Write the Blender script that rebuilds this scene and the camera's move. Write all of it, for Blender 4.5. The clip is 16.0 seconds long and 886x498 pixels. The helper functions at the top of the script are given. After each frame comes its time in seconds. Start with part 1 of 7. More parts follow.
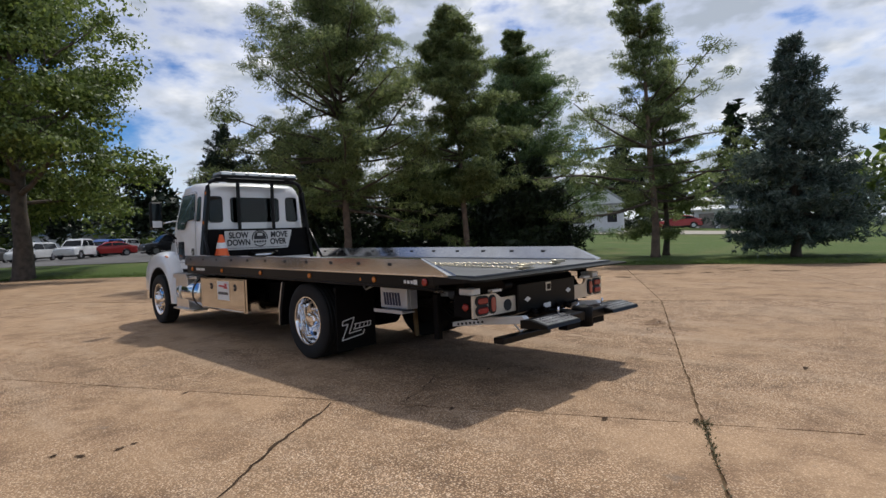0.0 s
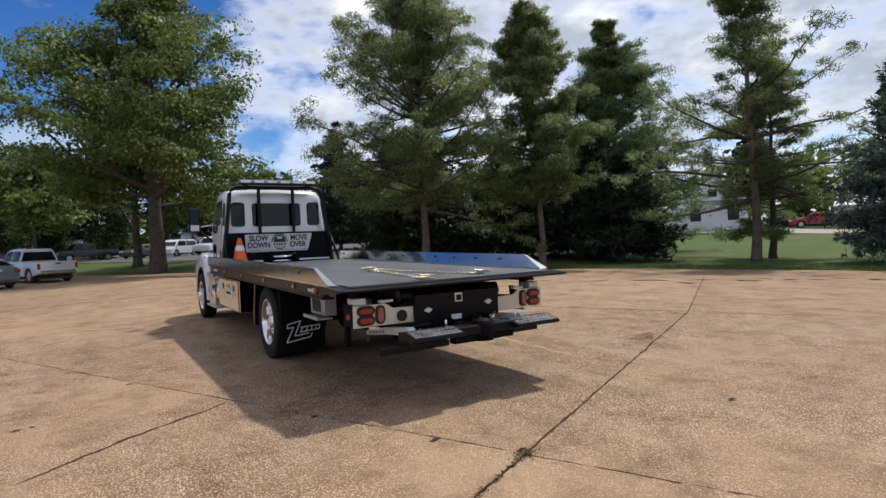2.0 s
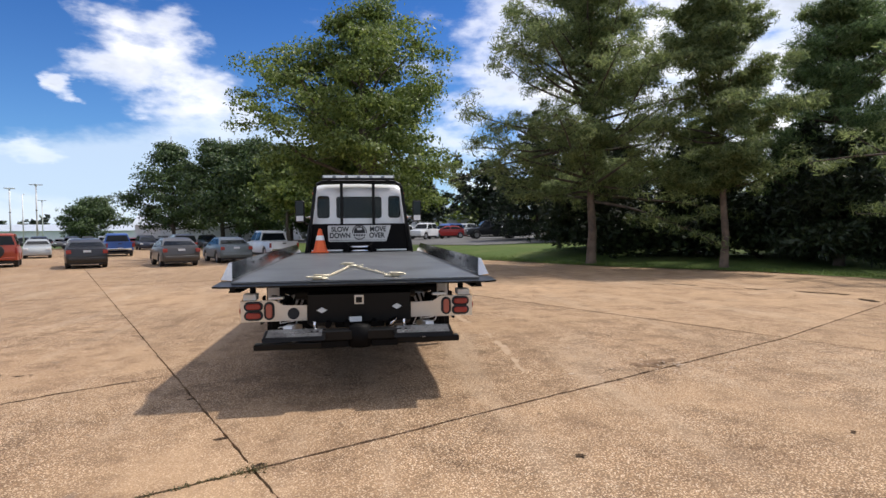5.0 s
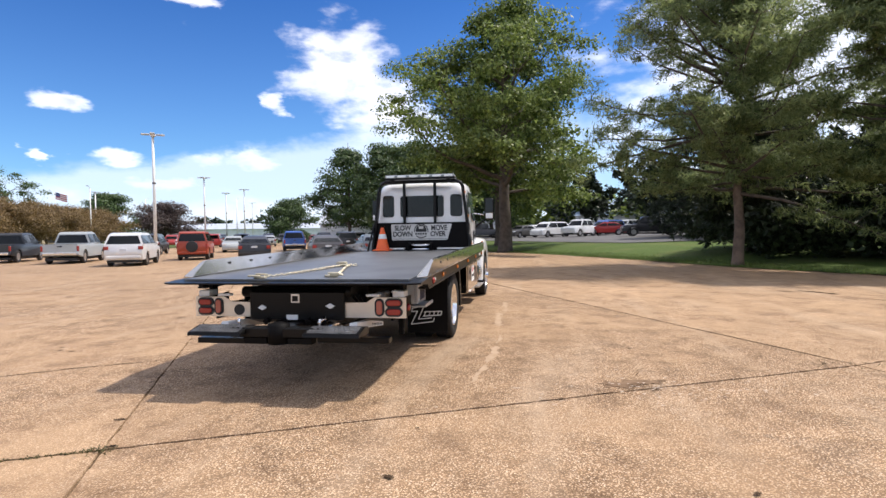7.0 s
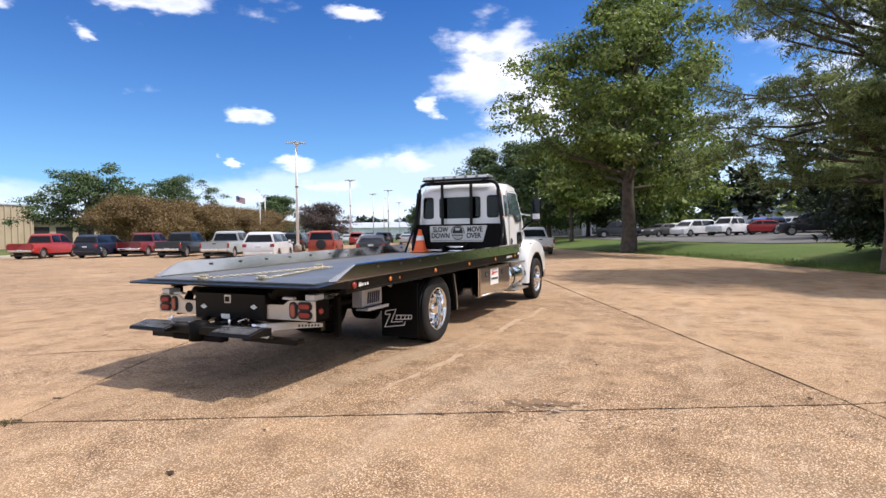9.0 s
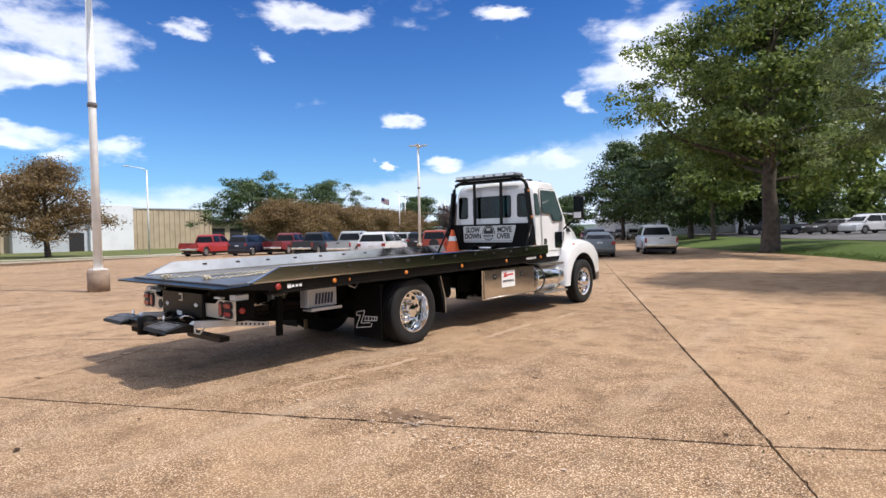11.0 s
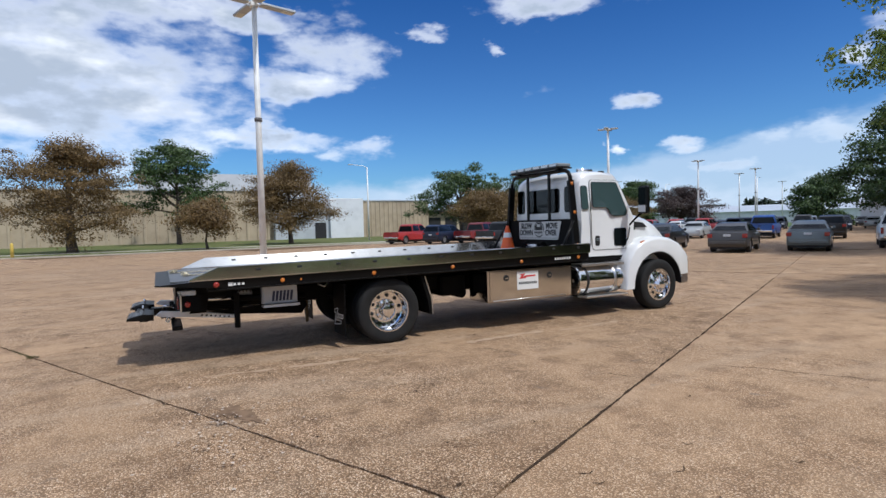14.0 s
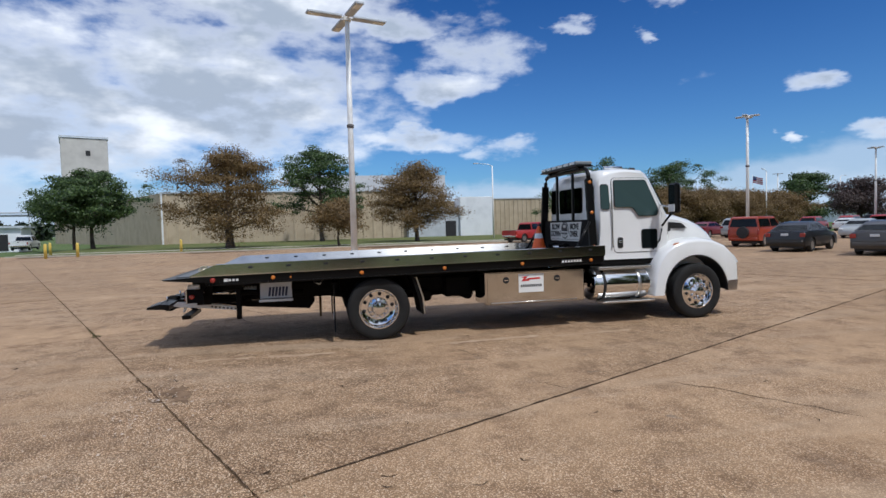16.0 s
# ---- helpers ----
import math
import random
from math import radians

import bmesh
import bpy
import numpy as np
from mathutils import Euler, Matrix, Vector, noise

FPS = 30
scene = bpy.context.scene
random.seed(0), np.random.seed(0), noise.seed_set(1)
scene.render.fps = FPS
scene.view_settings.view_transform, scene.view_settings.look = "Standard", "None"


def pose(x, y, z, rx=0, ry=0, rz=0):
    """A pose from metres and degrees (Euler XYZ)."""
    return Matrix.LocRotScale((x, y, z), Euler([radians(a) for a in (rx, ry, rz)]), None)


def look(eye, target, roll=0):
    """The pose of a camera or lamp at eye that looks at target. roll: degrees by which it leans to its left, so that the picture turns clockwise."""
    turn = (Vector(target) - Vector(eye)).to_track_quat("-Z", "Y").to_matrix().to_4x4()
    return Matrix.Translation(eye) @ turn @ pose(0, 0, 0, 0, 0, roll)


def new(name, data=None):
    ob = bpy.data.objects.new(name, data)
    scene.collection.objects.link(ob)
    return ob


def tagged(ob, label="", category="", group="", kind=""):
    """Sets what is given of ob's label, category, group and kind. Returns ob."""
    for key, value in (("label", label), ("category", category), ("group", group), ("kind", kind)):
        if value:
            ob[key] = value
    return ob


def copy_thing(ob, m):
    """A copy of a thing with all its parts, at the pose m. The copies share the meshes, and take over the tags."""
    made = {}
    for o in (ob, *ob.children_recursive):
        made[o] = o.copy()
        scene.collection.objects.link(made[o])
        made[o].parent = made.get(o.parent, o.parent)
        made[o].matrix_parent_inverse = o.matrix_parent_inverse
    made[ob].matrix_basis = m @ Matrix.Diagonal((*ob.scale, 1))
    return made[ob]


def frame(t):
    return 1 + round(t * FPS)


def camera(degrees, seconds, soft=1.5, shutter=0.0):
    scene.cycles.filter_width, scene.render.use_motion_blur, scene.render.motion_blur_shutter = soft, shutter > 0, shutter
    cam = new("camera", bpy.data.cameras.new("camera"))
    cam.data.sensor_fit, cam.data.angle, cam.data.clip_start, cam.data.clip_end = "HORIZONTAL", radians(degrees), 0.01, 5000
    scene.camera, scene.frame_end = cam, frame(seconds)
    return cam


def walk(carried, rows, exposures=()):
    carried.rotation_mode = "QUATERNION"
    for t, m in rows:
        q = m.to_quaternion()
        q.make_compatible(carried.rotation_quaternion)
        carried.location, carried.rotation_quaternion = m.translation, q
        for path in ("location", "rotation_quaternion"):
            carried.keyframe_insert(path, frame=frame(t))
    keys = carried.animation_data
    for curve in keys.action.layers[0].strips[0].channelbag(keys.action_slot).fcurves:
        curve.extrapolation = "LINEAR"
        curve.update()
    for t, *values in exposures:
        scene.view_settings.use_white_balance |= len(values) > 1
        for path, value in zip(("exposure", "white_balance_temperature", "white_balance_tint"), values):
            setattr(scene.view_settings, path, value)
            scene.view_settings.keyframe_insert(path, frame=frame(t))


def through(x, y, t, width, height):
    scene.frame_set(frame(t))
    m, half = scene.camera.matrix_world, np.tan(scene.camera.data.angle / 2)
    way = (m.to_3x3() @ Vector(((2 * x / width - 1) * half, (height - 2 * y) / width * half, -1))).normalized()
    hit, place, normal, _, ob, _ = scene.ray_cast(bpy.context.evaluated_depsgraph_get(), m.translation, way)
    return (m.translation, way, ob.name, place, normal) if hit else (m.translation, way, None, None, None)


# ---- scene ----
cam = camera(77.2, 16.0)
PATH = [
    (0, (-4.840, -6.046, 1.426), (-3.428, -4.630, 1.383), -2.53),
    (0.5, (-4.448, -6.402, 1.450), (-3.111, -4.916, 1.408), -2.60),
    (1, (-4.037, -6.773, 1.460), (-2.783, -5.216, 1.422), -2.55),
    (1.5, (-3.597, -7.060, 1.455), (-2.429, -5.437, 1.418), -2.48),
    (2, (-3.142, -7.371, 1.455), (-2.071, -5.682, 1.421), -2.32),
    (2.5, (-2.672, -7.602, 1.466), (-1.704, -5.852, 1.429), -2.08),
    (3, (-2.173, -7.805, 1.477), (-1.327, -5.993, 1.437), -1.64),
    (3.5, (-1.662, -7.969, 1.493), (-0.946, -6.102, 1.448), -1.18),
    (4, (-1.160, -8.093, 1.506), (-0.564, -6.184, 1.456), -0.94),
    (4.7, (-0.399, -8.185, 1.505), (-0.004, -6.225, 1.451), -0.73),
    (5.25, (0.219, -8.205, 1.501), (0.450, -6.219, 1.445), -0.69),
    (5.8, (0.852, -8.184, 1.498), (0.915, -6.185, 1.441), -0.72),
    (6.5, (1.670, -8.098, 1.501), (1.521, -6.104, 1.443), -0.78),
    (7, (2.264, -8.000, 1.512), (1.956, -6.025, 1.453), -0.79),
    (7.5, (2.846, -7.892, 1.522), (2.399, -5.943, 1.463), -0.80),
    (8, (3.410, -7.701, 1.539), (2.833, -5.787, 1.477), -0.79),
    (8.5, (3.985, -7.492, 1.550), (3.281, -5.621, 1.490), -0.79),
    (9, (4.511, -7.240, 1.557), (3.691, -5.417, 1.498), -0.74),
    (9.6, (5.139, -6.887, 1.564), (4.179, -5.134, 1.505), -0.79),
    (10.25, (5.784, -6.439, 1.564), (4.679, -4.773, 1.507), -0.90),
    (10.9, (6.387, -5.928, 1.561), (5.142, -4.364, 1.505), -1.07),
    (11.5, (6.902, -5.410, 1.563), (5.536, -3.951, 1.506), -1.25),
    (12, (7.309, -4.946, 1.565), (5.844, -3.586, 1.506), -1.31),
    (12.5, (7.656, -4.471, 1.586), (6.104, -3.212, 1.520), -1.40),
    (13, (7.999, -3.980, 1.611), (6.365, -2.830, 1.540), -1.43),
    (13.5, (8.285, -3.478, 1.642), (6.577, -2.440, 1.562), -1.48),
    (14, (8.560, -2.991, 1.675), (6.789, -2.066, 1.590), -1.43),
    (14.5, (8.779, -2.467, 1.693), (6.951, -1.662, 1.601), -1.48),
    (15, (8.991, -1.962, 1.681), (7.115, -1.272, 1.594), -1.56),
    (15.5, (9.213, -1.449, 1.671), (7.298, -0.878, 1.587), -1.54),
    (16, (9.457, -0.927, 1.681), (7.510, -0.479, 1.600), -1.49),
]
EXPOSURES = [(0.0, -0.05, 6350, 11), (2.0, 0.12, 6350, 11), (4.2, 0.29, 6400, 12), (5.6, 0.58, 6650, 13), (6.5, 0.74, 6600, 14), (9.0, 0.73, 6550, 14), (11.3, 0.58, 6400, 13), (12.5, 0.40, 6100, 11), (14.0, 0.10, 5900, 10), (16.0, -0.06, 5900, 10)]
walk(cam, [(t, look(eye, target, roll)) for t, eye, target, roll in PATH], EXPOSURES)

# ---- light: a half-cloudy noon sky and one sun ----
SUN_AZ, SUN_EL = radians(67.0), radians(58.0)   # azimuth from +Y towards +X
sun_data = bpy.data.lights.new("sun", "SUN")
sun_data.energy, sun_data.angle, sun_data.color = 2.9, radians(2.4), (1.0, 0.95, 0.87)
sun = new("sun", sun_data)
sun_dir = Vector((math.sin(SUN_AZ) * math.cos(SUN_EL), math.cos(SUN_AZ) * math.cos(SUN_EL), math.sin(SUN_EL)))
sun.matrix_world = look(sun_dir * 80, (0, 0, 0))

world = bpy.data.worlds.new("sky")
scene.world = world
world.use_nodes = True
wn, wl = world.node_tree.nodes, world.node_tree.links
wn.clear()


def wnode(kind, **inputs):
    n = wn.new(kind)
    for key, value in inputs.items():
        n.inputs[int(key[1:])].default_value = value
    return n


def wmath(op, a, b=None, c=None):
    n = wn.new("ShaderNodeMath")
    n.operation = op
    for i, v in enumerate((a, b, c)):
        if v is None:
            continue
        if hasattr(v, "default_value"):
            wl.new(v, n.inputs[i])
        else:
            n.inputs[i].default_value = v
    return n.outputs[0]


sky = wn.new("ShaderNodeTexSky")
sky.sky_type, sky.sun_disc = "NISHITA", False
sky.sun_elevation, sky.sun_rotation = SUN_EL, SUN_AZ
sky.air_density, sky.dust_density, sky.ozone_density = 1.0, 0.6, 2.5
coord = wn.new("ShaderNodeTexCoord")
split = wn.new("ShaderNodeSeparateXYZ")
wl.new(coord.outputs["Generated"], split.inputs[0])
azim = wmath("MULTIPLY", wmath("ARCTAN2", split.outputs[0], split.outputs[1]), 180 / math.pi)
elev = wmath("MULTIPLY", wmath("ARCSINE", split.outputs[2]), 180 / math.pi)

# cloud relief: noise on a flat layer high over the place, so that clouds grow smaller towards the horizon
warp = wn.new("ShaderNodeCombineXYZ")
wl.new(wmath("MULTIPLY", azim, 0.10), warp.inputs[0])
wl.new(wmath("MULTIPLY", elev, 0.21), warp.inputs[1])
big = wnode("ShaderNodeTexNoise")
big.inputs["Scale"].default_value, big.inputs["Detail"].default_value, big.inputs["Roughness"].default_value = 1.6, 7.0, 0.52
wl.new(warp.outputs[0], big.inputs["Vector"])
puff = wmath("SUBTRACT", big.outputs["Fac"], 0.5)
bend = wnode("ShaderNodeTexNoise")
bend.inputs["Scale"].default_value, bend.inputs["Detail"].default_value, bend.inputs["Roughness"].default_value = 2.2, 4.0, 0.6
wl.new(warp.outputs[0], bend.inputs["Vector"])
bent = wn.new("ShaderNodeSeparateColor")
wl.new(bend.outputs["Color"], bent.inputs[0])
baz = wmath("ADD", azim, wmath("MULTIPLY", wmath("SUBTRACT", bent.outputs[0], 0.5), 7.0))
bel = wmath("ADD", elev, wmath("MULTIPLY", wmath("SUBTRACT", bent.outputs[1], 0.5), 3.2))

# cumulus heaps: azimuth, elevation, half width, half height in degrees
HEAPS = [(-19.5, 16.0, 5.4, 4.2), (-43.4, 11.6, 2.2, 0.9), (-39.5, 7.0, 2.6, 0.7), (-31.8, 7.1, 2.2, 0.75), (-28.0, 7.3, 2.0, 1.0), (-44.5, 7.0, 0.9, 0.6),
         (-25.0, 12.6, 1.5, 1.1), (-51.5, 20.8, 7.0, 1.2), (-57.2, 17.4, 1.2, 0.8), (-73.0, 16.6, 5.5, 3.0), (-70.3, 7.7, 3.4, 1.2), (-35.5, 4.9, 2.4, 0.6),
         (-99.0, 13.0, 15.0, 6.5), (-112.0, 11.0, 11.0, 7.0), (-15.0, 12.5, 5.5, 4.0), (-96.0, 21.5, 14.0, 3.0), (-80.0, 19.5, 6.0, 1.2), (-77.0, 14.0, 6.5, 1.6), (-80.0, 9.0, 8.0, 1.1), (-64.0, 19.0, 2.6, 0.7), (-33.0, 21.0, 3.0, 0.7)]
dens = None
for a, e, wa, he in HEAPS:
    da = wmath("DIVIDE", wmath("SUBTRACT", baz, a), wa)
    de = wmath("DIVIDE", wmath("SUBTRACT", bel, e), he)
    r2 = wmath("ADD", wmath("MULTIPLY", da, da), wmath("MULTIPLY", de, de))
    d = wmath("SUBTRACT", 1.5 if wa > 10 else 1.0, r2)
    dens = d if dens is None else wmath("MAXIMUM", dens, d)
# broad cloud cover on the side of the sun, a hazy bank low in the other half
cover = wmath("MULTIPLY", wmath("SUBTRACT", 1.0, wmath("POWER", wmath("DIVIDE", wmath("ABSOLUTE", wmath("SUBTRACT", azim, 55.0)), 46.0), 4.0)), 1.15)
rear = wmath("MULTIPLY", wmath("SUBTRACT", wmath("ABSOLUTE", azim), 118.0), 0.03)
bank = wmath("SUBTRACT", 0.6, wmath("POWER", wmath("DIVIDE", wmath("SUBTRACT", elev, 1.0), 3.2), 2.0))
dens = wmath("MAXIMUM", wmath("MAXIMUM", dens, cover), wmath("MAXIMUM", bank, wmath("MINIMUM", rear, 0.5)))
high = wmath("MINIMUM", wmath("MULTIPLY", wmath("SUBTRACT", elev, 28.0), 0.12), 0.62)
dens = wmath("MAXIMUM", dens, high)
frill = wnode("ShaderNodeTexNoise")
frill.inputs["Scale"].default_value, frill.inputs["Detail"].default_value, frill.inputs["Roughness"].default_value = 5.0, 6.0, 0.6
wl.new(warp.outputs[0], frill.inputs["Vector"])
dens = wmath("ADD", wmath("MAXIMUM", dens, -1.2), wmath("MULTIPLY", puff, 4.2))
dens = wmath("ADD", dens, wmath("MULTIPLY", wmath("SUBTRACT", frill.outputs["Fac"], 0.52), 0.8))
mask = wn.new("ShaderNodeMapRange")
mask.interpolation_type = "SMOOTHSTEP"
wl.new(dens, mask.inputs[0])
mask.inputs[1].default_value, mask.inputs[2].default_value = -0.4, 1.6
# cloud shade: greyer where the heap is thick and where the finer noise runs low
soft = wnode("ShaderNodeTexNoise")
soft.inputs["Scale"].default_value, soft.inputs["Detail"].default_value, soft.inputs["Roughness"].default_value = 0.9, 5.0, 0.55
shift = wn.new("ShaderNodeVectorMath")
shift.inputs[1].default_value = (3.3, 0.16, 8.0)
wl.new(warp.outputs[0], shift.inputs[0])
wl.new(shift.outputs[0], soft.inputs["Vector"])
belly = wn.new("ShaderNodeMapRange")
belly.interpolation_type = "SMOOTHSTEP"
wl.new(soft.outputs["Fac"], belly.inputs[0])
belly.inputs[1].default_value, belly.inputs[2].default_value = 0.30, 0.55
heavy = wn.new("ShaderNodeMapRange")
heavy.interpolation_type = "SMOOTHSTEP"
wl.new(dens, heavy.inputs[0])
heavy.inputs[1].default_value, heavy.inputs[2].default_value = 0.3, 1.5
thick = wmath("MULTIPLY", belly.outputs[0], heavy.outputs[0])
tone = wn.new("ShaderNodeMix")
tone.data_type = "RGBA"
wl.new(thick, tone.inputs[0])
tone.inputs[6].default_value = (1.0, 1.0, 1.0, 1)
tone.inputs[7].default_value = (0.42, 0.47, 0.54, 1)
bg_sky, bg_cloud, mixer, out = wnode("ShaderNodeBackground"), wnode("ShaderNodeBackground"), wn.new("ShaderNodeMixShader"), wn.new("ShaderNodeOutputWorld")
deep = wn.new("ShaderNodeMix")
deep.data_type, deep.blend_type = "RGBA", "MULTIPLY"
deep.inputs[0].default_value = 1.0
wl.new(sky.outputs[0], deep.inputs[6])
grade = wn.new("ShaderNodeValToRGB")
grade.color_ramp.elements[0].position, grade.color_ramp.elements[0].color = 0.08, (0.66, 1.05, 1.42, 1)
grade.color_ramp.elements[1].position, grade.color_ramp.elements[1].color = 0.55, (0.22, 0.58, 1.10, 1)
wl.new(wmath("DIVIDE", elev, 45.0), grade.inputs[0])
wl.new(grade.outputs[0], deep.inputs[7])
wl.new(deep.outputs[2], bg_sky.inputs[0])
bg_sky.inputs[1].default_value = 0.076
wl.new(tone.outputs[2], bg_cloud.inputs[0])
bg_cloud.inputs[1].default_value = 1.1
wl.new(mask.outputs[0], mixer.inputs[0])
wl.new(bg_sky.outputs[0], mixer.inputs[1])
wl.new(bg_cloud.outputs[0], mixer.inputs[2])
# a smooth pale veil low in the north-west, its upper edge rising towards the north
rim = wmath("ADD", wmath("MULTIPLY", wmath("ADD", azim, 46.0), 0.165), 5.2)
veil = wn.new("ShaderNodeMapRange")
veil.interpolation_type = "SMOOTHSTEP"
wl.new(wmath("SUBTRACT", bel, wmath("MAXIMUM", wmath("MINIMUM", rim, 11.0), 4.2)), veil.inputs[0])
veil.inputs[1].default_value, veil.inputs[2].default_value, veil.inputs[3].default_value, veil.inputs[4].default_value = 0.9, -0.9, 0.0, 0.72
bg_veil, over = wnode("ShaderNodeBackground"), wn.new("ShaderNodeMixShader")
bg_veil.inputs[0].default_value, bg_veil.inputs[1].default_value = (0.64, 0.77, 0.92, 1), 0.86
wl.new(wmath("MULTIPLY", veil.outputs[0], wmath("MINIMUM", wmath("MAXIMUM", wmath("DIVIDE", wmath("SUBTRACT", 15.0, azim), 15.0), 0.0), 1.0)), over.inputs[0])
wl.new(mixer.outputs[0], over.inputs[1])
wl.new(bg_veil.outputs[0], over.inputs[2])
wl.new(over.outputs[0], out.inputs[0])

# ---- materials ----
def material(name, color, rough=0.6, metal=0.0, coat=0.0, spec=0.5):
    m = bpy.data.materials.new(name)
    m.use_nodes = True
    b = m.node_tree.nodes["Principled BSDF"]
    b.inputs["Base Color"].default_value = (*color, 1)
    b.inputs["Roughness"].default_value, b.inputs["Metallic"].default_value = rough, metal
    b.inputs["Coat Weight"].default_value, b.inputs["Specular IOR Level"].default_value = coat, spec
    b.inputs["Coat Roughness"].default_value = 0.04
    return m


def nodes_of(m):
    t = m.node_tree
    return t.nodes, t.links, t.nodes["Principled BSDF"]


def noise_node(n, l, scale, detail=4.0, rough=0.55, coords="Object", stretch=None):
    tc = n.new("ShaderNodeTexCoord") if coords != "Position" else n.new("ShaderNodeNewGeometry")
    out = tc.outputs[coords]
    if stretch:
        mp = n.new("ShaderNodeMapping")
        mp.inputs["Scale"].default_value = stretch
        l.new(out, mp.inputs[0])
        out = mp.outputs[0]
    t = n.new("ShaderNodeTexNoise")
    t.inputs["Scale"].default_value, t.inputs["Detail"].default_value, t.inputs["Roughness"].default_value = scale, detail, rough
    l.new(out, t.inputs["Vector"])
    return t.outputs["Fac"]


def ramp(n, l, fac, stops):
    r = n.new("ShaderNodeValToRGB")
    e = r.color_ramp.elements
    while len(e) < len(stops):
        e.new(0.5)
    for el, (p, c) in zip(e, stops):
        el.position, el.color = p, (*c, 1) if len(c) == 3 else c
    l.new(fac, r.inputs[0])
    return r.outputs[0]


def mix(n, l, a, b, fac, mode="MIX"):
    m = n.new("ShaderNodeMix")
    m.data_type, m.blend_type = "RGBA", mode
    for i, v in ((0, fac), (6, a), (7, b)):
        if hasattr(v, "default_value"):
            l.new(v, m.inputs[i])
        elif i == 0:
            m.inputs[0].default_value = v
        else:
            m.inputs[i].default_value = (*v, 1)
    return m.outputs[2]


def bump(n, l, b, height, strength=0.3, dist=0.02):
    u = n.new("ShaderNodeBump")
    u.inputs["Strength"].default_value, u.inputs["Distance"].default_value = strength, dist
    l.new(height, u.inputs["Height"])
    l.new(u.outputs[0], b.inputs["Normal"])


def worn(name, color, dark, rough=0.6, metal=0.0, scale=6.0, fine=60.0, coat=0.0, bumpy=0.1, spec=0.5):
    """A surface of one colour with soft stains and fine grain."""
    m = material(name, color, rough, metal, coat, spec)
    n, l, b = nodes_of(m)
    a = noise_node(n, l, scale)
    f = noise_node(n, l, fine, 2.0)
    c = mix(n, l, color, dark, ramp(n, l, a, [(0.42, (0, 0, 0)), (0.72, (1, 1, 1))]))
    c = mix(n, l, c, dark, wmix(n, l, f, 0.25))
    l.new(c, b.inputs["Base Color"])
    if bumpy:
        bump(n, l, b, f, bumpy, 0.01)
    return m


def wmix(n, l, fac, k):
    m = n.new("ShaderNodeMath")
    m.operation = "MULTIPLY"
    l.new(fac, m.inputs[0])
    m.inputs[1].default_value = k
    return m.outputs[0]


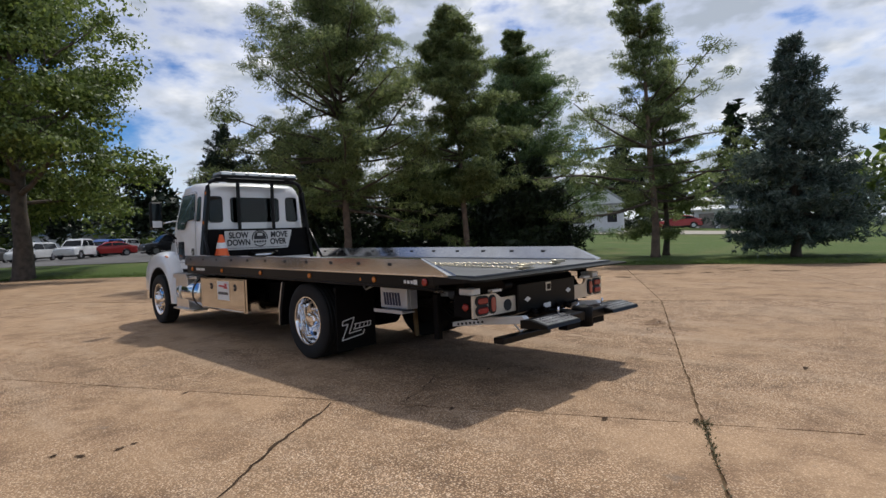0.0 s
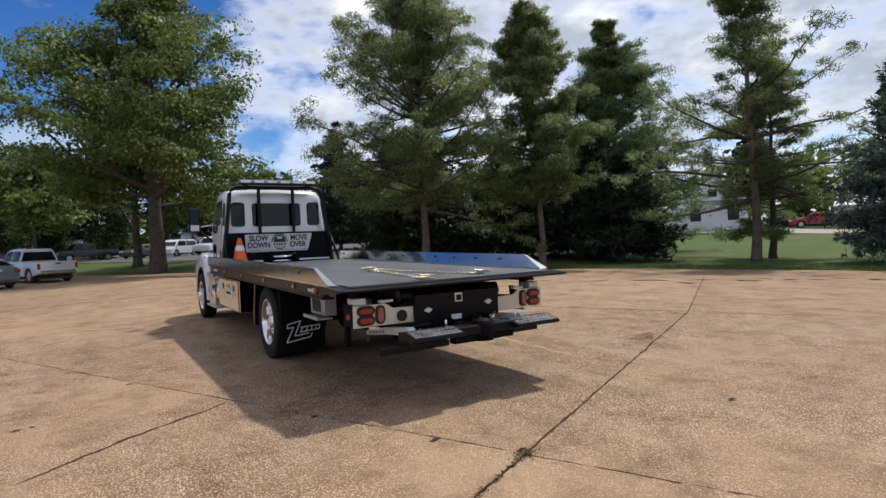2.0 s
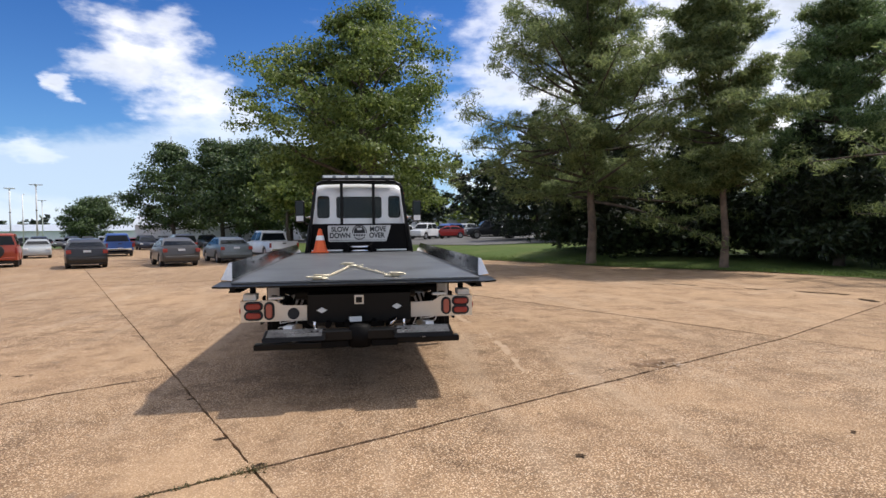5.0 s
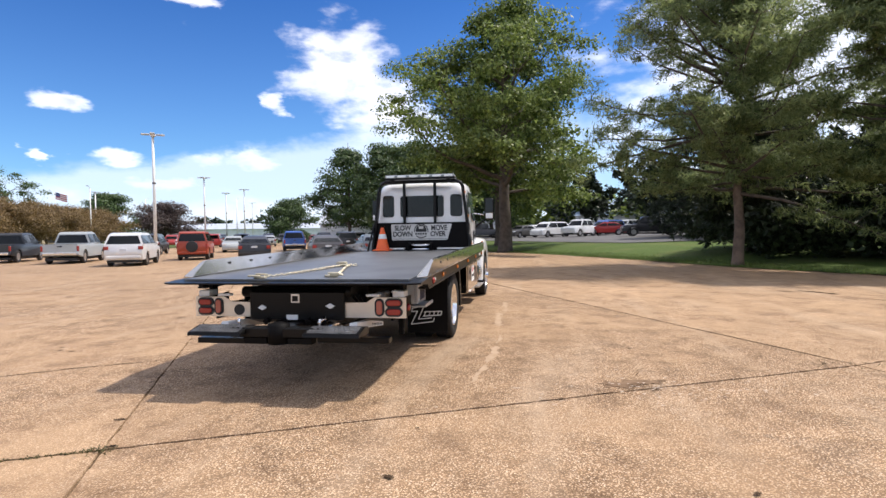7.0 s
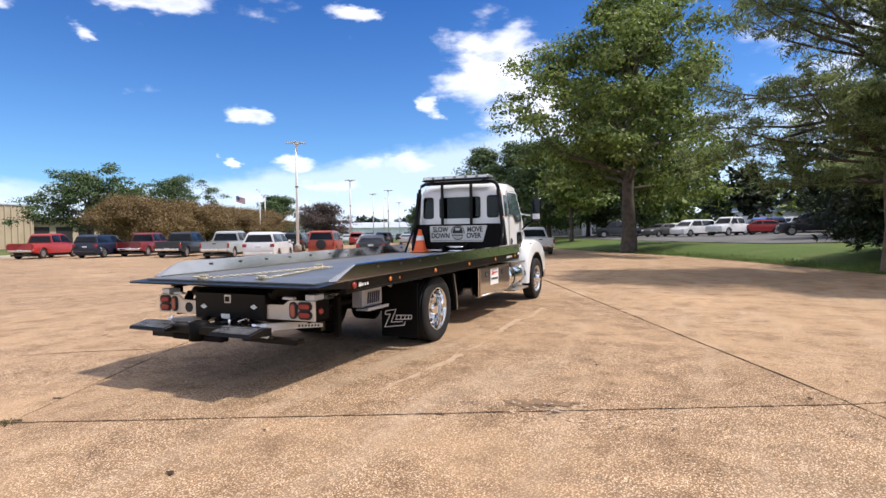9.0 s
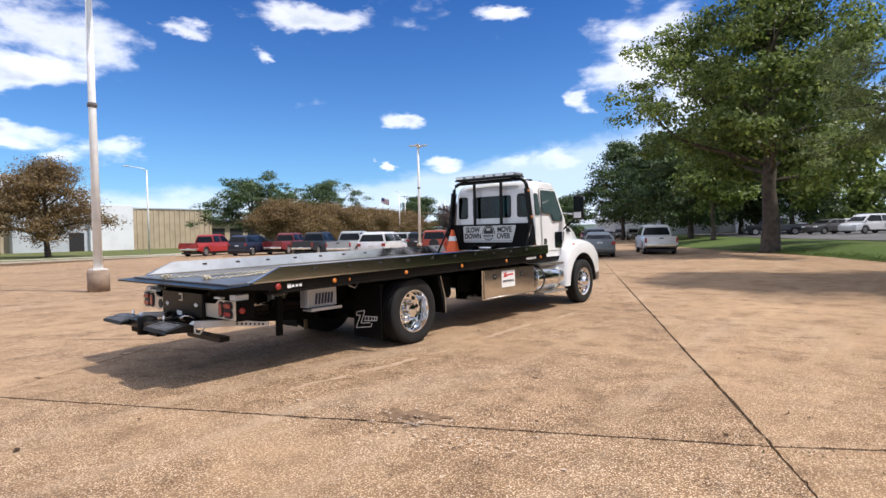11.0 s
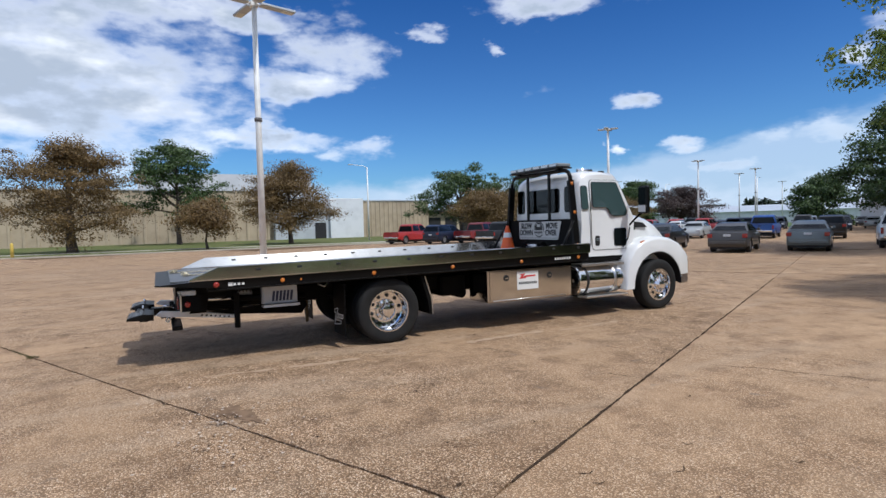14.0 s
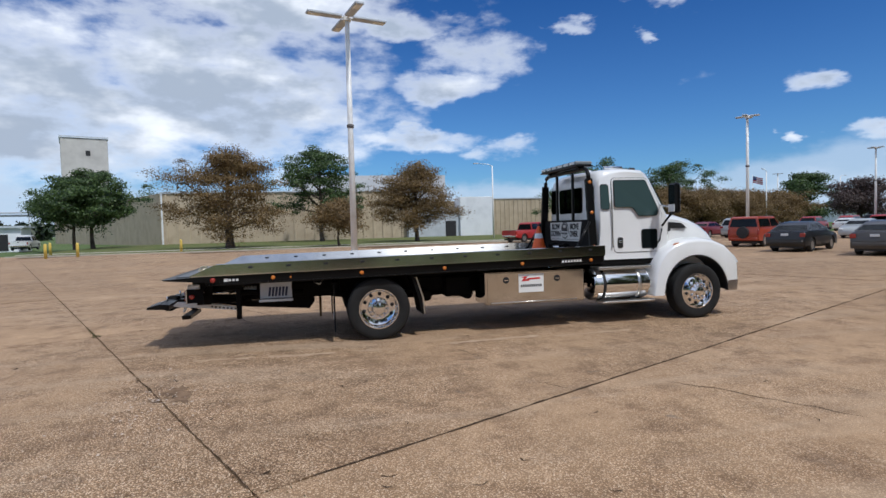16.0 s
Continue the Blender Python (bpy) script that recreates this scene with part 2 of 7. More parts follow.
def concrete_material(name="concrete", bare=1.0, lift=1.0):
    """Tan exposed-aggregate concrete, slab by slab a little different, with stains and tyre dirt."""
    m = material(name, (0.4, 0.33, 0.25), 0.85, spec=0.3)
    n, l, b = nodes_of(m)
    stones = n.new("ShaderNodeTexVoronoi")
    pos = n.new("ShaderNodeNewGeometry")
    l.new(pos.outputs["Position"], stones.inputs["Vector"])
    stones.inputs["Scale"].default_value = 80.0
    stones.inputs["Randomness"].default_value = 1.0
    stone_c = ramp(n, l, stones.outputs["Color"], [(0.0, (0.12, 0.07, 0.037)), (0.3, (0.33, 0.21, 0.12)), (0.55, (0.52, 0.365, 0.23)), (0.8, (0.68, 0.53, 0.38)), (1.0, (0.80, 0.70, 0.57))])
    patches = noise_node(n, l, 0.55, 6.0, 0.6, "Position")
    fine = noise_node(n, l, 22.0, 5.0, 0.65, "Position")
    base = mix(n, l, (0.47, 0.315, 0.185), (0.33, 0.213, 0.12), ramp(n, l, patches, [(0.35, (0, 0, 0)), (0.68, (1, 1, 1))]))
    worn_zone = noise_node(n, l, 0.23, 5.0, 0.6, "Position")
    drips = noise_node(n, l, 1.3, 7.0, 0.68, "Position")
    base = mix(n, l, base, (0.20, 0.118, 0.064), ramp(n, l, drips, [(0.47, (0, 0, 0)), (0.66, (0.85, 0.85, 0.85))]))
    pale = noise_node(n, l, 0.9, 6.0, 0.7, "Position", (1, 1, 1))
    base = mix(n, l, base, (0.52, 0.415, 0.31), ramp(n, l, pale, [(0.58, (0, 0, 0)), (0.74, (0.55, 0.55, 0.55))]))
    base = mix(n, l, base, (0.20, 0.145, 0.10), ramp(n, l, fine, [(0.52, (0, 0, 0)), (0.8, (0.4, 0.4, 0.4))]))
    # pebbles stand in a darker matrix where the skin has worn off
    matrix = mix(n, l, base, (0.075, 0.042, 0.021), 0.74)
    pebble = ramp(n, l, stones.outputs["Distance"], [(0.34, (1, 1, 1)), (0.60, (0, 0, 0))])
    rough_face = mix(n, l, matrix, stone_c, pebble)
    mottle = noise_node(n, l, 2.6, 7.0, 0.72, "Position")
    rough_face = mix(n, l, rough_face, ramp(n, l, mottle, [(0.34, (1.27, 1.235, 1.195)), (0.50, (1.09, 1.06, 1.02)), (0.66, (0.72, 0.68, 0.63))]), 1.0, "MULTIPLY")
    zone = ramp(n, l, worn_zone, [(0.38, (0.32 * bare, 0.32 * bare, 0.32 * bare)), (0.56, (0.95 * bare, 0.95 * bare, 0.95 * bare))])
    c = mix(n, l, base, rough_face, zone)
    spots = noise_node(n, l, 3.1, 3.0, 0.5, "Position")
    c = mix(n, l, c, (0.16, 0.13, 0.105), ramp(n, l, spots, [(0.70, (0, 0, 0)), (0.76, (0.55, 0.55, 0.55))]))
    streak = noise_node(n, l, 0.8, 4.0, 0.6, "Position", (1.5, 0.25, 1))
    c = mix(n, l, c, (0.47, 0.355, 0.245), ramp(n, l, streak, [(0.52, (0, 0, 0)), (0.75, (0.5, 0.5, 0.5))]))
    info = n.new("ShaderNodeObjectInfo")
    tone = ramp(n, l, info.outputs["Random"], [(0.0, tuple(lift * v for v in (0.92, 0.90, 0.875))), (0.5, tuple(lift * v for v in (0.99, 0.98, 0.97))), (1.0, tuple(lift * v for v in (1.07, 1.06, 1.05)))])
    c = mix(n, l, c, tone, 1.0, "MULTIPLY")
    l.new(c, b.inputs["Base Color"])
    bump(n, l, b, pebble, 0.5 * bare, 0.004)
    return m


def grass_material(name, a, c2, dry):
    m = material(name, a, 0.9, spec=0.2)
    n, l, b = nodes_of(m)
    g = noise_node(n, l, 0.35, 5.0, 0.6, "Position")
    f = noise_node(n, l, 9.0, 4.0, 0.7, "Position")
    c = mix(n, l, a, c2, ramp(n, l, f, [(0.35, (0, 0, 0)), (0.7, (1, 1, 1))]))
    c = mix(n, l, c, dry, ramp(n, l, g, [(0.5, (0, 0, 0)), (0.75, (0.7, 0.7, 0.7))]))
    l.new(c, b.inputs["Base Color"])
    bump(n, l, b, f, 0.6, 0.05)
    return m


def leaf_material(name, low, high, through=0.25):
    """Leaves and needles: each one its own tone between low and high, letting some light through."""
    m = bpy.data.materials.new(name)
    m.use_nodes = True
    n, l, b = nodes_of(m)
    geo = n.new("ShaderNodeNewGeometry")
    c = ramp(n, l, geo.outputs["Random Per Island"], [(0.0, low), (0.6, tuple((p + q) / 2 for p, q in zip(low, high))), (1.0, high)])
    patch = noise_node(n, l, 0.5, 2.0, 0.5, "Position")
    c = mix(n, l, c, tuple(v * 0.6 for v in low), ramp(n, l, patch, [(0.48, (0, 0, 0)), (0.75, (0.3, 0.3, 0.3))]))
    l.new(c, b.inputs["Base Color"])
    b.inputs["Roughness"].default_value = 0.48
    b.inputs["Specular IOR Level"].default_value = 0.4
    tr = n.new("ShaderNodeBsdfTranslucent")
    l.new(c, tr.inputs[0])
    ms = n.new("ShaderNodeMixShader")
    ms.inputs[0].default_value = through
    l.new(b.outputs[0], ms.inputs[1])
    l.new(tr.outputs[0], ms.inputs[2])
    l.new(ms.outputs[0], n["Material Output"].inputs[0])
    return m


CONCRETE = concrete_material()
SMOOTH_CONCRETE = concrete_material("smooth concrete", 0.7, 1.03)
JOINT = worn("joint dirt", (0.19, 0.125, 0.075), (0.045, 0.03, 0.018), 0.95, scale=2.2, fine=40, spec=0.05)
CRACK = worn("crack dirt", (0.075, 0.05, 0.032), (0.03, 0.02, 0.014), 0.95, scale=9.0, fine=60, spec=0.05)
ASPHALT = worn("asphalt", (0.13, 0.125, 0.12), (0.07, 0.07, 0.07), 0.9, scale=0.6, fine=30)
GRASS = grass_material("lawn", (0.09, 0.135, 0.03), (0.06, 0.095, 0.022), (0.165, 0.155, 0.06))
VERGE = grass_material("verge grass", (0.125, 0.145, 0.045), (0.085, 0.105, 0.033), (0.23, 0.19, 0.09))
FIELD = grass_material("far field", (0.10, 0.15, 0.05), (0.07, 0.11, 0.035), (0.22, 0.2, 0.1))
BARK = worn("bark", (0.115, 0.09, 0.07), (0.045, 0.036, 0.03), 0.95, scale=3.0, fine=25, bumpy=0.8)
PINE_BARK = worn("pine bark", (0.21, 0.15, 0.11), (0.08, 0.06, 0.05), 0.95, scale=3.0, fine=22, bumpy=0.8)
OAK_LEAF = leaf_material("broad leaves", (0.055, 0.095, 0.02), (0.30, 0.37, 0.095), 0.46)
PINE_LEAF = leaf_material("pine needles", (0.09, 0.13, 0.05), (0.36, 0.42, 0.17), 0.60)
WHITE_PINE_LEAF = leaf_material("white pine needles", (0.07, 0.12, 0.045), (0.28, 0.38, 0.15), 0.52)
SPRUCE_LEAF = leaf_material("spruce needles", (0.025, 0.05, 0.04), (0.18, 0.235, 0.195), 0.3)
# dark evergreen, its colour cut further to hold the deep shade under the crowns
SHADED_DARK_LEAF = leaf_material("dark needles blackened for shade", (0.009, 0.018, 0.008), (0.038, 0.06, 0.022), 0.05)
BROWN_LEAF = leaf_material("browned leaves", (0.11, 0.07, 0.026), (0.31, 0.205, 0.085), 0.38)
GREEN_LEAF = leaf_material("green leaves", (0.02, 0.046, 0.013), (0.11, 0.168, 0.046), 0.2)
PURPLE_LEAF = leaf_material("purple leaves", (0.055, 0.038, 0.036), (0.14, 0.095, 0.08), 0.25)

# ---- mesh tools ----
def mesh_of(name, verts, faces, mats, smooth=False):
    me = bpy.data.meshes.new(name)
    me.from_pydata(verts, [], faces)
    for m in mats if isinstance(mats, (list, tuple)) else [mats]:
        me.materials.append(m)
    if smooth:
        me.polygons.foreach_set("use_smooth", [True] * len(me.polygons))
    me.update()
    return me


def part(name, bm, mat, parent=None, label="", smooth=None):
    """Links a bmesh as one mesh object under a thing or a part. smooth: the angle in degrees under which edges are shaded round."""
    me = bpy.data.meshes.new(name)
    bmesh.ops.recalc_face_normals(bm, faces=bm.faces)
    if smooth:
        for f in bm.faces:
            f.smooth = True
        for e in bm.edges:
            if len(e.link_faces) == 2 and e.calc_face_angle(0) > radians(smooth):
                e.smooth = False
    bm.to_mesh(me)
    bm.free()
    for m in mat if isinstance(mat, (list, tuple)) else [mat]:
        me.materials.append(m)
    ob = new(name, me)
    if parent:
        ob.parent = parent
        ob.matrix_parent_inverse = Matrix.Identity(4)
    if label:
        ob["label"] = label
    return ob


def group_at(name, x=0.0, y=0.0, z=0.0, turn=0.0):
    """An empty that stands for a thing made of parts."""
    ob = new(name)
    ob.empty_display_size = 0.2
    ob.matrix_basis = pose(x, y, z, 0, 0, turn)
    return ob


def box(bm, x0, x1, y0, y1, z0, z1, bev=0.0, mat=0, seg=1):
    vs = [bm.verts.new((x, y, z)) for x in (x0, x1) for y in (y0, y1) for z in (z0, z1)]
    fs = [bm.faces.new([vs[i] for i in q]) for q in ((0, 1, 3, 2), (4, 6, 7, 5), (0, 4, 5, 1), (2, 3, 7, 6), (0, 2, 6, 4), (1, 5, 7, 3))]
    for f in fs:
        f.material_index = mat
    if bev:
        es = list({e for f in fs for e in f.edges})
        r = bmesh.ops.bevel(bm, geom=es, offset=bev, segments=seg, affect="EDGES", profile=0.5)
        for f in r["faces"]:
            f.material_index = mat
    return bm


def boxes(*args, bev=0.0):
    bm = bmesh.new()
    for a in args:
        box(bm, *a, bev=bev)
    return bm


def tube(bm, pts, r, seg=8, mat=0, caps=True, radii=None):
    """A round bar along the points."""
    pts = [Vector(p) for p in pts]
    rings = []
    for i, p in enumerate(pts):
        d = (pts[min(i + 1, len(pts) - 1)] - pts[max(i - 1, 0)]).normalized()
        ref = Vector((0, 0, 1)) if abs(d.z) < 0.9 else Vector((1, 0, 0))
        a = d.cross(ref).normalized()
        b = d.cross(a)
        rr = radii[i] if radii else r
        rings.append([bm.verts.new(p + (a * math.cos(t) + b * math.sin(t)) * rr) for t in (2 * math.pi * k / seg for k in range(seg))])
    for q, s in zip(rings, rings[1:]):
        for k in range(seg):
            f = bm.faces.new((q[k], q[(k + 1) % seg], s[(k + 1) % seg], s[k]))
            f.material_index, f.smooth = mat, True
    if caps:
        for ring in (rings[0], rings[-1]):
            bm.faces.new(ring).material_index = mat
    return bm


def prism(bm, outline, axis, a0, a1, mat=0, bev=0.0, seg=1):
    """A flat outline (pairs) pushed along axis from a0 to a1. axis x: pairs are y, z; y: x, z; z: x, y."""
    def place(p, a):
        return {"x": (a, p[0], p[1]), "y": (p[0], a, p[1]), "z": (p[0], p[1], a)}[axis]
    lo = [bm.verts.new(place(p, a0)) for p in outline]
    hi = [bm.verts.new(place(p, a1)) for p in outline]
    n = len(outline)
    fs = [bm.faces.new(lo), bm.faces.new(hi[::-1])]
    fs += [bm.faces.new((lo[i], lo[(i + 1) % n], hi[(i + 1) % n], hi[i])) for i in range(n)]
    for f in fs:
        f.material_index = mat
    if bev:
        es = list({e for f in fs[:2] for e in f.edges})
        bmesh.ops.bevel(bm, geom=es, offset=bev, segments=seg, affect="EDGES", profile=0.5)
    return bm


def lathe(bm, profile, centre, axis="x", seg=32, mat=0, close=False, first=True):
    """Turns pairs (radius, place along the axis) round an axis through centre."""
    rings = []
    c = Vector(centre)
    for r, a in profile:
        ring = []
        for k in range(seg):
            t = 2 * math.pi * k / seg
            u, v = r * math.cos(t), r * math.sin(t)
            ring.append(bm.verts.new(c + Vector({"x": (a, u, v), "y": (u, a, v), "z": (u, v, a)}[axis])))
        rings.append(ring)
    pairs = list(zip(rings, rings[1:])) + ([(rings[-1], rings[0])] if close else [])
    for q, s in pairs:
        for k in range(seg):
            f = bm.faces.new((q[k], q[(k + 1) % seg], s[(k + 1) % seg], s[k]))
            f.smooth, f.material_index = True, mat
    if not close:
        for ring in (rings[0], rings[-1]) if first else (rings[-1],):
            bm.faces.new(ring).material_index = mat
    return bm


def arc(cx, cy, r, a0, a1, n):
    return [(cx + r * math.cos(radians(a0 + (a1 - a0) * i / n)), cy + r * math.sin(radians(a0 + (a1 - a0) * i / n))) for i in range(n + 1)]

# ---- ground ----
EDGE = [(17.6, -60), (17.6, -12), (17.0, -3), (16.3, 2), (15.2, 6.5), (13.9, 9.6), (11.5, 13), (9.5, 16.6), (7.0, 22), (4.0, 28), (0.5, 32.5), (-4.0, 38), (-9.0, 46), (-17.0, 62), (-30, 90), (-38, 112)]


def smooth(a, b, x):
    t = min(1.0, max(0.0, (x - a) / (b - a)))
    return t * t * (3 - 2 * t)


def edge_x(y):
    """The kerbless border between concrete and lawn: its x at each y."""
    for (x0, y0), (x1, y1) in zip(EDGE, EDGE[1:]):
        if y0 <= y <= y1:
            return x0 + (x1 - x0) * (y - y0) / (y1 - y0)
    return EDGE[0][0] if y < EDGE[0][1] else EDGE[-1][0]


def height(x, y):
    """The height of the ground: level concrete, a lawn that swells gently behind its edge."""
    d = x - edge_x(y)
    if d <= 0:
        return 0.0
    s = smooth(6, 26, y)
    return 0.02 + s * (0.35 * smooth(0, 5, d) + 0.021 * min(d, 60)) + (1 - s) * 0.012 * max(0.0, d - 6) * smooth(0, 10, d - 6)


def far_sheet():
    verts, faces = [(0, 0, -0.16)], []
    radii = [20, 45, 80, 130, 200, 320, 520, 900, 1600, 3000]
    seg = 64
    for r in radii:
        for k in range(seg):
            a = 2 * math.pi * k / seg
            verts.append((r * math.sin(a), r * math.cos(a), -0.16 if r < 140 else -0.2))
    for k in range(seg):
        faces.append((0, 1 + (k + 1) % seg, 1 + k))
    for i in range(len(radii) - 1):
        for k in range(seg):
            a, b = 1 + i * seg + k, 1 + i * seg + (k + 1) % seg
            faces.append((a, b, b + seg, a + seg))
    return tagged(new("ground", mesh_of("ground", verts, faces, FIELD, True)), "flat grass and dirt ground reaching the horizon", "ground", kind="structure")


far_sheet()


def strip(name, ys, ds, mat, lift, label, wobble=0.0, kind="structure", category="lawn"):
    verts, faces = [], []
    for y in ys:
        for j, d in enumerate(ds):
            x = edge_x(y) + d
            if j == 0 and wobble:
                x += noise.noise((0.4 * y, 3.1, 0)) * wobble + noise.noise((2.2 * y, 7.7, 0)) * wobble * 0.5
            verts.append((x, y, height(x, y) + lift + (noise.noise((x * 0.3, y * 0.3, 0)) * 0.04 if j > 2 else 0)))
    n = len(ds)
    for i in range(len(ys) - 1):
        for j in range(n - 1):
            a = i * n + j
            faces.append((a, a + 1, a + n + 1, a + n))
    return tagged(new(name, mesh_of(name, verts, faces, mat, True)), label, category, kind=kind)


lawn = strip("lawn", [-60 + 0.6 * i for i in range(287)], [-0.05, 0.15, 0.6, 1.5, 3, 5, 8, 12, 18, 28, 45, 70, 110, 170], GRASS, 0.015, "mown green lawn swelling gently beside the concrete", 0.35)
strip("far_car_park", [33 + 2.0 * i for i in range(40)], [9, 11, 15, 22, 30, 40, 55, 75], ASPHALT, 0.06, "grey asphalt car park behind the lawn", category="car park")
strip("gravel_drive", [8 + 2.0 * i for i in range(10)], [36, 38, 41, 44], worn("gravel", (0.42, 0.38, 0.32), (0.3, 0.27, 0.23), 0.95, scale=2, fine=25), 0.06, "pale gravel drive before the white garage", category="drive")

# concrete slabs in a grid that lies askew to the truck
U, V, O = Vector((math.cos(radians(25.8)), math.sin(radians(25.8)))), Vector((-math.sin(radians(25.8)), math.cos(radians(25.8)))), Vector((-0.75, -4.52))
STEP = 7.27


def slab_xy(p, q):
    if p > STEP:
        q = q + 0.085 * (p - STEP) * max(0.0, 1 - abs(q) / 20)
    w = O + U * p + V * q
    return w.x, w.y


bed = boxes((-44.0, 19.0, -60, 112, -0.14, -0.016))
pavement = tagged(part("pavement", bed, JOINT), "tan exposed-aggregate concrete slabs with dirt-filled joints", "pavement", kind="structure")


def slab(p0, p1, q0, q1, near):
    gap = 0.009 if near else 0.012
    rng = random.Random(int(p0 * 13 + q0 * 101))
    pts = []
    corners = [(p0 + gap, q0 + gap), (p1 - gap, q0 + gap), (p1 - gap, q1 - gap), (p0 + gap, q1 - gap)]
    n = 90 if near else 2
    for (a, b), (c, d) in zip(corners, corners[1:] + corners[:1]):
        for i in range(n):
            f = i / n
            j = (0.016 if rng.random() < 0.18 else 0.007) if near and i else 0.0
            pts.append(slab_xy(a + (c - a) * f + rng.uniform(-j, j), b + (d - b) * f + rng.uniform(-j, j)))
    z = rng.uniform(-0.004, 0.004)
    k = len(pts)
    verts = [(x, y, z) for x, y in pts] + [(x, y, -0.05) for x, y in pts]
    faces = [tuple(range(k))] + [(i, i + k, (i + 1) % k + k, (i + 1) % k) for i in range(k)]
    ob = new("slab", mesh_of("slab", verts, faces, SMOOTH_CONCRETE if p0 > STEP * 0.5 else CONCRETE))
    ob.parent = pavement


for i in range(-8, 5):
    p0 = i * STEP
    cuts = {-1: [-8.4, -4.2, 0, 8.2, 13.2], 0: [-8.4, 0, 8.2, 16.4], 1: [-8.4, -4.2, 0, 9.5, 16.5]}.get(i, [-8.4, 0, 5.5, 11.0, 16.5])
    qs = [-50.4 + 6 * k for k in range(7)] + cuts + [cuts[-1] + 7.2 * (k + 1) for k in range(16)]
    for q0, q1 in zip(qs, qs[1:]):
        x, y = slab_xy(p0 + STEP / 2, (q0 + q1) / 2)
        if -42 < x < edge_x(min(111, max(-59, y))) + 4.5 and -55 < y < 108 and x < 20:
            slab(p0, p0 + STEP, q0, q1, math.hypot(x - 3, y) < 24)


def ribbon(pts, width, seed, name="crack", mat=CRACK, lift=0.006, wander=0.025):
    """A ragged crack along the points, lying on the concrete."""
    rng = random.Random(seed)
    line = []
    for (x0, y0), (x1, y1) in zip(pts, pts[1:]):
        m = max(2, int(math.hypot(x1 - x0, y1 - y0) / 0.09))
        line += [(x0 + (x1 - x0) * k / m, y0 + (y1 - y0) * k / m) for k in range(m)]
    line.append(pts[-1])
    verts, faces = [], []
    drift = 0.0
    for i, (x, y) in enumerate(line):
        x1, y1 = line[min(i + 1, len(line) - 1)]
        x0, y0 = line[max(i - 1, 0)]
        d = Vector((x1 - x0, y1 - y0)).normalized()
        drift = drift * 0.8 + rng.uniform(-wander, wander)
        w = width * rng.uniform(0.25, 1.0) * (0.3 if i in (0, len(line) - 1) else 1)
        nx, ny = -d.y, d.x
        verts += [(x + nx * (drift + w), y + ny * (drift + w), lift), (x + nx * (drift - w), y + ny * (drift - w), lift)]
    faces = [(2 * i, 2 * i + 1, 2 * i + 3, 2 * i + 2) for i in range(len(line) - 1)]
    ob = new(name, mesh_of(name, verts, faces, mat))
    ob.parent = pavement
    return ob


CRACKS = [[(-3.6, -2.92), (-3.0, -2.46), (-2.3, -2.0), (-2.12, -1.87)], [(-0.9, -1.91), (-1.35, -2.2), (-1.79, -2.36)], [(4.02, 1.37), (4.36, 1.52)], 
          [(3.2, 4.1), (3.7, 4.3)], [(8.0, -6.0), (8.9, -5.2)],
          [(2.2, 0.9), (2.75, 1.1)], [(6.6, 1.4), (7.3, 1.7)], [(3.3, -2.15), (3.42, -1.86)], [(2.75, -2.5), (2.45, -2.72)],
          [(-5.4, 1.2), (-4.6, 0.9)], [(9.4, 2.6), (10.1, 3.3)], [(6.9, 5.2), (7.8, 5.5)], [(4.38, 2.6), (4.81, 2.98), (5.29, 3.25), (5.83, 3.52)]]
for i, c in enumerate(CRACKS):
    ribbon(c, 0.017 if i == 0 else 0.008, i)
ribbon([slab_xy(STEP, 0.4 + 1.6 * k) for k in range(10)], 0.018, 77, name="joint_filler", wander=0.004)


def blot(x, y, r, seed, mat, lift=0.008, flat=0.6, name="spall", turn=0.0):
    """An irregular flat stain or shallow spall."""
    rng = random.Random(seed)
    k = 26
    ca, sa = math.cos(turn), math.sin(turn)
    verts = [(x, y, lift)]
    for i in range(k):
        a = 2 * math.pi * i / k
        rr = r * (0.35 + 0.75 * rng.random())
        dx, dy = rr * math.cos(a), rr * math.sin(a) * flat
        verts.append((x + dx * ca - dy * sa, y + dx * sa + dy * ca, lift))
    ob = new(name, mesh_of(name, verts, [(0, 1 + i, 1 + (i + 1) % k) for i in range(k)], mat))
    ob.parent = pavement


SPALL = worn("broken concrete", (0.25, 0.165, 0.105), (0.12, 0.08, 0.052), 0.95, scale=8, fine=70, bumpy=0.6, spec=0.05)
CHIP = worn("pale chips", (0.55, 0.46, 0.37), (0.42, 0.33, 0.25), 0.9, scale=8, fine=60)
blot(3.15, -2.42, 0.30, 5, SPALL, 0.007, 0.55, turn=0.4)
blot(3.42, -2.30, 0.20, 6, SPALL, 0.009, 0.5, turn=0.4)
rng = random.Random(11)
for i in range(300):
    a, r = rng.uniform(0, 6.28), abs(rng.gauss(0, 0.5))
    blot(3.45 + 1.9 * r * math.cos(a), -2.52 + 0.9 * r * math.sin(a), rng.uniform(0.006, 0.024), 400 + i, CHIP if i % 2 else SPALL, 0.010 + 0.00006 * i, 0.7, "chip")
for i, (x, y) in enumerate([(-3.73, -1.55), (-1.61, -2.83), (-1.09, -3.93), (-2.84, -0.36), (-0.72, -4.46), (10.5, 1.5), (2.53, -2.96), (-0.4, -2.2), (9.4, 4.6), (10.6, 3.3), (11.6, 2.4), (12.6, 0.9), (13.6, -0.6), (8.2, 6.2)]):
    blot(x, y, 0.06 if i < 8 else 0.28, 90 + i, CRACK, 0.0085, 0.4 if i < 8 else 0.25, "stain", 0.3 if i < 8 else -0.8)
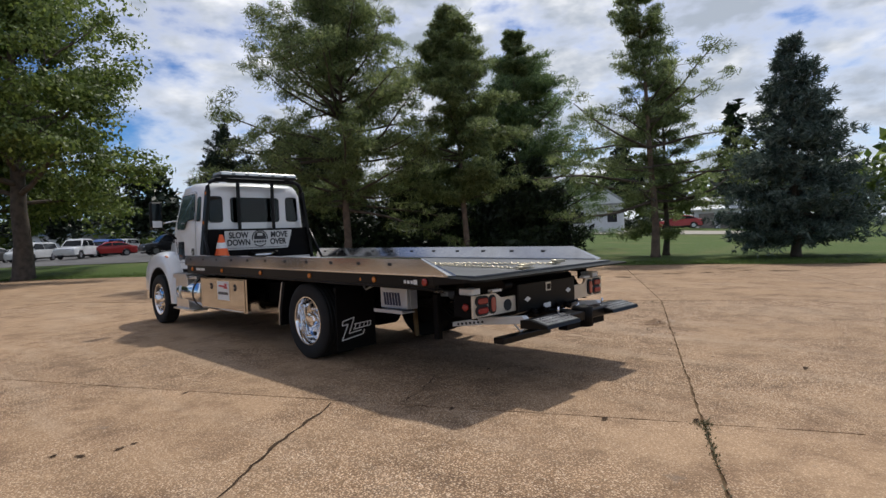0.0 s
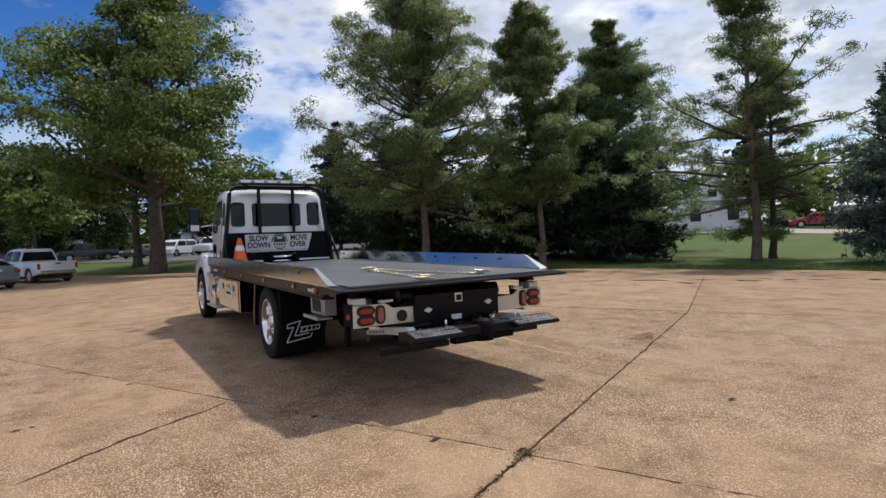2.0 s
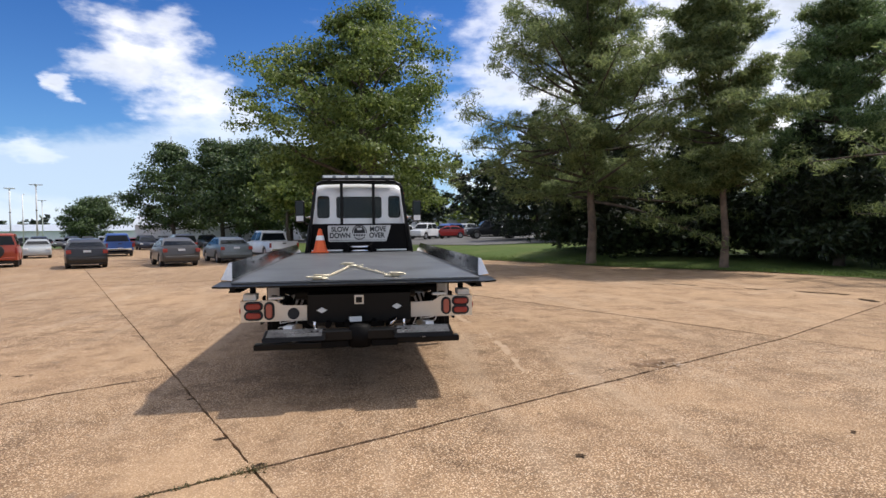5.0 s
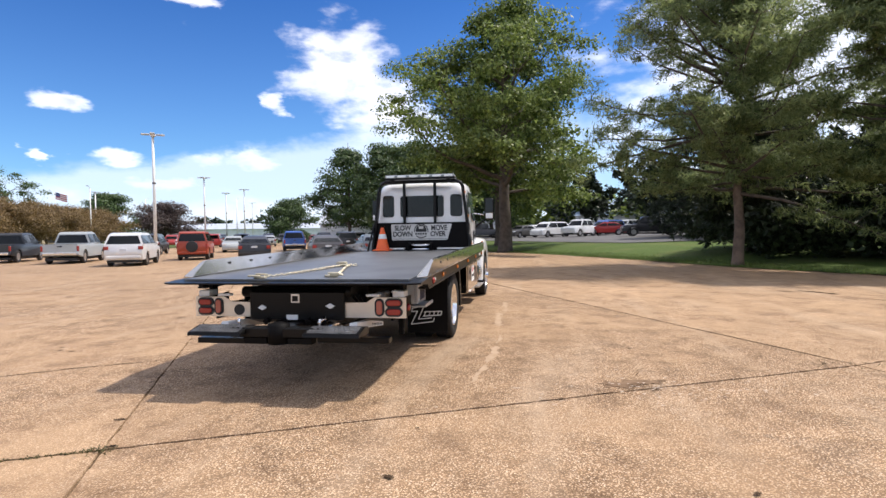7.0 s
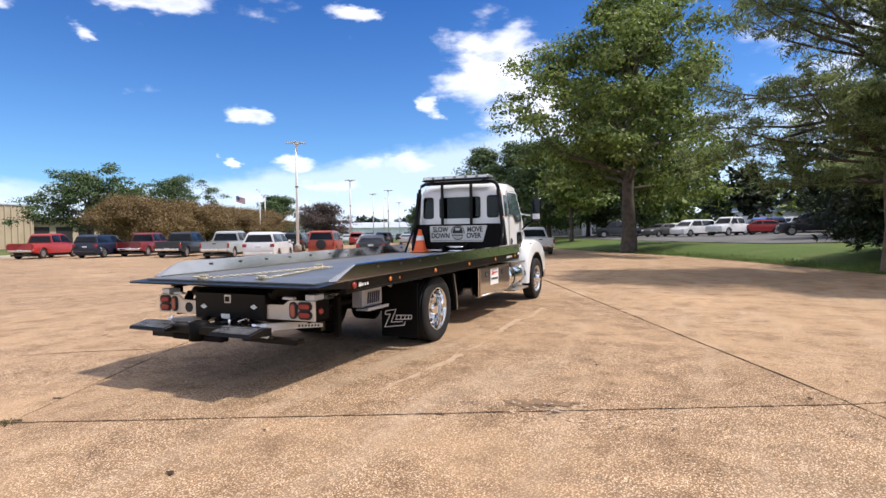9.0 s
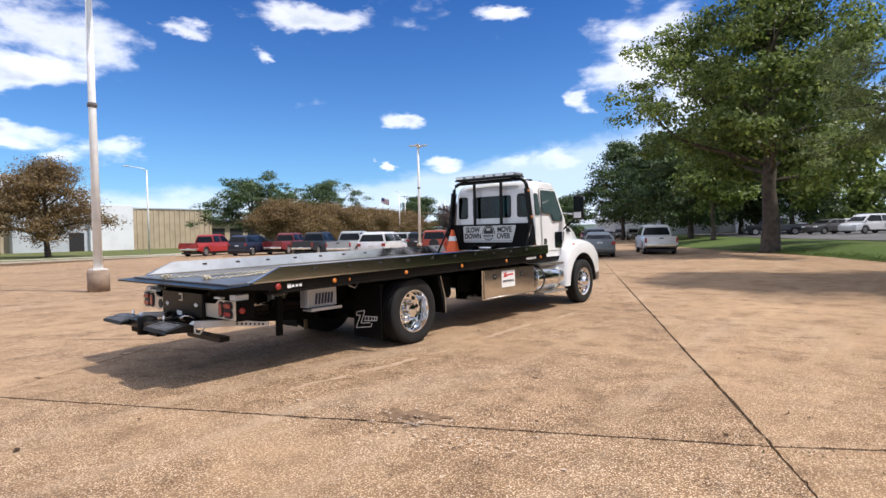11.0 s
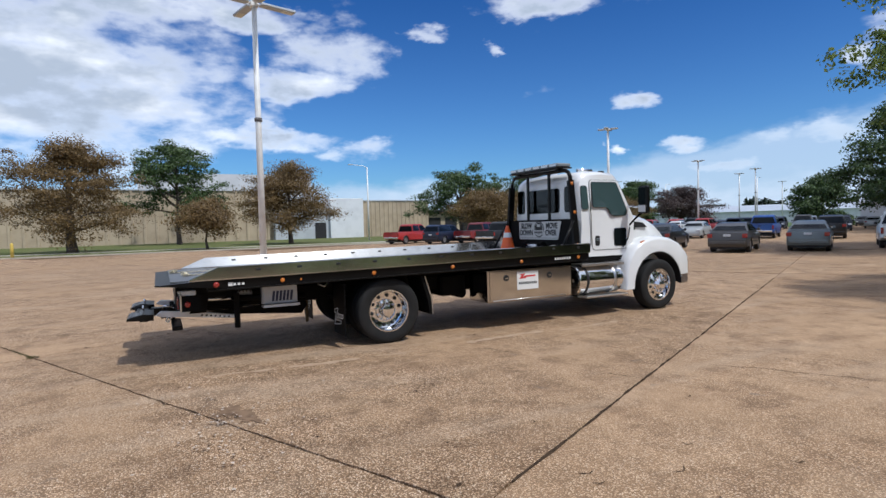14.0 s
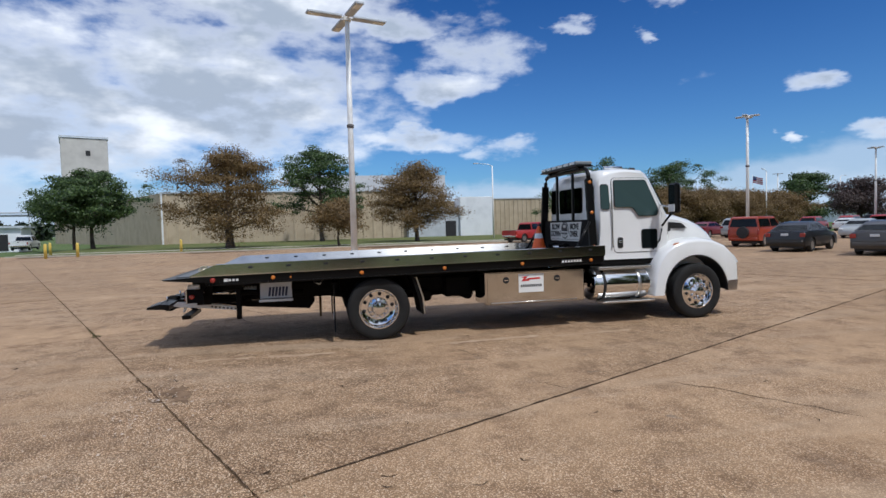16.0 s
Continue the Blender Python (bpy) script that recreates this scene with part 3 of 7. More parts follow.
for i in range(70):
    x, y = rng.uniform(-9, 13), rng.uniform(-9, 16)
    blot(x, y, rng.uniform(0.02, 0.055), 200 + i, CRACK, 0.0087, 0.6, "stain", rng.uniform(0, 3))
for i in range(46):
    x, y, a, s = rng.uniform(4.5, 13), rng.uniform(-2.5, 7), rng.uniform(0, 3.14), rng.uniform(0.03, 0.09)
    ribbon([(x, y), (x + s * math.cos(a), y + s * math.sin(a)), (x + 1.7 * s * math.cos(a + 0.5), y + 1.7 * s * math.sin(a + 0.5))], 0.007, 700 + i, "twig", CRACK, 0.0089, 0.004)
PAINT = worn("worn white paint", (0.45, 0.33, 0.225), (0.35, 0.235, 0.14), 0.85, scale=6.0, fine=45, spec=0.2)
for i, (x0, y0, x1, y1, w) in enumerate([(1.68, -2.5, 1.74, -1.75, 0.05), (1.76, -1.6, 1.82, -0.7, 0.06), (1.83, -0.5, 1.86, 0.1, 0.045), (1.74, 0.9, 1.72, 2.3, 0.085), (1.80, 2.5, 1.72, 3.9, 0.06)]):
    ribbon([(x0, y0), (x1, y1)], w, 300 + i, "worn_paint_line", PAINT, 0.0052 + 0.0003 * i, 0.02)
# leaf litter and dirt gathered along the joint near the lawn
for i, (x0, y0, x1, y1) in enumerate([(9.7, 4.6, 10.05, 4.2), (10.43, 3.77, 10.95, 2.73), (10.55, 2.1, 10.4, 1.5), (11.5, 2.2, 11.85, 1.8), (11.82, 1.24, 12.05, 0.63), (12.45, 0.36, 12.71, 0.02), (12.81, -0.12, 12.94, -0.57), (13.5, -1.2, 13.7, -2.0), (8.6, 6.4, 9.1, 5.6)]):
    ribbon([(x0, y0), (x1, y1)], 0.11, 340 + i, "leaf_litter", CRACK, 0.0105, 0.03)
MOSS = leaf_material("joint weeds", (0.06, 0.055, 0.018), (0.14, 0.12, 0.045))
wv, wf = [], []
for i in range(420):
    t = abs(rng.gauss(0, 1.0))
    c = (O.x - U.x * t * 0.5, O.y - U.y * t * 0.5) if i % 3 else (O.x + rng.gauss(0, 0.05), O.y + rng.gauss(0, 0.04))
    if i % 7 == 0:
        c = (5.8 + rng.gauss(0, 0.25), -1.35 + rng.gauss(0, 0.12))
    x, y = c[0] + rng.gauss(0, 0.012), c[1] + rng.gauss(0, 0.012)
    a, hgt, w = rng.uniform(0, 6.28), rng.uniform(0.006, 0.02), 0.006
    k = len(wv)
    wv += [(x - w * math.cos(a), y - w * math.sin(a), 0), (x + w * math.cos(a), y + w * math.sin(a), 0), (x + rng.gauss(0, 0.015), y + rng.gauss(0, 0.015), hgt)]
    wf.append((k, k + 1, k + 2))
weeds = new("weed_tufts", mesh_of("weed_tufts", wv, wf, MOSS))
tagged(weeds, "small dry weeds growing in the slab joints", "weeds", kind="stuff")
# blades along the border of the lawn
bv, bf = [], []
for i in range(16000):
    y = rng.uniform(-6, 36)
    x = edge_x(y) + abs(rng.gauss(0, 0.8)) + rng.uniform(-0.12, 0.1)
    z = height(x, y) + 0.01
    a, hgt, w = rng.uniform(0, 6.28), rng.uniform(0.04, 0.13), 0.012
    k = len(bv)
    bv += [(x - w * math.cos(a), y - w * math.sin(a), z), (x + w * math.cos(a), y + w * math.sin(a), z), (x + rng.gauss(0, 0.04), y + rng.gauss(0, 0.04), z + hgt)]
    bf.append((k, k + 1, k + 2))
BLADE = leaf_material("grass blades", (0.07, 0.12, 0.02), (0.17, 0.22, 0.06), 0.3)
tagged(new("grass_blades", mesh_of("grass_blades", bv, bf, BLADE)), "tufts of green grass along the lawn's border", "grass", kind="stuff")

# ---- trees ----
def leaf_cloud(points, size, rng, flat=0.5, per=1, aspect=0.6, spread=0.0, out=None):
    """Quads in random turns at the points, as flat arrays of corners."""
    p = np.repeat(np.asarray(points, float), per, axis=0)
    n = len(p)
    if spread:
        p = p + rng.normal(0, spread, (n, 3))
    nrm = rng.normal(0, 1, (n, 3))
    nrm[:, 2] = np.abs(nrm[:, 2]) + flat
    if out is not None:
        nrm = out * 1.1 + rng.normal(0, 0.55, (n, 3)) + np.array([0, 0, 0.25])
    nrm /= np.linalg.norm(nrm, axis=1)[:, None]
    a = np.cross(nrm, rng.normal(0, 1, (n, 3)))
    a /= np.linalg.norm(a, axis=1)[:, None] + 1e-9
    b = np.cross(nrm, a)
    s = size * rng.uniform(0.6, 1.3, (n, 1))
    a, b = a * s, b * s * aspect
    bend = nrm * s * 0.25
    return np.stack([p - a, p + b - bend, p + a, p - b - bend], axis=1).reshape(-1, 3)


def needle_tufts(points, dirs, length, rng, blades=9, width=0.018):
    """Radiating slender blades at the points: the tufts of a pine."""
    p = np.repeat(np.asarray(points, float), blades, axis=0)
    d = np.repeat(np.asarray(dirs, float), blades, axis=0) * 0.7 + rng.normal(0, 0.75, (len(p), 3))
    d[:, 2] += 0.25
    d /= np.linalg.norm(d, axis=1)[:, None]
    side = np.cross(d, rng.normal(0, 1, d.shape))
    side /= np.linalg.norm(side, axis=1)[:, None] + 1e-9
    l = length * rng.uniform(0.6, 1.25, (len(p), 1))
    w = side * width * rng.uniform(0.7, 1.4, (len(p), 1))
    return np.stack([p - w * 0.5, p + d * l * 0.5 + w * 1.6, p + d * l, p + d * l * 0.45 - w * 1.6], axis=1).reshape(-1, 3)


def quads_mesh(name, corners, mat):
    me = bpy.data.meshes.new(name)
    n = len(corners) // 4
    me.vertices.add(len(corners))
    me.vertices.foreach_set("co", np.ascontiguousarray(corners, dtype=np.float32).ravel())
    me.loops.add(len(corners))
    me.loops.foreach_set("vertex_index", np.arange(len(corners), dtype=np.int32))
    me.polygons.add(n)
    me.polygons.foreach_set("loop_start", np.arange(0, 4 * n, 4, dtype=np.int32))
    me.materials.append(mat)
    me.update(calc_edges=True)
    me.validate()
    return me


def limb_points(base, direction, length, rng, sag=0.0, lift=0.15, n=6):
    pts = [np.array(base, float)]
    d = np.array(direction, float)
    for i in range(n):
        d = d + rng.normal(0, 0.10, 3) + np.array([0, 0, lift / n - sag * i / n / 2])
        d /= np.linalg.norm(d)
        pts.append(pts[-1] + d * length / n)
    return pts


def tree(name, x, y, z, wood, leaf, label, trunk_h, trunk_r, limbs, points, dirs, corners, lean=(0, 0), category="tree", group="", trunk_seg=10):
    t = group_at(name, x, y, z)
    bm = bmesh.new()
    k = 9
    pts = [(lean[0] * (i / k) ** 1.5 * trunk_h + 0.06 * math.sin(2.1 * i), lean[1] * (i / k) ** 1.5 * trunk_h + 0.05 * math.cos(1.7 * i), trunk_h * i / k - 0.08) for i in range(k + 1)]
    rad = [trunk_r * (1.0 - 0.88 * i / k) for i in range(k + 1)]
    rad[0] *= 1.45
    rad[1] *= 1.02
    pts.insert(1, (pts[0][0], pts[0][1], 0.18))
    rad.insert(1, trunk_r * 1.15)
    tube(bm, pts, 1, trunk_seg, radii=rad)
    part("trunk", bm, wood, t)
    bm = bmesh.new()
    for pl, r in limbs:
        m = len(pl) - 1
        tube(bm, pl, 1, 5, radii=[r * (1 - 0.85 * i / m) for i in range(m + 1)], caps=False)
    part("branchwork", bm, BARK, t)["kind"] = "stuff"
    crown = new("crown", quads_mesh("crown", corners, leaf))
    crown.parent = t
    return tagged(t, label, category, group)


def trunk_at(h, trunk_h, lean):
    return np.array([lean[0] * (h / trunk_h) ** 1.5 * trunk_h, lean[1] * (h / trunk_h) ** 1.5 * trunk_h, h])


def broadleaf(name, x, y, z, h, radius, seed, leaf=OAK_LEAF, label="", low=3.0, trunk_r=0.45, clumps=420, per=60, size=0.17, shape=1.0, spread=0.42, lean=(0, 0), group="", forks=5):
    rng = np.random.default_rng(seed)
    limbs, tips = [], []
    n = max(10, clumps // 16)
    for i in range(n):
        f = (i + rng.uniform(0, 0.6)) / n
        hh = low + (h - low) * (0.02 + 0.80 * f)
        prof = (math.sin(math.pi * min(1.0, 0.20 + 0.80 * f)) ** 0.75) * (1 - 0.25 * f) * shape
        ln = radius * max(0.28, prof) * rng.uniform(0.72, 1.12)
        a = i * 2.4 + rng.uniform(-0.5, 0.5)
        up = 0.15 + 0.75 * f
        start = trunk_at(max(low * 0.8, hh - ln * up * 0.6), h, lean)
        pl = limb_points(start, (math.cos(a), math.sin(a), up), ln * 1.05, rng, sag=0.12)
        limbs.append((pl, 0.05 + 0.018 * ln))
        for s in range(3, 7):
            base = pl[min(s, len(pl) - 1)]
            tips.append(base)
            for _ in range(forks - 2):
                off = rng.normal(0, 1, 3) * np.array([1, 1, 0.6])
                off /= np.linalg.norm(off)
                q = limb_points(base, off, ln * 0.30 + 0.5, rng, n=3)
                if _ == 0:
                    limbs.append((q, 0.03))
                tips += [q[-1], q[-2]]
    tips = np.array(tips)
    keep = rng.random(len(tips)) < min(1.0, clumps / len(tips))
    tips = tips[keep]
    scale = rng.uniform(0.65, 1.35, (len(tips), 1))
    ball = rng.normal(0, 1, (len(tips) * per, 3))
    ball /= np.linalg.norm(ball, axis=1)[:, None]
    ball[:, 2] = np.where(rng.random(len(ball)) < 0.6, np.abs(ball[:, 2]), ball[:, 2])
    p = np.repeat(tips, per, axis=0) + ball * rng.uniform(0.45, 1.25, (len(ball), 1)) * spread * 1.7 * np.repeat(scale, per, axis=0) * np.array([1.2, 1.2, 0.62])
    return tree(name, x, y, z, BARK, leaf, label, h * 0.92, trunk_r, limbs, None, None, leaf_cloud(p, size, rng, out=ball), lean, group=group)


def pine(name, x, y, z, h, radius, seed, label="", low=3.0, trunk_r=0.2, whorls=16, density=1.0, lean=(0, 0), leaf=PINE_LEAF, wood=PINE_BARK, droop=0.1, open_top=False, blades=86, clump=0.36):
    """A pine: whorls of limbs that carry flattened tufts of needles towards their ends."""
    rng = np.random.default_rng(seed)
    limbs, cp, cr = [], [], []
    for w in range(whorls):
        f = (w + rng.uniform(-0.25, 0.25)) / whorls
        f = min(0.985, max(0.0, f))
        hh = low + (h - low) * f
        prof = (1 - f ** 1.5) ** 0.8 * min(1.0, 0.85 + f) if not open_top else (0.72 + 0.35 * math.sin(1.2 + 5.0 * f)) * (1 - f ** 4)
        for b in range(rng.integers(4, 7)):
            ln = radius * max(0.14, prof) * rng.uniform(0.5, 1.15)
            a = rng.uniform(0, 2 * math.pi)
            up = rng.uniform(-0.1, 0.25) + 0.5 * f - droop * (1 - f)
            start = trunk_at(hh + rng.uniform(-0.2, 0.2), h, lean)
            pl = limb_points(start, (math.cos(a), math.sin(a), up), ln, rng, lift=0.25, n=6)
            limbs.append((pl, 0.02 + 0.011 * ln))
            for s in range(1, 7):
                if s < 4 and rng.random() < (0.72, 0.5, 0.3)[s - 1]:
                    continue
                reach = 0.16 * ln + 0.18
                for _ in range(max(1, int(round((1.3 + rng.random()) * density)))):
                    off = rng.normal(0, 1, 3) * np.array([1, 1, 0.4])
                    off /= np.linalg.norm(off)
                    end = pl[s] + off * reach * rng.uniform(0.2, 1.0)
                    if rng.random() < 0.5:
                        limbs.append(([pl[s], (pl[s] + end) / 2 + np.array([0, 0, -0.04]), end], 0.014))
                    cp.append(end)
                    cr.append(clump * rng.uniform(0.65, 1.3) * (0.75 + 0.25 * min(1.0, ln / 2)))
    cp, cr = np.repeat(np.array(cp), blades, axis=0), np.repeat(np.array(cr), blades)[:, None]
    d = rng.normal(0, 1, cp.shape)
    d /= np.linalg.norm(d, axis=1)[:, None]
    d[:, 2] = np.where(rng.random(len(d)) < 0.55, np.abs(d[:, 2]), d[:, 2])
    p = cp + d * cr * rng.uniform(0.35, 1.0, (len(d), 1)) * np.array([1.15, 1.15, 0.7])
    corners = leaf_cloud(p, 0.125, rng, aspect=0.15, out=d)
    return tree(name, x, y, z, wood, leaf, label, h, trunk_r, limbs, None, None, corners, lean)


def spruce(name, x, y, z, h, radius, seed, label="", leaf=SPRUCE_LEAF, low=0.1, tiers=26, blades=11, width=0.013, length=0.27, fill=1.0, group=""):
    rng = np.random.default_rng(seed)
    limbs, tp, td = [], [], []
    for w in range(tiers):
        f = (w + rng.uniform(0, 0.5)) / tiers
        hh = low + (h - low) * f
        for b in range(int((13 - 8 * f) * fill)):
            ln = radius * (1 - f) ** 0.85 * rng.uniform(0.72, 1.12) + 0.12
            a = rng.uniform(0, 2 * math.pi)
            pl = limb_points((0, 0, hh + 0.25 * ln), (math.cos(a), math.sin(a), -0.22 + 0.45 * f), ln, rng, lift=0.45, n=5)
            limbs.append((pl, 0.012 + 0.008 * ln))
            for s in range(1, 6):
                cnt = int(2 + 2.4 * ln)
                for _ in range(cnt):
                    k = rng.uniform(0.2, 1.0) * 0.28 * ln
                    off = np.array([-math.sin(a), math.cos(a), 0]) * rng.choice([-1, 1]) + np.array([math.cos(a), math.sin(a), 0]) * 0.6
                    pnt = pl[s] + off * k + np.array([0, 0, -0.22 * k]) + rng.normal(0, 0.06, 3)
                    tp.append(pnt)
                    td.append(off + np.array([0, 0, -0.25]))
    return tree(name, x, y, z, BARK, leaf, label, h * 0.97, 0.17, limbs, None, None, needle_tufts(tp, td, length, rng, blades, width), group=group)


broadleaf("broadleaf_tree", 0.5, 33.0, height(0.5, 33.0) + 0.02, 19.5, 8.8, 3, label="tall green broadleaf tree with a thick dark trunk", low=4.4, trunk_r=0.50, clumps=440, per=150, size=0.125, spread=0.52)
broadleaf("broadleaf_tree", -0.3, 38.5, height(-0.3, 38.5), 13.5, 5.4, 5, label="smaller green broadleaf tree behind the tall one", low=3.6, trunk_r=0.3, clumps=170, per=80, size=0.2, spread=0.55)
broadleaf("broadleaf_tree", -7.1, 51.5, height(-7.1, 51.5), 11.0, 4.2, 6, label="slender green broadleaf tree on the lawn", low=3.0, trunk_r=0.2, clumps=150, per=70, size=0.2, spread=0.55)
pine("pine_tree", 10.5, 15.7, height(10.5, 15.7), 14.2, 6.3, 21, "tall green pine with a bare reddish-brown trunk", low=2.9, trunk_r=0.20, whorls=23, density=1.9, clump=0.47)
pine("pine_tree", 14.0, 11.3, height(14.0, 11.3), 11.8, 3.0, 22, "slender green pine with a bare leaning trunk", low=3.0, trunk_r=0.15, whorls=17, density=1.7, lean=(-0.02, 0.03), clump=0.40)
pine("pine_tree", 20.8, 5.4, height(20.8, 5.4), 12.8, 5.7, 23, "open green pine with a dark trunk and wide boughs", low=2.6, trunk_r=0.19, whorls=13, density=1.05, lean=(0.02, 0.05), open_top=True, droop=0.2, clump=0.42)
pine("pine_tree", 22.7, 5.7, height(22.7, 5.7), 9.0, 2.6, 29, "smaller pine with a dark trunk beside the open pine", low=1.3, trunk_r=0.15, whorls=9, density=0.9, wood=BARK, clump=0.40)
spruce("spruce_tree", 20.8, -0.35, height(20.8, -0.35), 8.7, 2.6, 31, "dense dark blue-green spruce with boughs to the ground")
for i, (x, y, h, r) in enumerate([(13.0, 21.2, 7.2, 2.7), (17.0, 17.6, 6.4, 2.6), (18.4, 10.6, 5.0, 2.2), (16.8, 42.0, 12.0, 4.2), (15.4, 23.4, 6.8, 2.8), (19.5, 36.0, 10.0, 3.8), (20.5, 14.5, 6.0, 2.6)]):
    spruce("conifer", x, y, height(x, y), h, r, 50 + i, "dense dark green conifer in a close row", leaf=SHADED_DARK_LEAF, tiers=18, blades=9, width=0.022, length=0.34, fill=0.85, group="row of dark conifers")
pine("white_pine", 22.3, 14.0, height(22.3, 14.0), 11.4, 6.2, 35, "feathery light green pine clothed to the ground", low=1.6, trunk_r=0.2, whorls=20, density=1.9, clump=0.50, leaf=WHITE_PINE_LEAF)
pine("pine_tree", 21.0, 13.5, height(21, 13.5), 13.0, 2.0, 33, "thin-topped pine standing behind the dark conifers", low=7.0, trunk_r=0.16, whorls=10, density=1.3, clump=0.34)

# grove at the end of the car park
for i, (x, y, h, r) in enumerate([(-19.5, 90, 19.0, 7.2), (-18, 71, 16.0, 6.4), (-12.0, 62, 14.0, 5.8), (-9.5, 76, 16.0, 6.2), (-27, 80, 18.0, 6.4), (-3, 70, 12.0, 5.2)]):
    broadleaf("broadleaf_tree", x, y, height(x, y), h, r, 70 + i, GREEN_LEAF, "dark green broadleaf tree in a grove", low=2.2, trunk_r=0.3, clumps=250, per=110, size=0.18, spread=0.72, group="grove trees")

# trees before the long factory wall
LOT_TREES = [(-50.5, -9.4, 11.3, 5.8, BROWN_LEAF, "wide tree with browned thin foliage on the verge", 220, 0.42), (-70, 0.0, 14.2, 7.4, GREEN_LEAF, "green broadleaf tree on the verge", 230, 0.3),
             (-54.0, 10.6, 9.8, 5.0, BROWN_LEAF, "round tree with browned thin foliage on the verge", 190, 0.26), (-45.5, 1.3, 4.6, 2.0, BROWN_LEAF, "young tree with browned foliage on the verge", 70, 0.12),
             (-67.0, -27.7, 10.5, 5.6, GREEN_LEAF, "green tree with several stems on the verge", 230, 0.26), (-63.6, -28.4, 8.6, 4.8, GREEN_LEAF, "green tree with several stems on the verge", 170, 0.22),
             (-66.5, 39.5, 10.4, 8.4, GREEN_LEAF, "wide green tree over the car park's edge", 230, 0.3), (-70.0, 55.0, 11.6, 7.6, GREEN_LEAF, "green tree behind the browned row", 170, 0.3)]
for i, (x, y, h, r, leaf, lab, cl, tr) in enumerate(LOT_TREES):
    broadleaf("verge_tree", x, y, 0.0, h, r, 90 + i, leaf, lab, low=1.6 + 0.12 * h * (leaf is GREEN_LEAF), trunk_r=tr, clumps=int(cl * 1.15), per=95 if leaf is GREEN_LEAF else 150, size=0.135 if leaf is GREEN_LEAF else 0.095, spread=0.5 if leaf is GREEN_LEAF else 0.62, shape=1.05)
brown = broadleaf("browned_tree", -57.0, 38.0, 0.0, 6.6, 4.9, 120, BROWN_LEAF, "low tree with brown wilted leaves in a row", low=1.2, trunk_r=0.2, clumps=160, per=150, size=0.11, spread=0.75, group="browned row")
for i in range(1, 8):
    copy_thing(brown, pose(-57.0 - 2.5 * i, 38.0 + 6.2 * i, 0, 0, 0, 67 * i))
broadleaf("round_tree", -92.0, 105.0, 0.0, 13.0, 7.2, 130, GREEN_LEAF, "far round dark green tree", low=1.5, trunk_r=0.35, clumps=170, per=90, size=0.24, spread=0.9)
broadleaf("purple_tree", -71.0, 95.0, 0.0, 9.0, 6.2, 131, PURPLE_LEAF, "far round tree with purple-brown leaves", low=1.2, trunk_r=0.3, clumps=170, per=100, size=0.17, spread=0.8)
broadleaf("round_tree", -48.0, 103.0, 0.0, 9.5, 5.5, 132, GREEN_LEAF, "far round dark green tree", low=1.2, trunk_r=0.3, clumps=150, per=90, size=0.22, spread=0.8)


def far_woods(name, spots, leaf, label, seed, size=0.75, per=300):
    """Far trees that nobody could count: crowns of clumped leaves, wider below, in one mesh."""
    rng = np.random.default_rng(seed)
    pts = []
    for x, y, z, h, r, cone in spots:
        k = int(per * (0.6 + 0.8 * rng.random()))
        c = rng.normal(0, 1, (k // 8, 3))
        c /= np.linalg.norm(c, axis=1)[:, None]
        c *= rng.uniform(0.45, 1.0, (len(c), 1))
        f = np.clip((c[:, 2] + 1) / 2, 0, 1)
        rad = r * ((1 - f) ** 0.8 * 1.4 if cone else 1.0)
        cc = np.stack([x + c[:, 0] * rad, y + c[:, 1] * rad, z + h * (0.12 + 0.86 * f)], axis=1)
        pts.append(np.repeat(cc, 8, axis=0) + rng.normal(0, r * 0.13, (len(cc) * 8, 3)))
    return tagged(new(name, quads_mesh(name, leaf_cloud(np.concatenate(pts), size, rng), leaf)), label, "trees", kind="stuff")


wr = random.Random(5)
far_woods("woods_conifer", [(8 + 4.2 * i + wr.uniform(-1.5, 1.5), 88 - 0.35 * i * i + wr.uniform(-4, 4), 1.2, wr.uniform(11, 16.5), wr.uniform(2.6, 3.6), i % 3 != 0) for i in range(15)], SHADED_DARK_LEAF, "dark belt of conifers behind the car park", 7, 0.55, 700)
far_woods("woods_broadleaf", [(-6 + 6 * i + wr.uniform(-2, 2), 112 + wr.uniform(-6, 6), 1.0, wr.uniform(8, 13), wr.uniform(4, 6), False) for i in range(20)], OAK_LEAF, "belt of green trees behind the car park", 8, 0.8, 480)
far_woods("woods_east", [(74 + wr.uniform(-5, 8), -40 + 7 * i, 0.5, wr.uniform(8, 12), wr.uniform(4.5, 6.5), False) for i in range(19)], OAK_LEAF, "green trees behind the white buildings", 9, 0.75, 480)
far_woods("woods_far", [(-330 + 11 * i, 330 + wr.uniform(-30, 30), 0, wr.uniform(7, 13), wr.uniform(8, 11), False) for i in range(50)], SHADED_DARK_LEAF, "distant line of woods on the horizon", 10, 2.2, 200)
far_woods("woods_west", [(-300 + wr.uniform(-20, 20), -220 + 13 * i, 0, wr.uniform(6, 11), wr.uniform(8, 11), False) for i in range(36)], SHADED_DARK_LEAF, "distant line of woods on the horizon", 12, 2.2, 160)
far_woods("bushes", [(13 + 1.5 * i + wr.uniform(-0.5, 0.5), 17.5 - 1.0 * i, 0.2, wr.uniform(2.0, 3.2), wr.uniform(1.3, 1.8), False) for i in range(6)] + [(52 + 3 * i, 26 - 1.5 * i, 0.8, 1.8, 1.6, False) for i in range(5)], SHADED_DARK_LEAF, "dark undergrowth beneath the conifers", 13, 0.16, 1500)

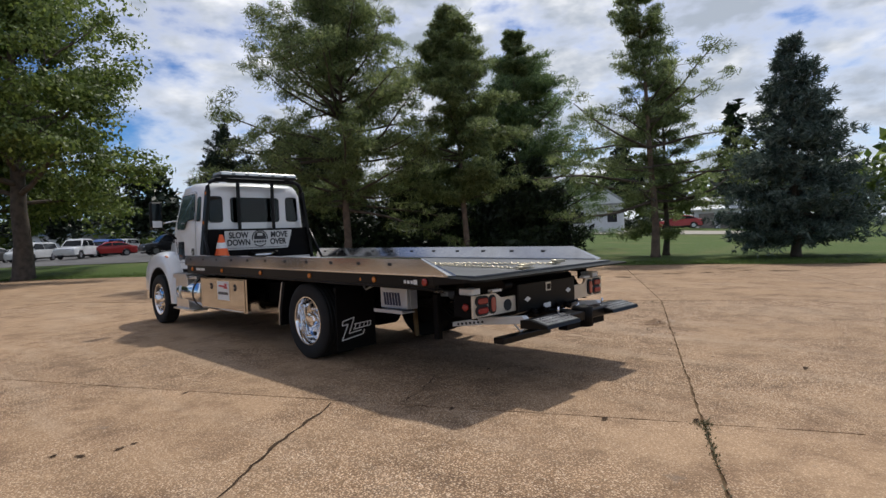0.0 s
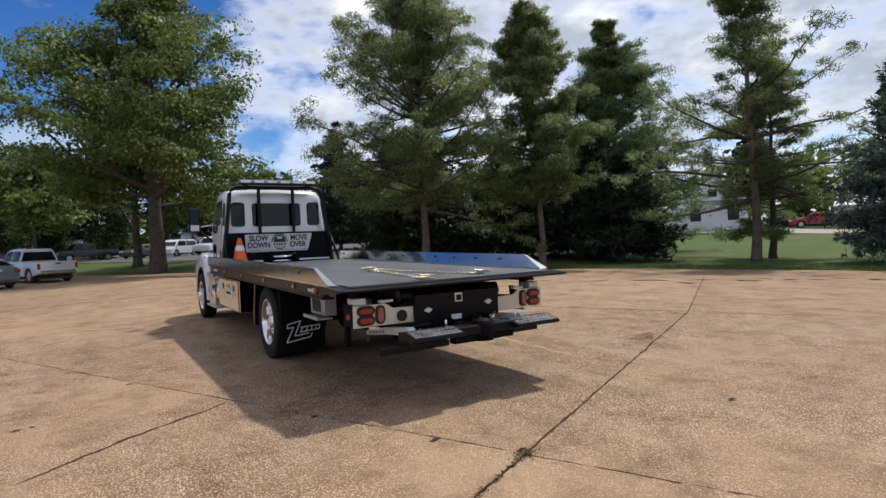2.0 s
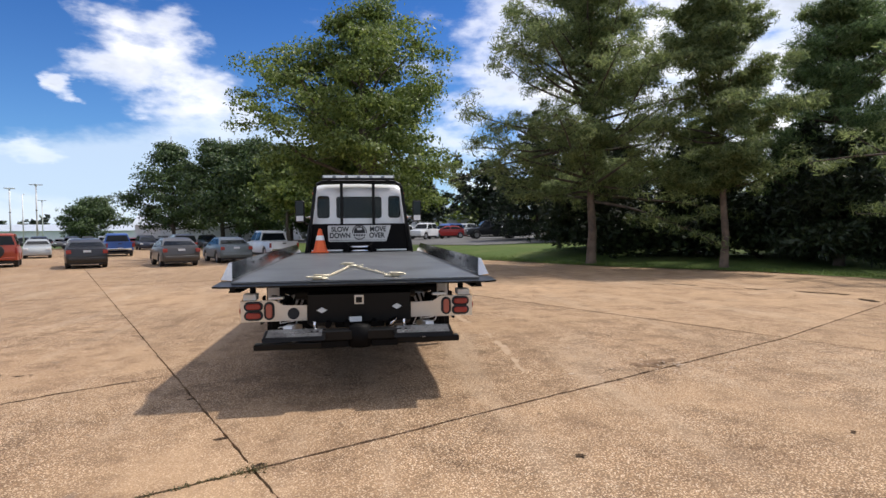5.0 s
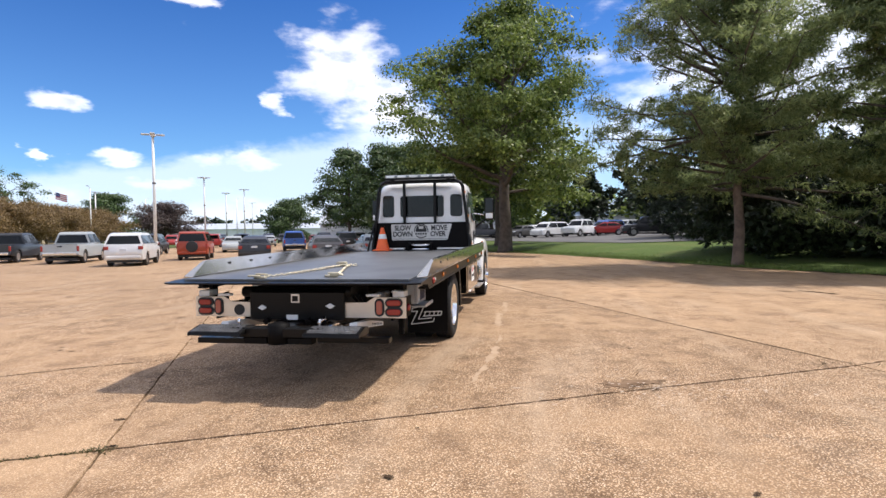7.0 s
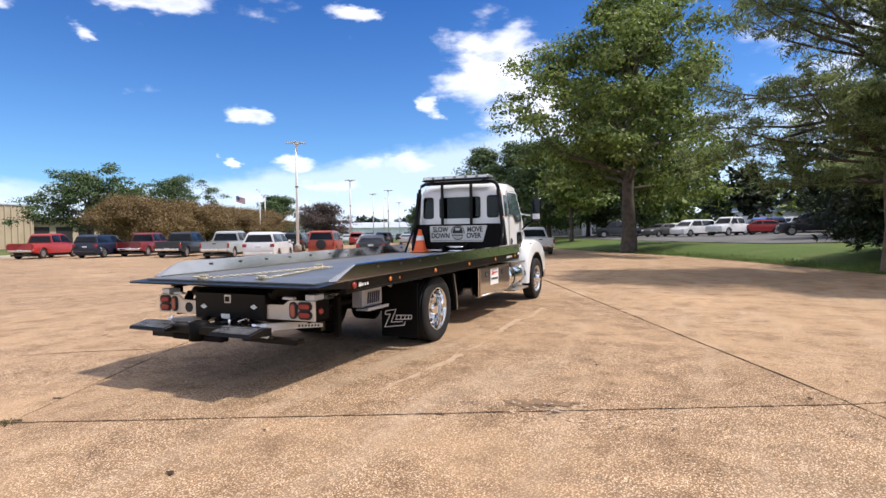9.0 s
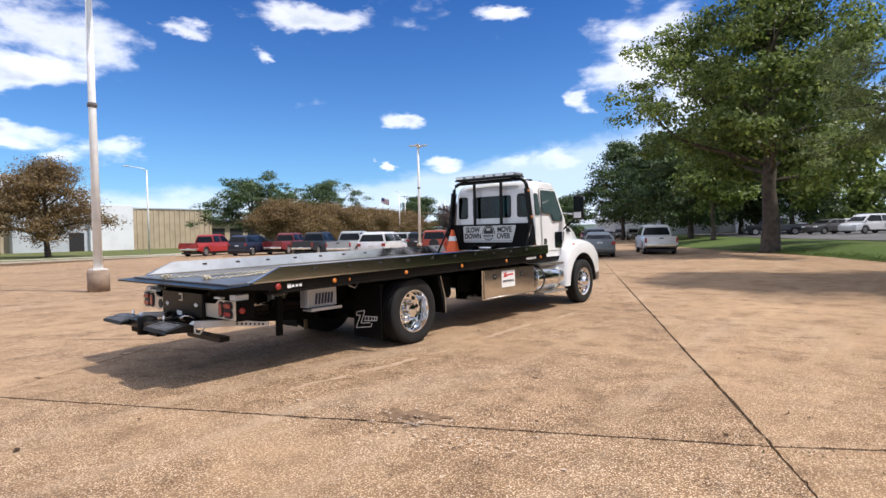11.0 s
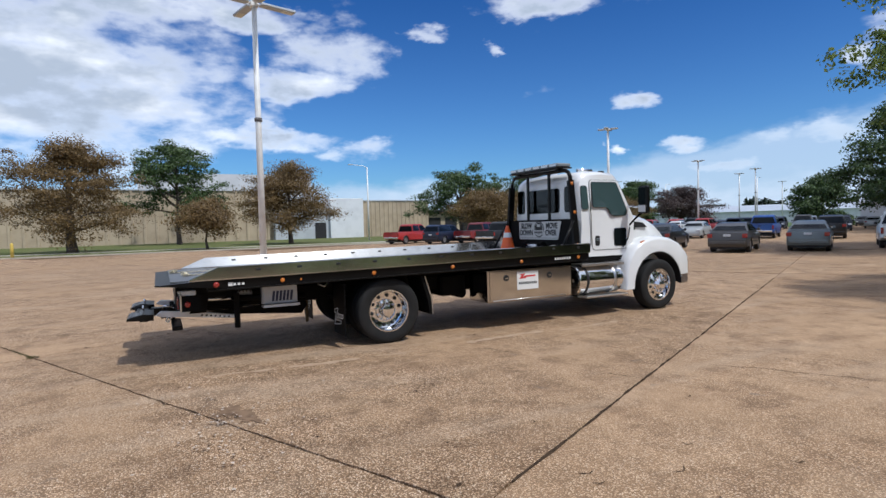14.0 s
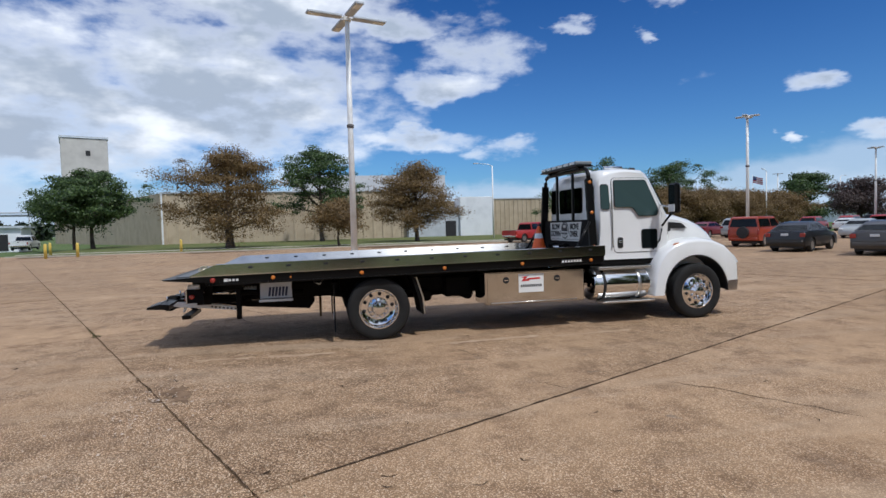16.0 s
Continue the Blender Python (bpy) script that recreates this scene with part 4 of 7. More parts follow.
# ---- buildings, poles and signs of the place ----
PANEL = worn("tan precast panel", (0.50, 0.41, 0.29), (0.40, 0.32, 0.22), 0.85, scale=0.6, fine=18)
GREY_METAL = worn("grey metal cladding", (0.52, 0.55, 0.58), (0.42, 0.45, 0.48), 0.5, scale=0.6, fine=10)
WHITE_METAL = worn("white metal cladding", (0.78, 0.80, 0.82), (0.66, 0.68, 0.70), 0.5, scale=0.7, fine=14)
ROOF_GREY = worn("pale metal roof", (0.62, 0.66, 0.70), (0.5, 0.54, 0.58), 0.4, metal=0.3, scale=0.8, fine=10)
DARK_ROOF = worn("dark roof", (0.14, 0.13, 0.13), (0.09, 0.085, 0.085), 0.8, scale=0.8, fine=10)
DARK_GAP = worn("dark opening", (0.02, 0.02, 0.022), (0.012, 0.012, 0.014), 0.7)
GALV = worn("weathered white pole paint", (0.84, 0.84, 0.82), (0.72, 0.71, 0.68), 0.45, scale=4, fine=30)
RUST_CONC = worn("stained concrete footing", (0.36, 0.27, 0.20), (0.22, 0.16, 0.12), 0.9, scale=4, fine=30)
LENS = material("lamp lens", (0.75, 0.75, 0.70), 0.25)
YELLOW = worn("yellow bollard paint", (0.72, 0.52, 0.10), (0.5, 0.36, 0.08), 0.5, scale=6, fine=30)


def ribbed_wall(name, x, y0, y1, h, parent, mat=PANEL, pitch=1.5, rib=0.35, depth=0.16, thick=0.4):
    """A wall of upright precast panels with proud ribs, facing +X."""
    bm = boxes((x - thick, x, y0, y1, -0.2, h))
    wall = part(name, bm, mat, parent)
    n = int((y1 - y0) / pitch)
    for i in range(n):
        yy = y0 + (i + 0.5) * (y1 - y0) / n
        part("rib", boxes((x - 0.02, x + depth, yy - rib / 2, yy + rib / 2, -0.2, h - 0.02), bev=0.03), mat, wall)
    part("coping", boxes((x - thick - 0.05, x + depth + 0.05, y0 - 0.05, y1 + 0.05, h, h + 0.18)), GREY_METAL, wall)
    return wall


factory = group_at("factory_building", 0, 0, 0)
ribbed_wall("long_wall", -81.5, -23.4, 14.0, 7.7, factory, pitch=1.55)
ribbed_wall("end_wall", -81.0, 28.2, 41.0, 6.1, factory, pitch=0.8, rib=0.22, depth=0.10)
bm = boxes((-82.0, -80.0, 14.0, 22.6, -0.2, 4.9))
part("grey_bay", bm, GREY_METAL, factory, "grey metal loading bay")
part("bay_door", boxes((-80.0, -79.95, 20.2, 22.0, -0.1, 2.6)), DARK_GAP, factory)
part("white_bay", boxes((-83.0, -79.4, 22.6, 28.2, -0.2, 6.5), bev=0.04), WHITE_METAL, factory, "white metal entrance tower")
part("main_body", boxes((-140, -83.1, -23.2, 40.8, -0.2, 6.0)), PANEL, factory)
part("rear_hall", boxes((-150, -104, -5, 26, 6.0, 12.4)), GREY_METAL, factory, "grey upper hall")
side_wall = part("side_wall", prism(bmesh.new(), [(-81.5, -23.45), (-150.0, -65.1), (-150.3, -64.6), (-81.9, -23.0)], "z", -0.2, 7.75), PANEL, factory)
for i in range(22):
    cx, cy = -83.5 - 2.99 * i, -24.67 - 1.82 * i
    part("rib", prism(bmesh.new(), [(cx, cy), (cx - 0.26, cy - 0.16), (cx - 0.34, cy - 0.03), (cx - 0.08, cy + 0.13)], "z", -0.2, 7.6), PANEL, side_wall)
part("downpipe", boxes((-81.5, -81.3, -23.3, -23.1, 0, 7.7)), WHITE_METAL, factory)
part("side_roof", prism(bmesh.new(), [(-82.0, -23.2), (-150.0, -64.8), (-150.0, -23.2)], "z", 6.9, 7.2), DARK_ROOF, factory)
tagged(factory, "long low factory with ribbed tan concrete walls", "factory building")

tower = group_at("silo_tower", -151, -58, 0, 21)
part("shaft", boxes((-6, 6, -5, 5, -0.2, 25.8), bev=0.15), worn("tower concrete", (0.55, 0.53, 0.49), (0.44, 0.42, 0.39), 0.85, scale=0.4, fine=8), tower)
part("parapet", boxes((-6.2, 6.2, -5.2, 5.2, 25.8, 26.3)), ROOF_GREY, tower)
part("window", boxes((6.0, 6.06, 0.2, 1.2, 21.5, 22.8)), DARK_GAP, tower)
part("hatch", boxes((-1, 1, -1, 1, 26.3, 27.0)), ROOF_GREY, tower)
tagged(tower, "tall pale concrete tower behind the factory", "tower")

office = group_at("office_building", 0, 0, 0)
part("wall", boxes((-96, -86, 42, 86, -0.2, 4.2)), PANEL, office)
part("roof", boxes((-97, -85, 41.6, 87, 4.2, 4.7)), DARK_ROOF, office)
for i in range(12):
    part("window", boxes((-86.0, -85.93, 43.5 + 3.5 * i, 46.0 + 3.5 * i, 0.6, 3.2)), DARK_GAP, office)
tagged(office, "low office wing with a dark flat roof", "office building")

shed_far = group_at("low_warehouse", -120, 190, 0, 20)
bm = boxes((-60, 60, -10, 10, -0.2, 4.0))
part("wall", bm, WHITE_METAL, shed_far)
part("roof", prism(bmesh.new(), [(-11, 3.9), (11, 3.9), (0, 6.2)], "x", -60.5, 60.5), ROOF_GREY, shed_far)
tagged(shed_far, "far low warehouse with a pale roof", "warehouse")

gate = group_at("gatehouse", -74, -40, 0, 10)
part("wall", boxes((-2.2, 2.2, -2, 2, -0.2, 2.9), bev=0.03), WHITE_METAL, gate)
part("door", boxes((2.2, 2.24, -0.4, 0.6, 0, 2.1)), DARK_GAP, gate)
part("window", boxes((-1.6, -0.2, -2.03, -1.99, 1.1, 2.1)), DARK_GAP, gate)
part("roof", boxes((-2.6, 2.6, -2.4, 2.4, 2.9, 3.1)), ROOF_GREY, gate)
tagged(gate, "small white gatehouse with a dark door", "gatehouse")
depot = group_at("depot_building", -150, -105, 0, 25)
part("wall", boxes((-8, 8, -30, 30, -0.2, 4.2)), WHITE_METAL, depot)
part("roof", boxes((-8.4, 8.4, -30.5, 30.5, 4.2, 4.7)), ROOF_GREY, depot)
for i in range(5):
    part("door", boxes((8.0, 8.05, -24 + 10 * i, -19 + 10 * i, 0, 3.4)), DARK_GAP, depot)
tagged(depot, "far low white depot building", "building")


gantry = group_at("pipe_gantry", -82.5, -40.3, 0)
part("pipe", tube(bmesh.new(), [(0, 0, 4.8), (6.5, -15.7, 4.8)], 0.16, 10), GREY_METAL, gantry, "grey overhead pipe")
part("pipe", tube(bmesh.new(), [(0.3, 0.1, 5.2), (6.8, -15.6, 5.2)], 0.09, 8), GREY_METAL, gantry)
for k in range(5):
    px, py = 6.5 * (k + 0.2) / 4.4, -15.7 * (k + 0.2) / 4.4
    part("post", tube(bmesh.new(), [(px, py, 0), (px, py, 5.25)], 0.09, 8), GREY_METAL, gantry)
    part("bracket", boxes((px - 0.5, px + 0.5, py - 0.06, py + 0.06, 4.55, 4.64)), GREY_METAL, gantry)
tagged(gantry, "grey overhead pipes carried on slim steel posts", "pipe gantry")


def bollard():
    b = group_at("bollard", -42.3, -12.2, 0)
    bm = bmesh.new()
    lathe(bm, [(0.11, 0.0), (0.11, 1.05), (0.08, 1.12), (0.03, 1.15)], (0, 0, 0), "z", 14)
    part("post", bm, YELLOW, b)
    return tagged(b, "yellow painted steel bollard on the verge", "bollard", "yellow bollards")


bol = bollard()
for x, y in ((-40.2, -19.4), (-38.6, -21.0), (-45.5, -23.5)):
    copy_thing(bol, pose(x, y, 0))
# the verge and its kerb before the factory
bm = bmesh.new()
prism(bm, [(-43.6, -26), (-42.2, -12), (-42.6, 0), (-44.5, 14), (-49, 26), (-56, 34), (-80, 42), (-80, -30)], "z", -0.1, 0.07)
verge = tagged(part("verge_lawn", bm, VERGE), "green grass verge before the factory wall", "lawn", kind="structure")
line = [(-43.6, -26), (-42.2, -12), (-42.6, 0), (-44.5, 14), (-49, 26), (-56, 34)]
bm = bmesh.new()
for (x0, y0), (x1, y1) in zip(line, line[1:]):
    d = Vector((x1 - x0, y1 - y0)).normalized()
    nrm = Vector((d.y, -d.x)) * 0.18
    prism(bm, [(x0, y0), (x1, y1), (x1 + nrm.x, y1 + nrm.y), (x0 + nrm.x, y0 + nrm.y)], "z", -0.1, 0.10)
tagged(part("kerb", bm, worn("kerb concrete", (0.5, 0.44, 0.36), (0.38, 0.33, 0.27), 0.85, scale=2, fine=20)), "pale concrete kerb along the verge", "kerb", kind="structure")
bm = bmesh.new()
for i in range(14):
    prism(bm, [(-48.5, -27 + 4 * i), (-47.2, -27 + 4 * i), (-47.2, -23.06 + 4 * i), (-48.5, -23.06 + 4 * i)], "z", 0.0, 0.09)
tagged(part("footpath", bm, worn("footpath concrete", (0.55, 0.50, 0.43), (0.45, 0.4, 0.34), 0.85, scale=2, fine=20)), "pale concrete footpath through the verge", "footpath", kind="structure")


def light_pole(reach, top, *spot):
    """A tall square-shouldered car park lamp: footing, shaft, collar, four arms with flat heads."""
    p = group_at("lamp_pole", *spot)
    bm = bmesh.new()
    lathe(bm, [(0.30, 0.0), (0.30, 0.62), (0.26, 0.66)], (0, 0, 0), "z", 20)
    part("footing", bm, RUST_CONC, p, "round stained concrete footing")
    part("base_plate", boxes((-0.2, 0.2, -0.2, 0.2, 0.66, 0.69)), GALV, p)
    bm = bmesh.new()
    lathe(bm, [(0.125, 0.69), (0.105, 5.4), (0.085, top - 0.05)], (0, 0, 0), "z", 16)
    part("shaft", bm, GALV, p, "tapered white steel shaft")
    bm = bmesh.new()
    lathe(bm, [(0.10, 5.55), (0.135, 5.57), (0.135, 5.68), (0.10, 5.7)], (0, 0, 0), "z", 16)
    part("collar", bm, DARK_ROOF, p)
    bm = boxes((-0.14, 0.14, -0.14, 0.14, top - 0.1, top + 0.1), bev=0.02)
    part("hub", bm, GALV, p)
    for k in range(4):
        a = radians(14 + 90 * k)
        d = Vector((math.cos(a), math.sin(a), 0))
        bm = tube(bmesh.new(), [Vector((0, 0, top + 0.02)), d * 0.45 + Vector((0, 0, top + 0.04))], 0.035, 6)
        arm = part("arm", bm, GALV, p)
        bm = bmesh.new()
        box(bm, 0.22, reach, -0.17, 0.17, top, top + 0.1, 0.025)
        bmesh.ops.rotate(bm, verts=bm.verts, cent=(0, 0, 0), matrix=Matrix.Rotation(a, 3, "Z"))
        head = part("head", bm, GREY_METAL, p, "flat grey lamp head")
        bm = boxes((reach - 0.5, reach - 0.06, -0.12, 0.12, top - 0.015, top - 0.001))
        bmesh.ops.rotate(bm, verts=bm.verts, cent=(0, 0, 0), matrix=Matrix.Rotation(a, 3, "Z"))
        part("lens", bm, LENS, head)
    return tagged(p, "tall white car park lamp pole with four flat heads", "lamp pole", "car park lamp poles")


light_pole(1.55, 9.7, -12.3, 0.55, 0)
lamp = light_pole(0.82, 9.3, -26.3, 31.0, 0, 20)
for x, y, a in ((-41.0, 61.2, 0), (-53.0, 87.3, 50), (-64.0, 118.0, 10), (-72, 78, 30), (-46.0, 81.0, 10)):
    copy_thing(lamp, pose(x, y, 0, 0, 0, a))


def arm_pole():
    p = group_at("street_lamp", -57.8, 21.2, 0)
    bm = bmesh.new()
    lathe(bm, [(0.12, 0.0), (0.07, 9.2)], (0, 0, 0), "z", 12)
    part("shaft", bm, GALV, p)
    part("arm", tube(bmesh.new(), [(0, 0, 9.1), (0.05, -0.5, 9.35), (0.1, -1.9, 9.45)], 0.04, 6), GALV, p)
    part("head", boxes((-0.02, 0.2, -2.5, -1.85, 9.4, 9.52), bev=0.03), GREY_METAL, p)
    return tagged(p, "slim grey street lamp with one bent arm", "street lamp", "street lamps")


sl = arm_pole()
for x, y, a in ((-66, 70, 30), (-76, 96, 200), (-58, 100, 200)):
    copy_thing(sl, pose(x, y, 0, 0, 0, a))
flag = group_at("flagpole", -94.0, 92.8, 0)
part("pole", lathe(bmesh.new(), [(0.09, 0), (0.05, 11.2)], (0, 0, 0), "z", 10), GALV, flag)
for i in range(7):
    bm = bmesh.new()
    pts = [(0.05 + 0.33 * k, 0.12 * math.sin(k * 0.9), 10.9 - 0.2 * i - 0.09 * k) for k in range(9)]
    for k in range(8):
        a, b = pts[k], pts[k + 1]
        box_pts = [a, b, (b[0], b[1], b[2] - 0.195), (a[0], a[1], a[2] - 0.195)]
        f = [bm.verts.new(q) for q in box_pts]
        bm.faces.new(f).material_index = 1 if (i < 4 and k < 3) else 0
    part("stripe", bm, [material("flag red", (0.5, 0.05, 0.06), 0.8) if i % 2 == 0 else material("flag white", (0.75, 0.73, 0.7), 0.8), material("flag blue", (0.05, 0.07, 0.2), 0.8)], flag)
tagged(flag, "flag with red and white stripes on a tall pole", "flag")

# white house, caravan and garage beyond the lawn
house = group_at("house", 49.5, 28.2, 1.3, 35.6)
SIDING = worn("white siding", (0.72, 0.74, 0.76), (0.62, 0.64, 0.66), 0.6, scale=1, fine=14)
part("wall", boxes((-4.0, 4.0, -5.4, 0.6, -0.6, 2.9)), SIDING, house)
part("roof", prism(bmesh.new(), [(-5.8, 2.7), (1.0, 2.7), (1.0, 2.9), (-2.4, 5.3), (-5.8, 2.9)], "x", -4.4, 4.4), worn("grey shingles", (0.33, 0.34, 0.36), (0.25, 0.26, 0.28), 0.9, scale=1.5, fine=12), house)
part("gable", prism(bmesh.new(), [(-5.4, 2.85), (0.6, 2.85), (-2.4, 4.95)], "x", -4.45, 4.45), SIDING, house)
for yy in (-4.2, -0.9):
    w = part("window", boxes((-4.05, -4.0, yy - 0.5, yy + 0.5, 0.9, 2.1)), DARK_GAP, house)
    part("window_frame", boxes((-4.09, -4.04, yy - 0.6, yy + 0.6, 0.8, 0.9), (-4.09, -4.04, yy - 0.6, yy + 0.6, 2.1, 2.2), (-4.09, -4.04, yy - 0.6, yy - 0.5, 0.9, 2.1), (-4.09, -4.04, yy + 0.5, yy + 0.6, 0.9, 2.1)), WHITE_METAL, w)
part("upper_window", boxes((-4.50, -4.44, -2.8, -2.0, 3.2, 3.9)), DARK_GAP, house)
tagged(house, "white-sided house with a grey gable roof", "house")

van = group_at("caravan", 40.6, 27.3, 1.1, 36)
prof = [(-4.2, 0.55), (3.9, 0.55), (4.4, 0.9), (4.3, 2.2), (3.8, 2.5), (-4.0, 2.5), (-4.35, 2.3), (-4.4, 0.9)]
part("body", prism(bmesh.new(), prof, "x", -1.2, 1.2, bev=0.08, seg=2), WHITE_METAL, van)
for yy in (-2.8, -0.9, 1.8):
    part("window", boxes((-1.24, -1.19, yy - 0.45, yy + 0.45, 1.45, 1.95), bev=0.02), DARK_GAP, van)
part("door", boxes((-1.23, -1.19, 2.6, 3.3, 0.6, 2.2), bev=0.02), GREY_METAL, van)
part("stripe", boxes((-1.225, -1.19, -4.0, 4.0, 1.15, 1.3)), DARK_ROOF, van)
for yy in (-0.6, 0.5):
    for sx in (-1.0, 1.0):
        part("wheel", lathe(bmesh.new(), [(0.2, -0.1), (0.34, -0.1), (0.34, 0.1), (0.2, 0.1)], (sx, yy, 0.34), "x", 18), DARK_ROOF, van)
tagged(van, "white caravan with dark windows beside the house", "caravan")

garage = group_at("garage", 66.6, 17.3, 1.2, 17.5)
part("wall", boxes((-4.4, 4, -1.8, 3.1, -0.9, 2.1)), WHITE_METAL, garage)
part("roof", prism(bmesh.new(), [(-4.8, 1.95), (4.4, 1.95), (4.4, 2.1), (-0.2, 3.6), (-4.8, 2.1)], "y", -2.1, 3.4), WHITE_METAL, garage)
part("annex", boxes((-4.2, 0, -6.7, -1.85, -0.9, 1.9)), GREY_METAL, garage)
for yy in (-0.4, 1.8):
    part("door", boxes((-4.45, -4.4, yy - 0.8, yy + 0.8, -0.9, 1.6)), worn("weathered boards", (0.35, 0.31, 0.28), (0.2, 0.18, 0.16), 0.8, scale=3), garage)
for yy in (-6.0, -4.9, -3.8, -2.7):
    part("opening", boxes((-4.25, -4.2, yy - 0.38, yy + 0.38, -0.9, 1.5)), DARK_GAP, garage)
tagged(garage, "white metal garage with a pale roof and open bays", "garage")
barn = group_at("white_barn", -9.0, 92.0, 1.2, 15)
part("wall", boxes((-4.5, 4.5, -4, 4, -0.8, 3.0)), WHITE_METAL, barn)
part("roof", prism(bmesh.new(), [(-4.8, 2.9), (4.8, 2.9), (0, 5.6)], "y", -4.3, 4.3), ROOF_GREY, barn)
part("window", boxes((1.4, 2.2, -4.06, -4.0, 0.8, 1.6)), DARK_GAP, barn)
tagged(barn, "small white barn with a pale gable roof", "barn")
barn2 = group_at("white_barn", -24, 100, 0.3, 8)
part("wall", boxes((-14, 14, -5, 5, -0.4, 3.4)), WHITE_METAL, barn2)
part("roof", prism(bmesh.new(), [(-5.4, 3.3), (5.4, 3.3), (0, 5.4)], "x", -14.4, 14.4), ROOF_GREY, barn2)
tagged(barn2, "long white barn with a pale roof", "barn")
blue = group_at("blue_roof_hall", 26, 120, 0.8, 0)
part("wall", boxes((-14, 14, -7, 7, -0.4, 4.0)), WHITE_METAL, blue)
part("roof", prism(bmesh.new(), [(-7.6, 3.9), (7.6, 3.9), (0, 7.4)], "x", -14.6, 14.6), worn("blue-grey roof", (0.28, 0.36, 0.48), (0.22, 0.3, 0.4), 0.5, scale=0.6, fine=8), blue)
tagged(blue, "far hall with a blue-grey roof", "hall")

# ---- the rollback truck ----
WHITE = worn("white truck paint", (0.80, 0.80, 0.79), (0.74, 0.74, 0.72), 0.28, scale=1.2, fine=20, coat=0.8, bumpy=0)
BLACK = worn("black gloss paint", (0.004, 0.004, 0.0045), (0.007, 0.0065, 0.006), 0.32, scale=3, fine=30, coat=0.02, bumpy=0, spec=0.18)
BLACK_DULL = worn("black chassis paint", (0.003, 0.003, 0.0033), (0.007, 0.006, 0.0055), 0.6, scale=4, fine=40, spec=0.10)
RUBBER = worn("tyre rubber", (0.005, 0.005, 0.005), (0.012, 0.011, 0.010), 0.85, scale=5, fine=50, bumpy=0.2)
CHROME = worn("chrome", (0.86, 0.86, 0.87), (0.74, 0.74, 0.74), 0.10, metal=1.0, scale=3, fine=25, bumpy=0)
ALU = worn("brushed aluminium", (0.72, 0.71, 0.69), (0.60, 0.58, 0.55), 0.32, metal=1.0, scale=2.5, fine=60, bumpy=0.05)
STAINLESS = worn("polished stainless sheet", (0.58, 0.56, 0.53), (0.50, 0.475, 0.44), 0.06, metal=1.0, scale=2.0, fine=35, bumpy=0.03)
LAMP_PLATE = worn("bright lamp panel", (0.72, 0.66, 0.57), (0.62, 0.55, 0.46), 0.35, metal=0.6, scale=3, fine=30, bumpy=0)
RAIL_ALU = worn("bright rail aluminium", (0.60, 0.595, 0.58), (0.52, 0.51, 0.49), 0.13, metal=1.0, scale=5, fine=40, bumpy=0.0)
DECK = worn("grey steel deck", (0.17, 0.175, 0.18), (0.10, 0.10, 0.104), 0.40, metal=0.4, scale=1.6, fine=30, bumpy=0.08)
GLASS = material("dark cab glass", (0.008, 0.011, 0.012), 0.05, spec=0.32)
# opaque panes; the teal of reflected trees and sky is put into the base colour
SIDE_GLASS = material("door glass with painted teal reflection", (0.045, 0.075, 0.075), 0.05, spec=0.45)
AMBER = material("amber lens", (0.60, 0.19, 0.03), 0.25, coat=0.3)
RED = material("red lens", (0.30, 0.028, 0.02), 0.25, coat=0.3)
RED_PALE = material("pale red lens", (0.42, 0.11, 0.075), 0.25, coat=0.3)
SMOKED = material("smoked lens", (0.20, 0.22, 0.23), 0.2, coat=0.3)
CLEAR = material("clear lens", (0.72, 0.74, 0.76), 0.12, coat=0.5)
SIGN = worn("silver sign face", (0.60, 0.59, 0.56), (0.52, 0.51, 0.48), 0.5, scale=4, fine=30, bumpy=0)
INK = material("black ink", (0.012, 0.012, 0.013), 0.6)
DECAL = worn("white decal", (0.80, 0.80, 0.78), (0.72, 0.72, 0.7), 0.5, scale=6, fine=30, bumpy=0)
DECAL_RED = material("red decal", (0.55, 0.03, 0.03), 0.5)
STRAP = worn("frayed tan strap", (0.20, 0.13, 0.06), (0.12, 0.075, 0.035), 0.9, scale=8, fine=60)
PANEL_GREY = worn("dull grey side panel", (0.55, 0.565, 0.59), (0.42, 0.43, 0.45), 0.4, metal=0.5, scale=4, fine=40, bumpy=0)
BLUEISH = material("louvre shade", (0.02, 0.025, 0.06), 0.5)

truck = group_at("rollback_truck")
tagged(truck, "white rollback tow truck with a long flat steel deck", "tow truck")


def sx(side, a, b):
    """The two x limits, in order, for one side of the truck."""
    return (a * side, b * side) if side > 0 else (b * side, a * side)


# wheels
TYRE_R = 0.468


def tyre_mesh(cx, cy, w=0.125):
    p = [(0.285, -w * 0.82), (0.33, -w * 0.98), (0.40, -w * 1.05), (0.445, -w * 0.96), (TYRE_R, -w * 0.8)]
    for k in range(4):
        g = -w * 0.8 + w * 1.6 * (k + 0.5) / 4
        p += [(TYRE_R, g - 0.016), (TYRE_R - 0.012, g - 0.012), (TYRE_R - 0.012, g + 0.012), (TYRE_R, g + 0.016)]
    p += [(TYRE_R, w * 0.8), (0.445, w * 0.96), (0.40, w * 1.05), (0.33, w * 0.98), (0.285, w * 0.82)]
    return lathe(bmesh.new(), p, (cx, cy, TYRE_R), "x", 44, close=True)


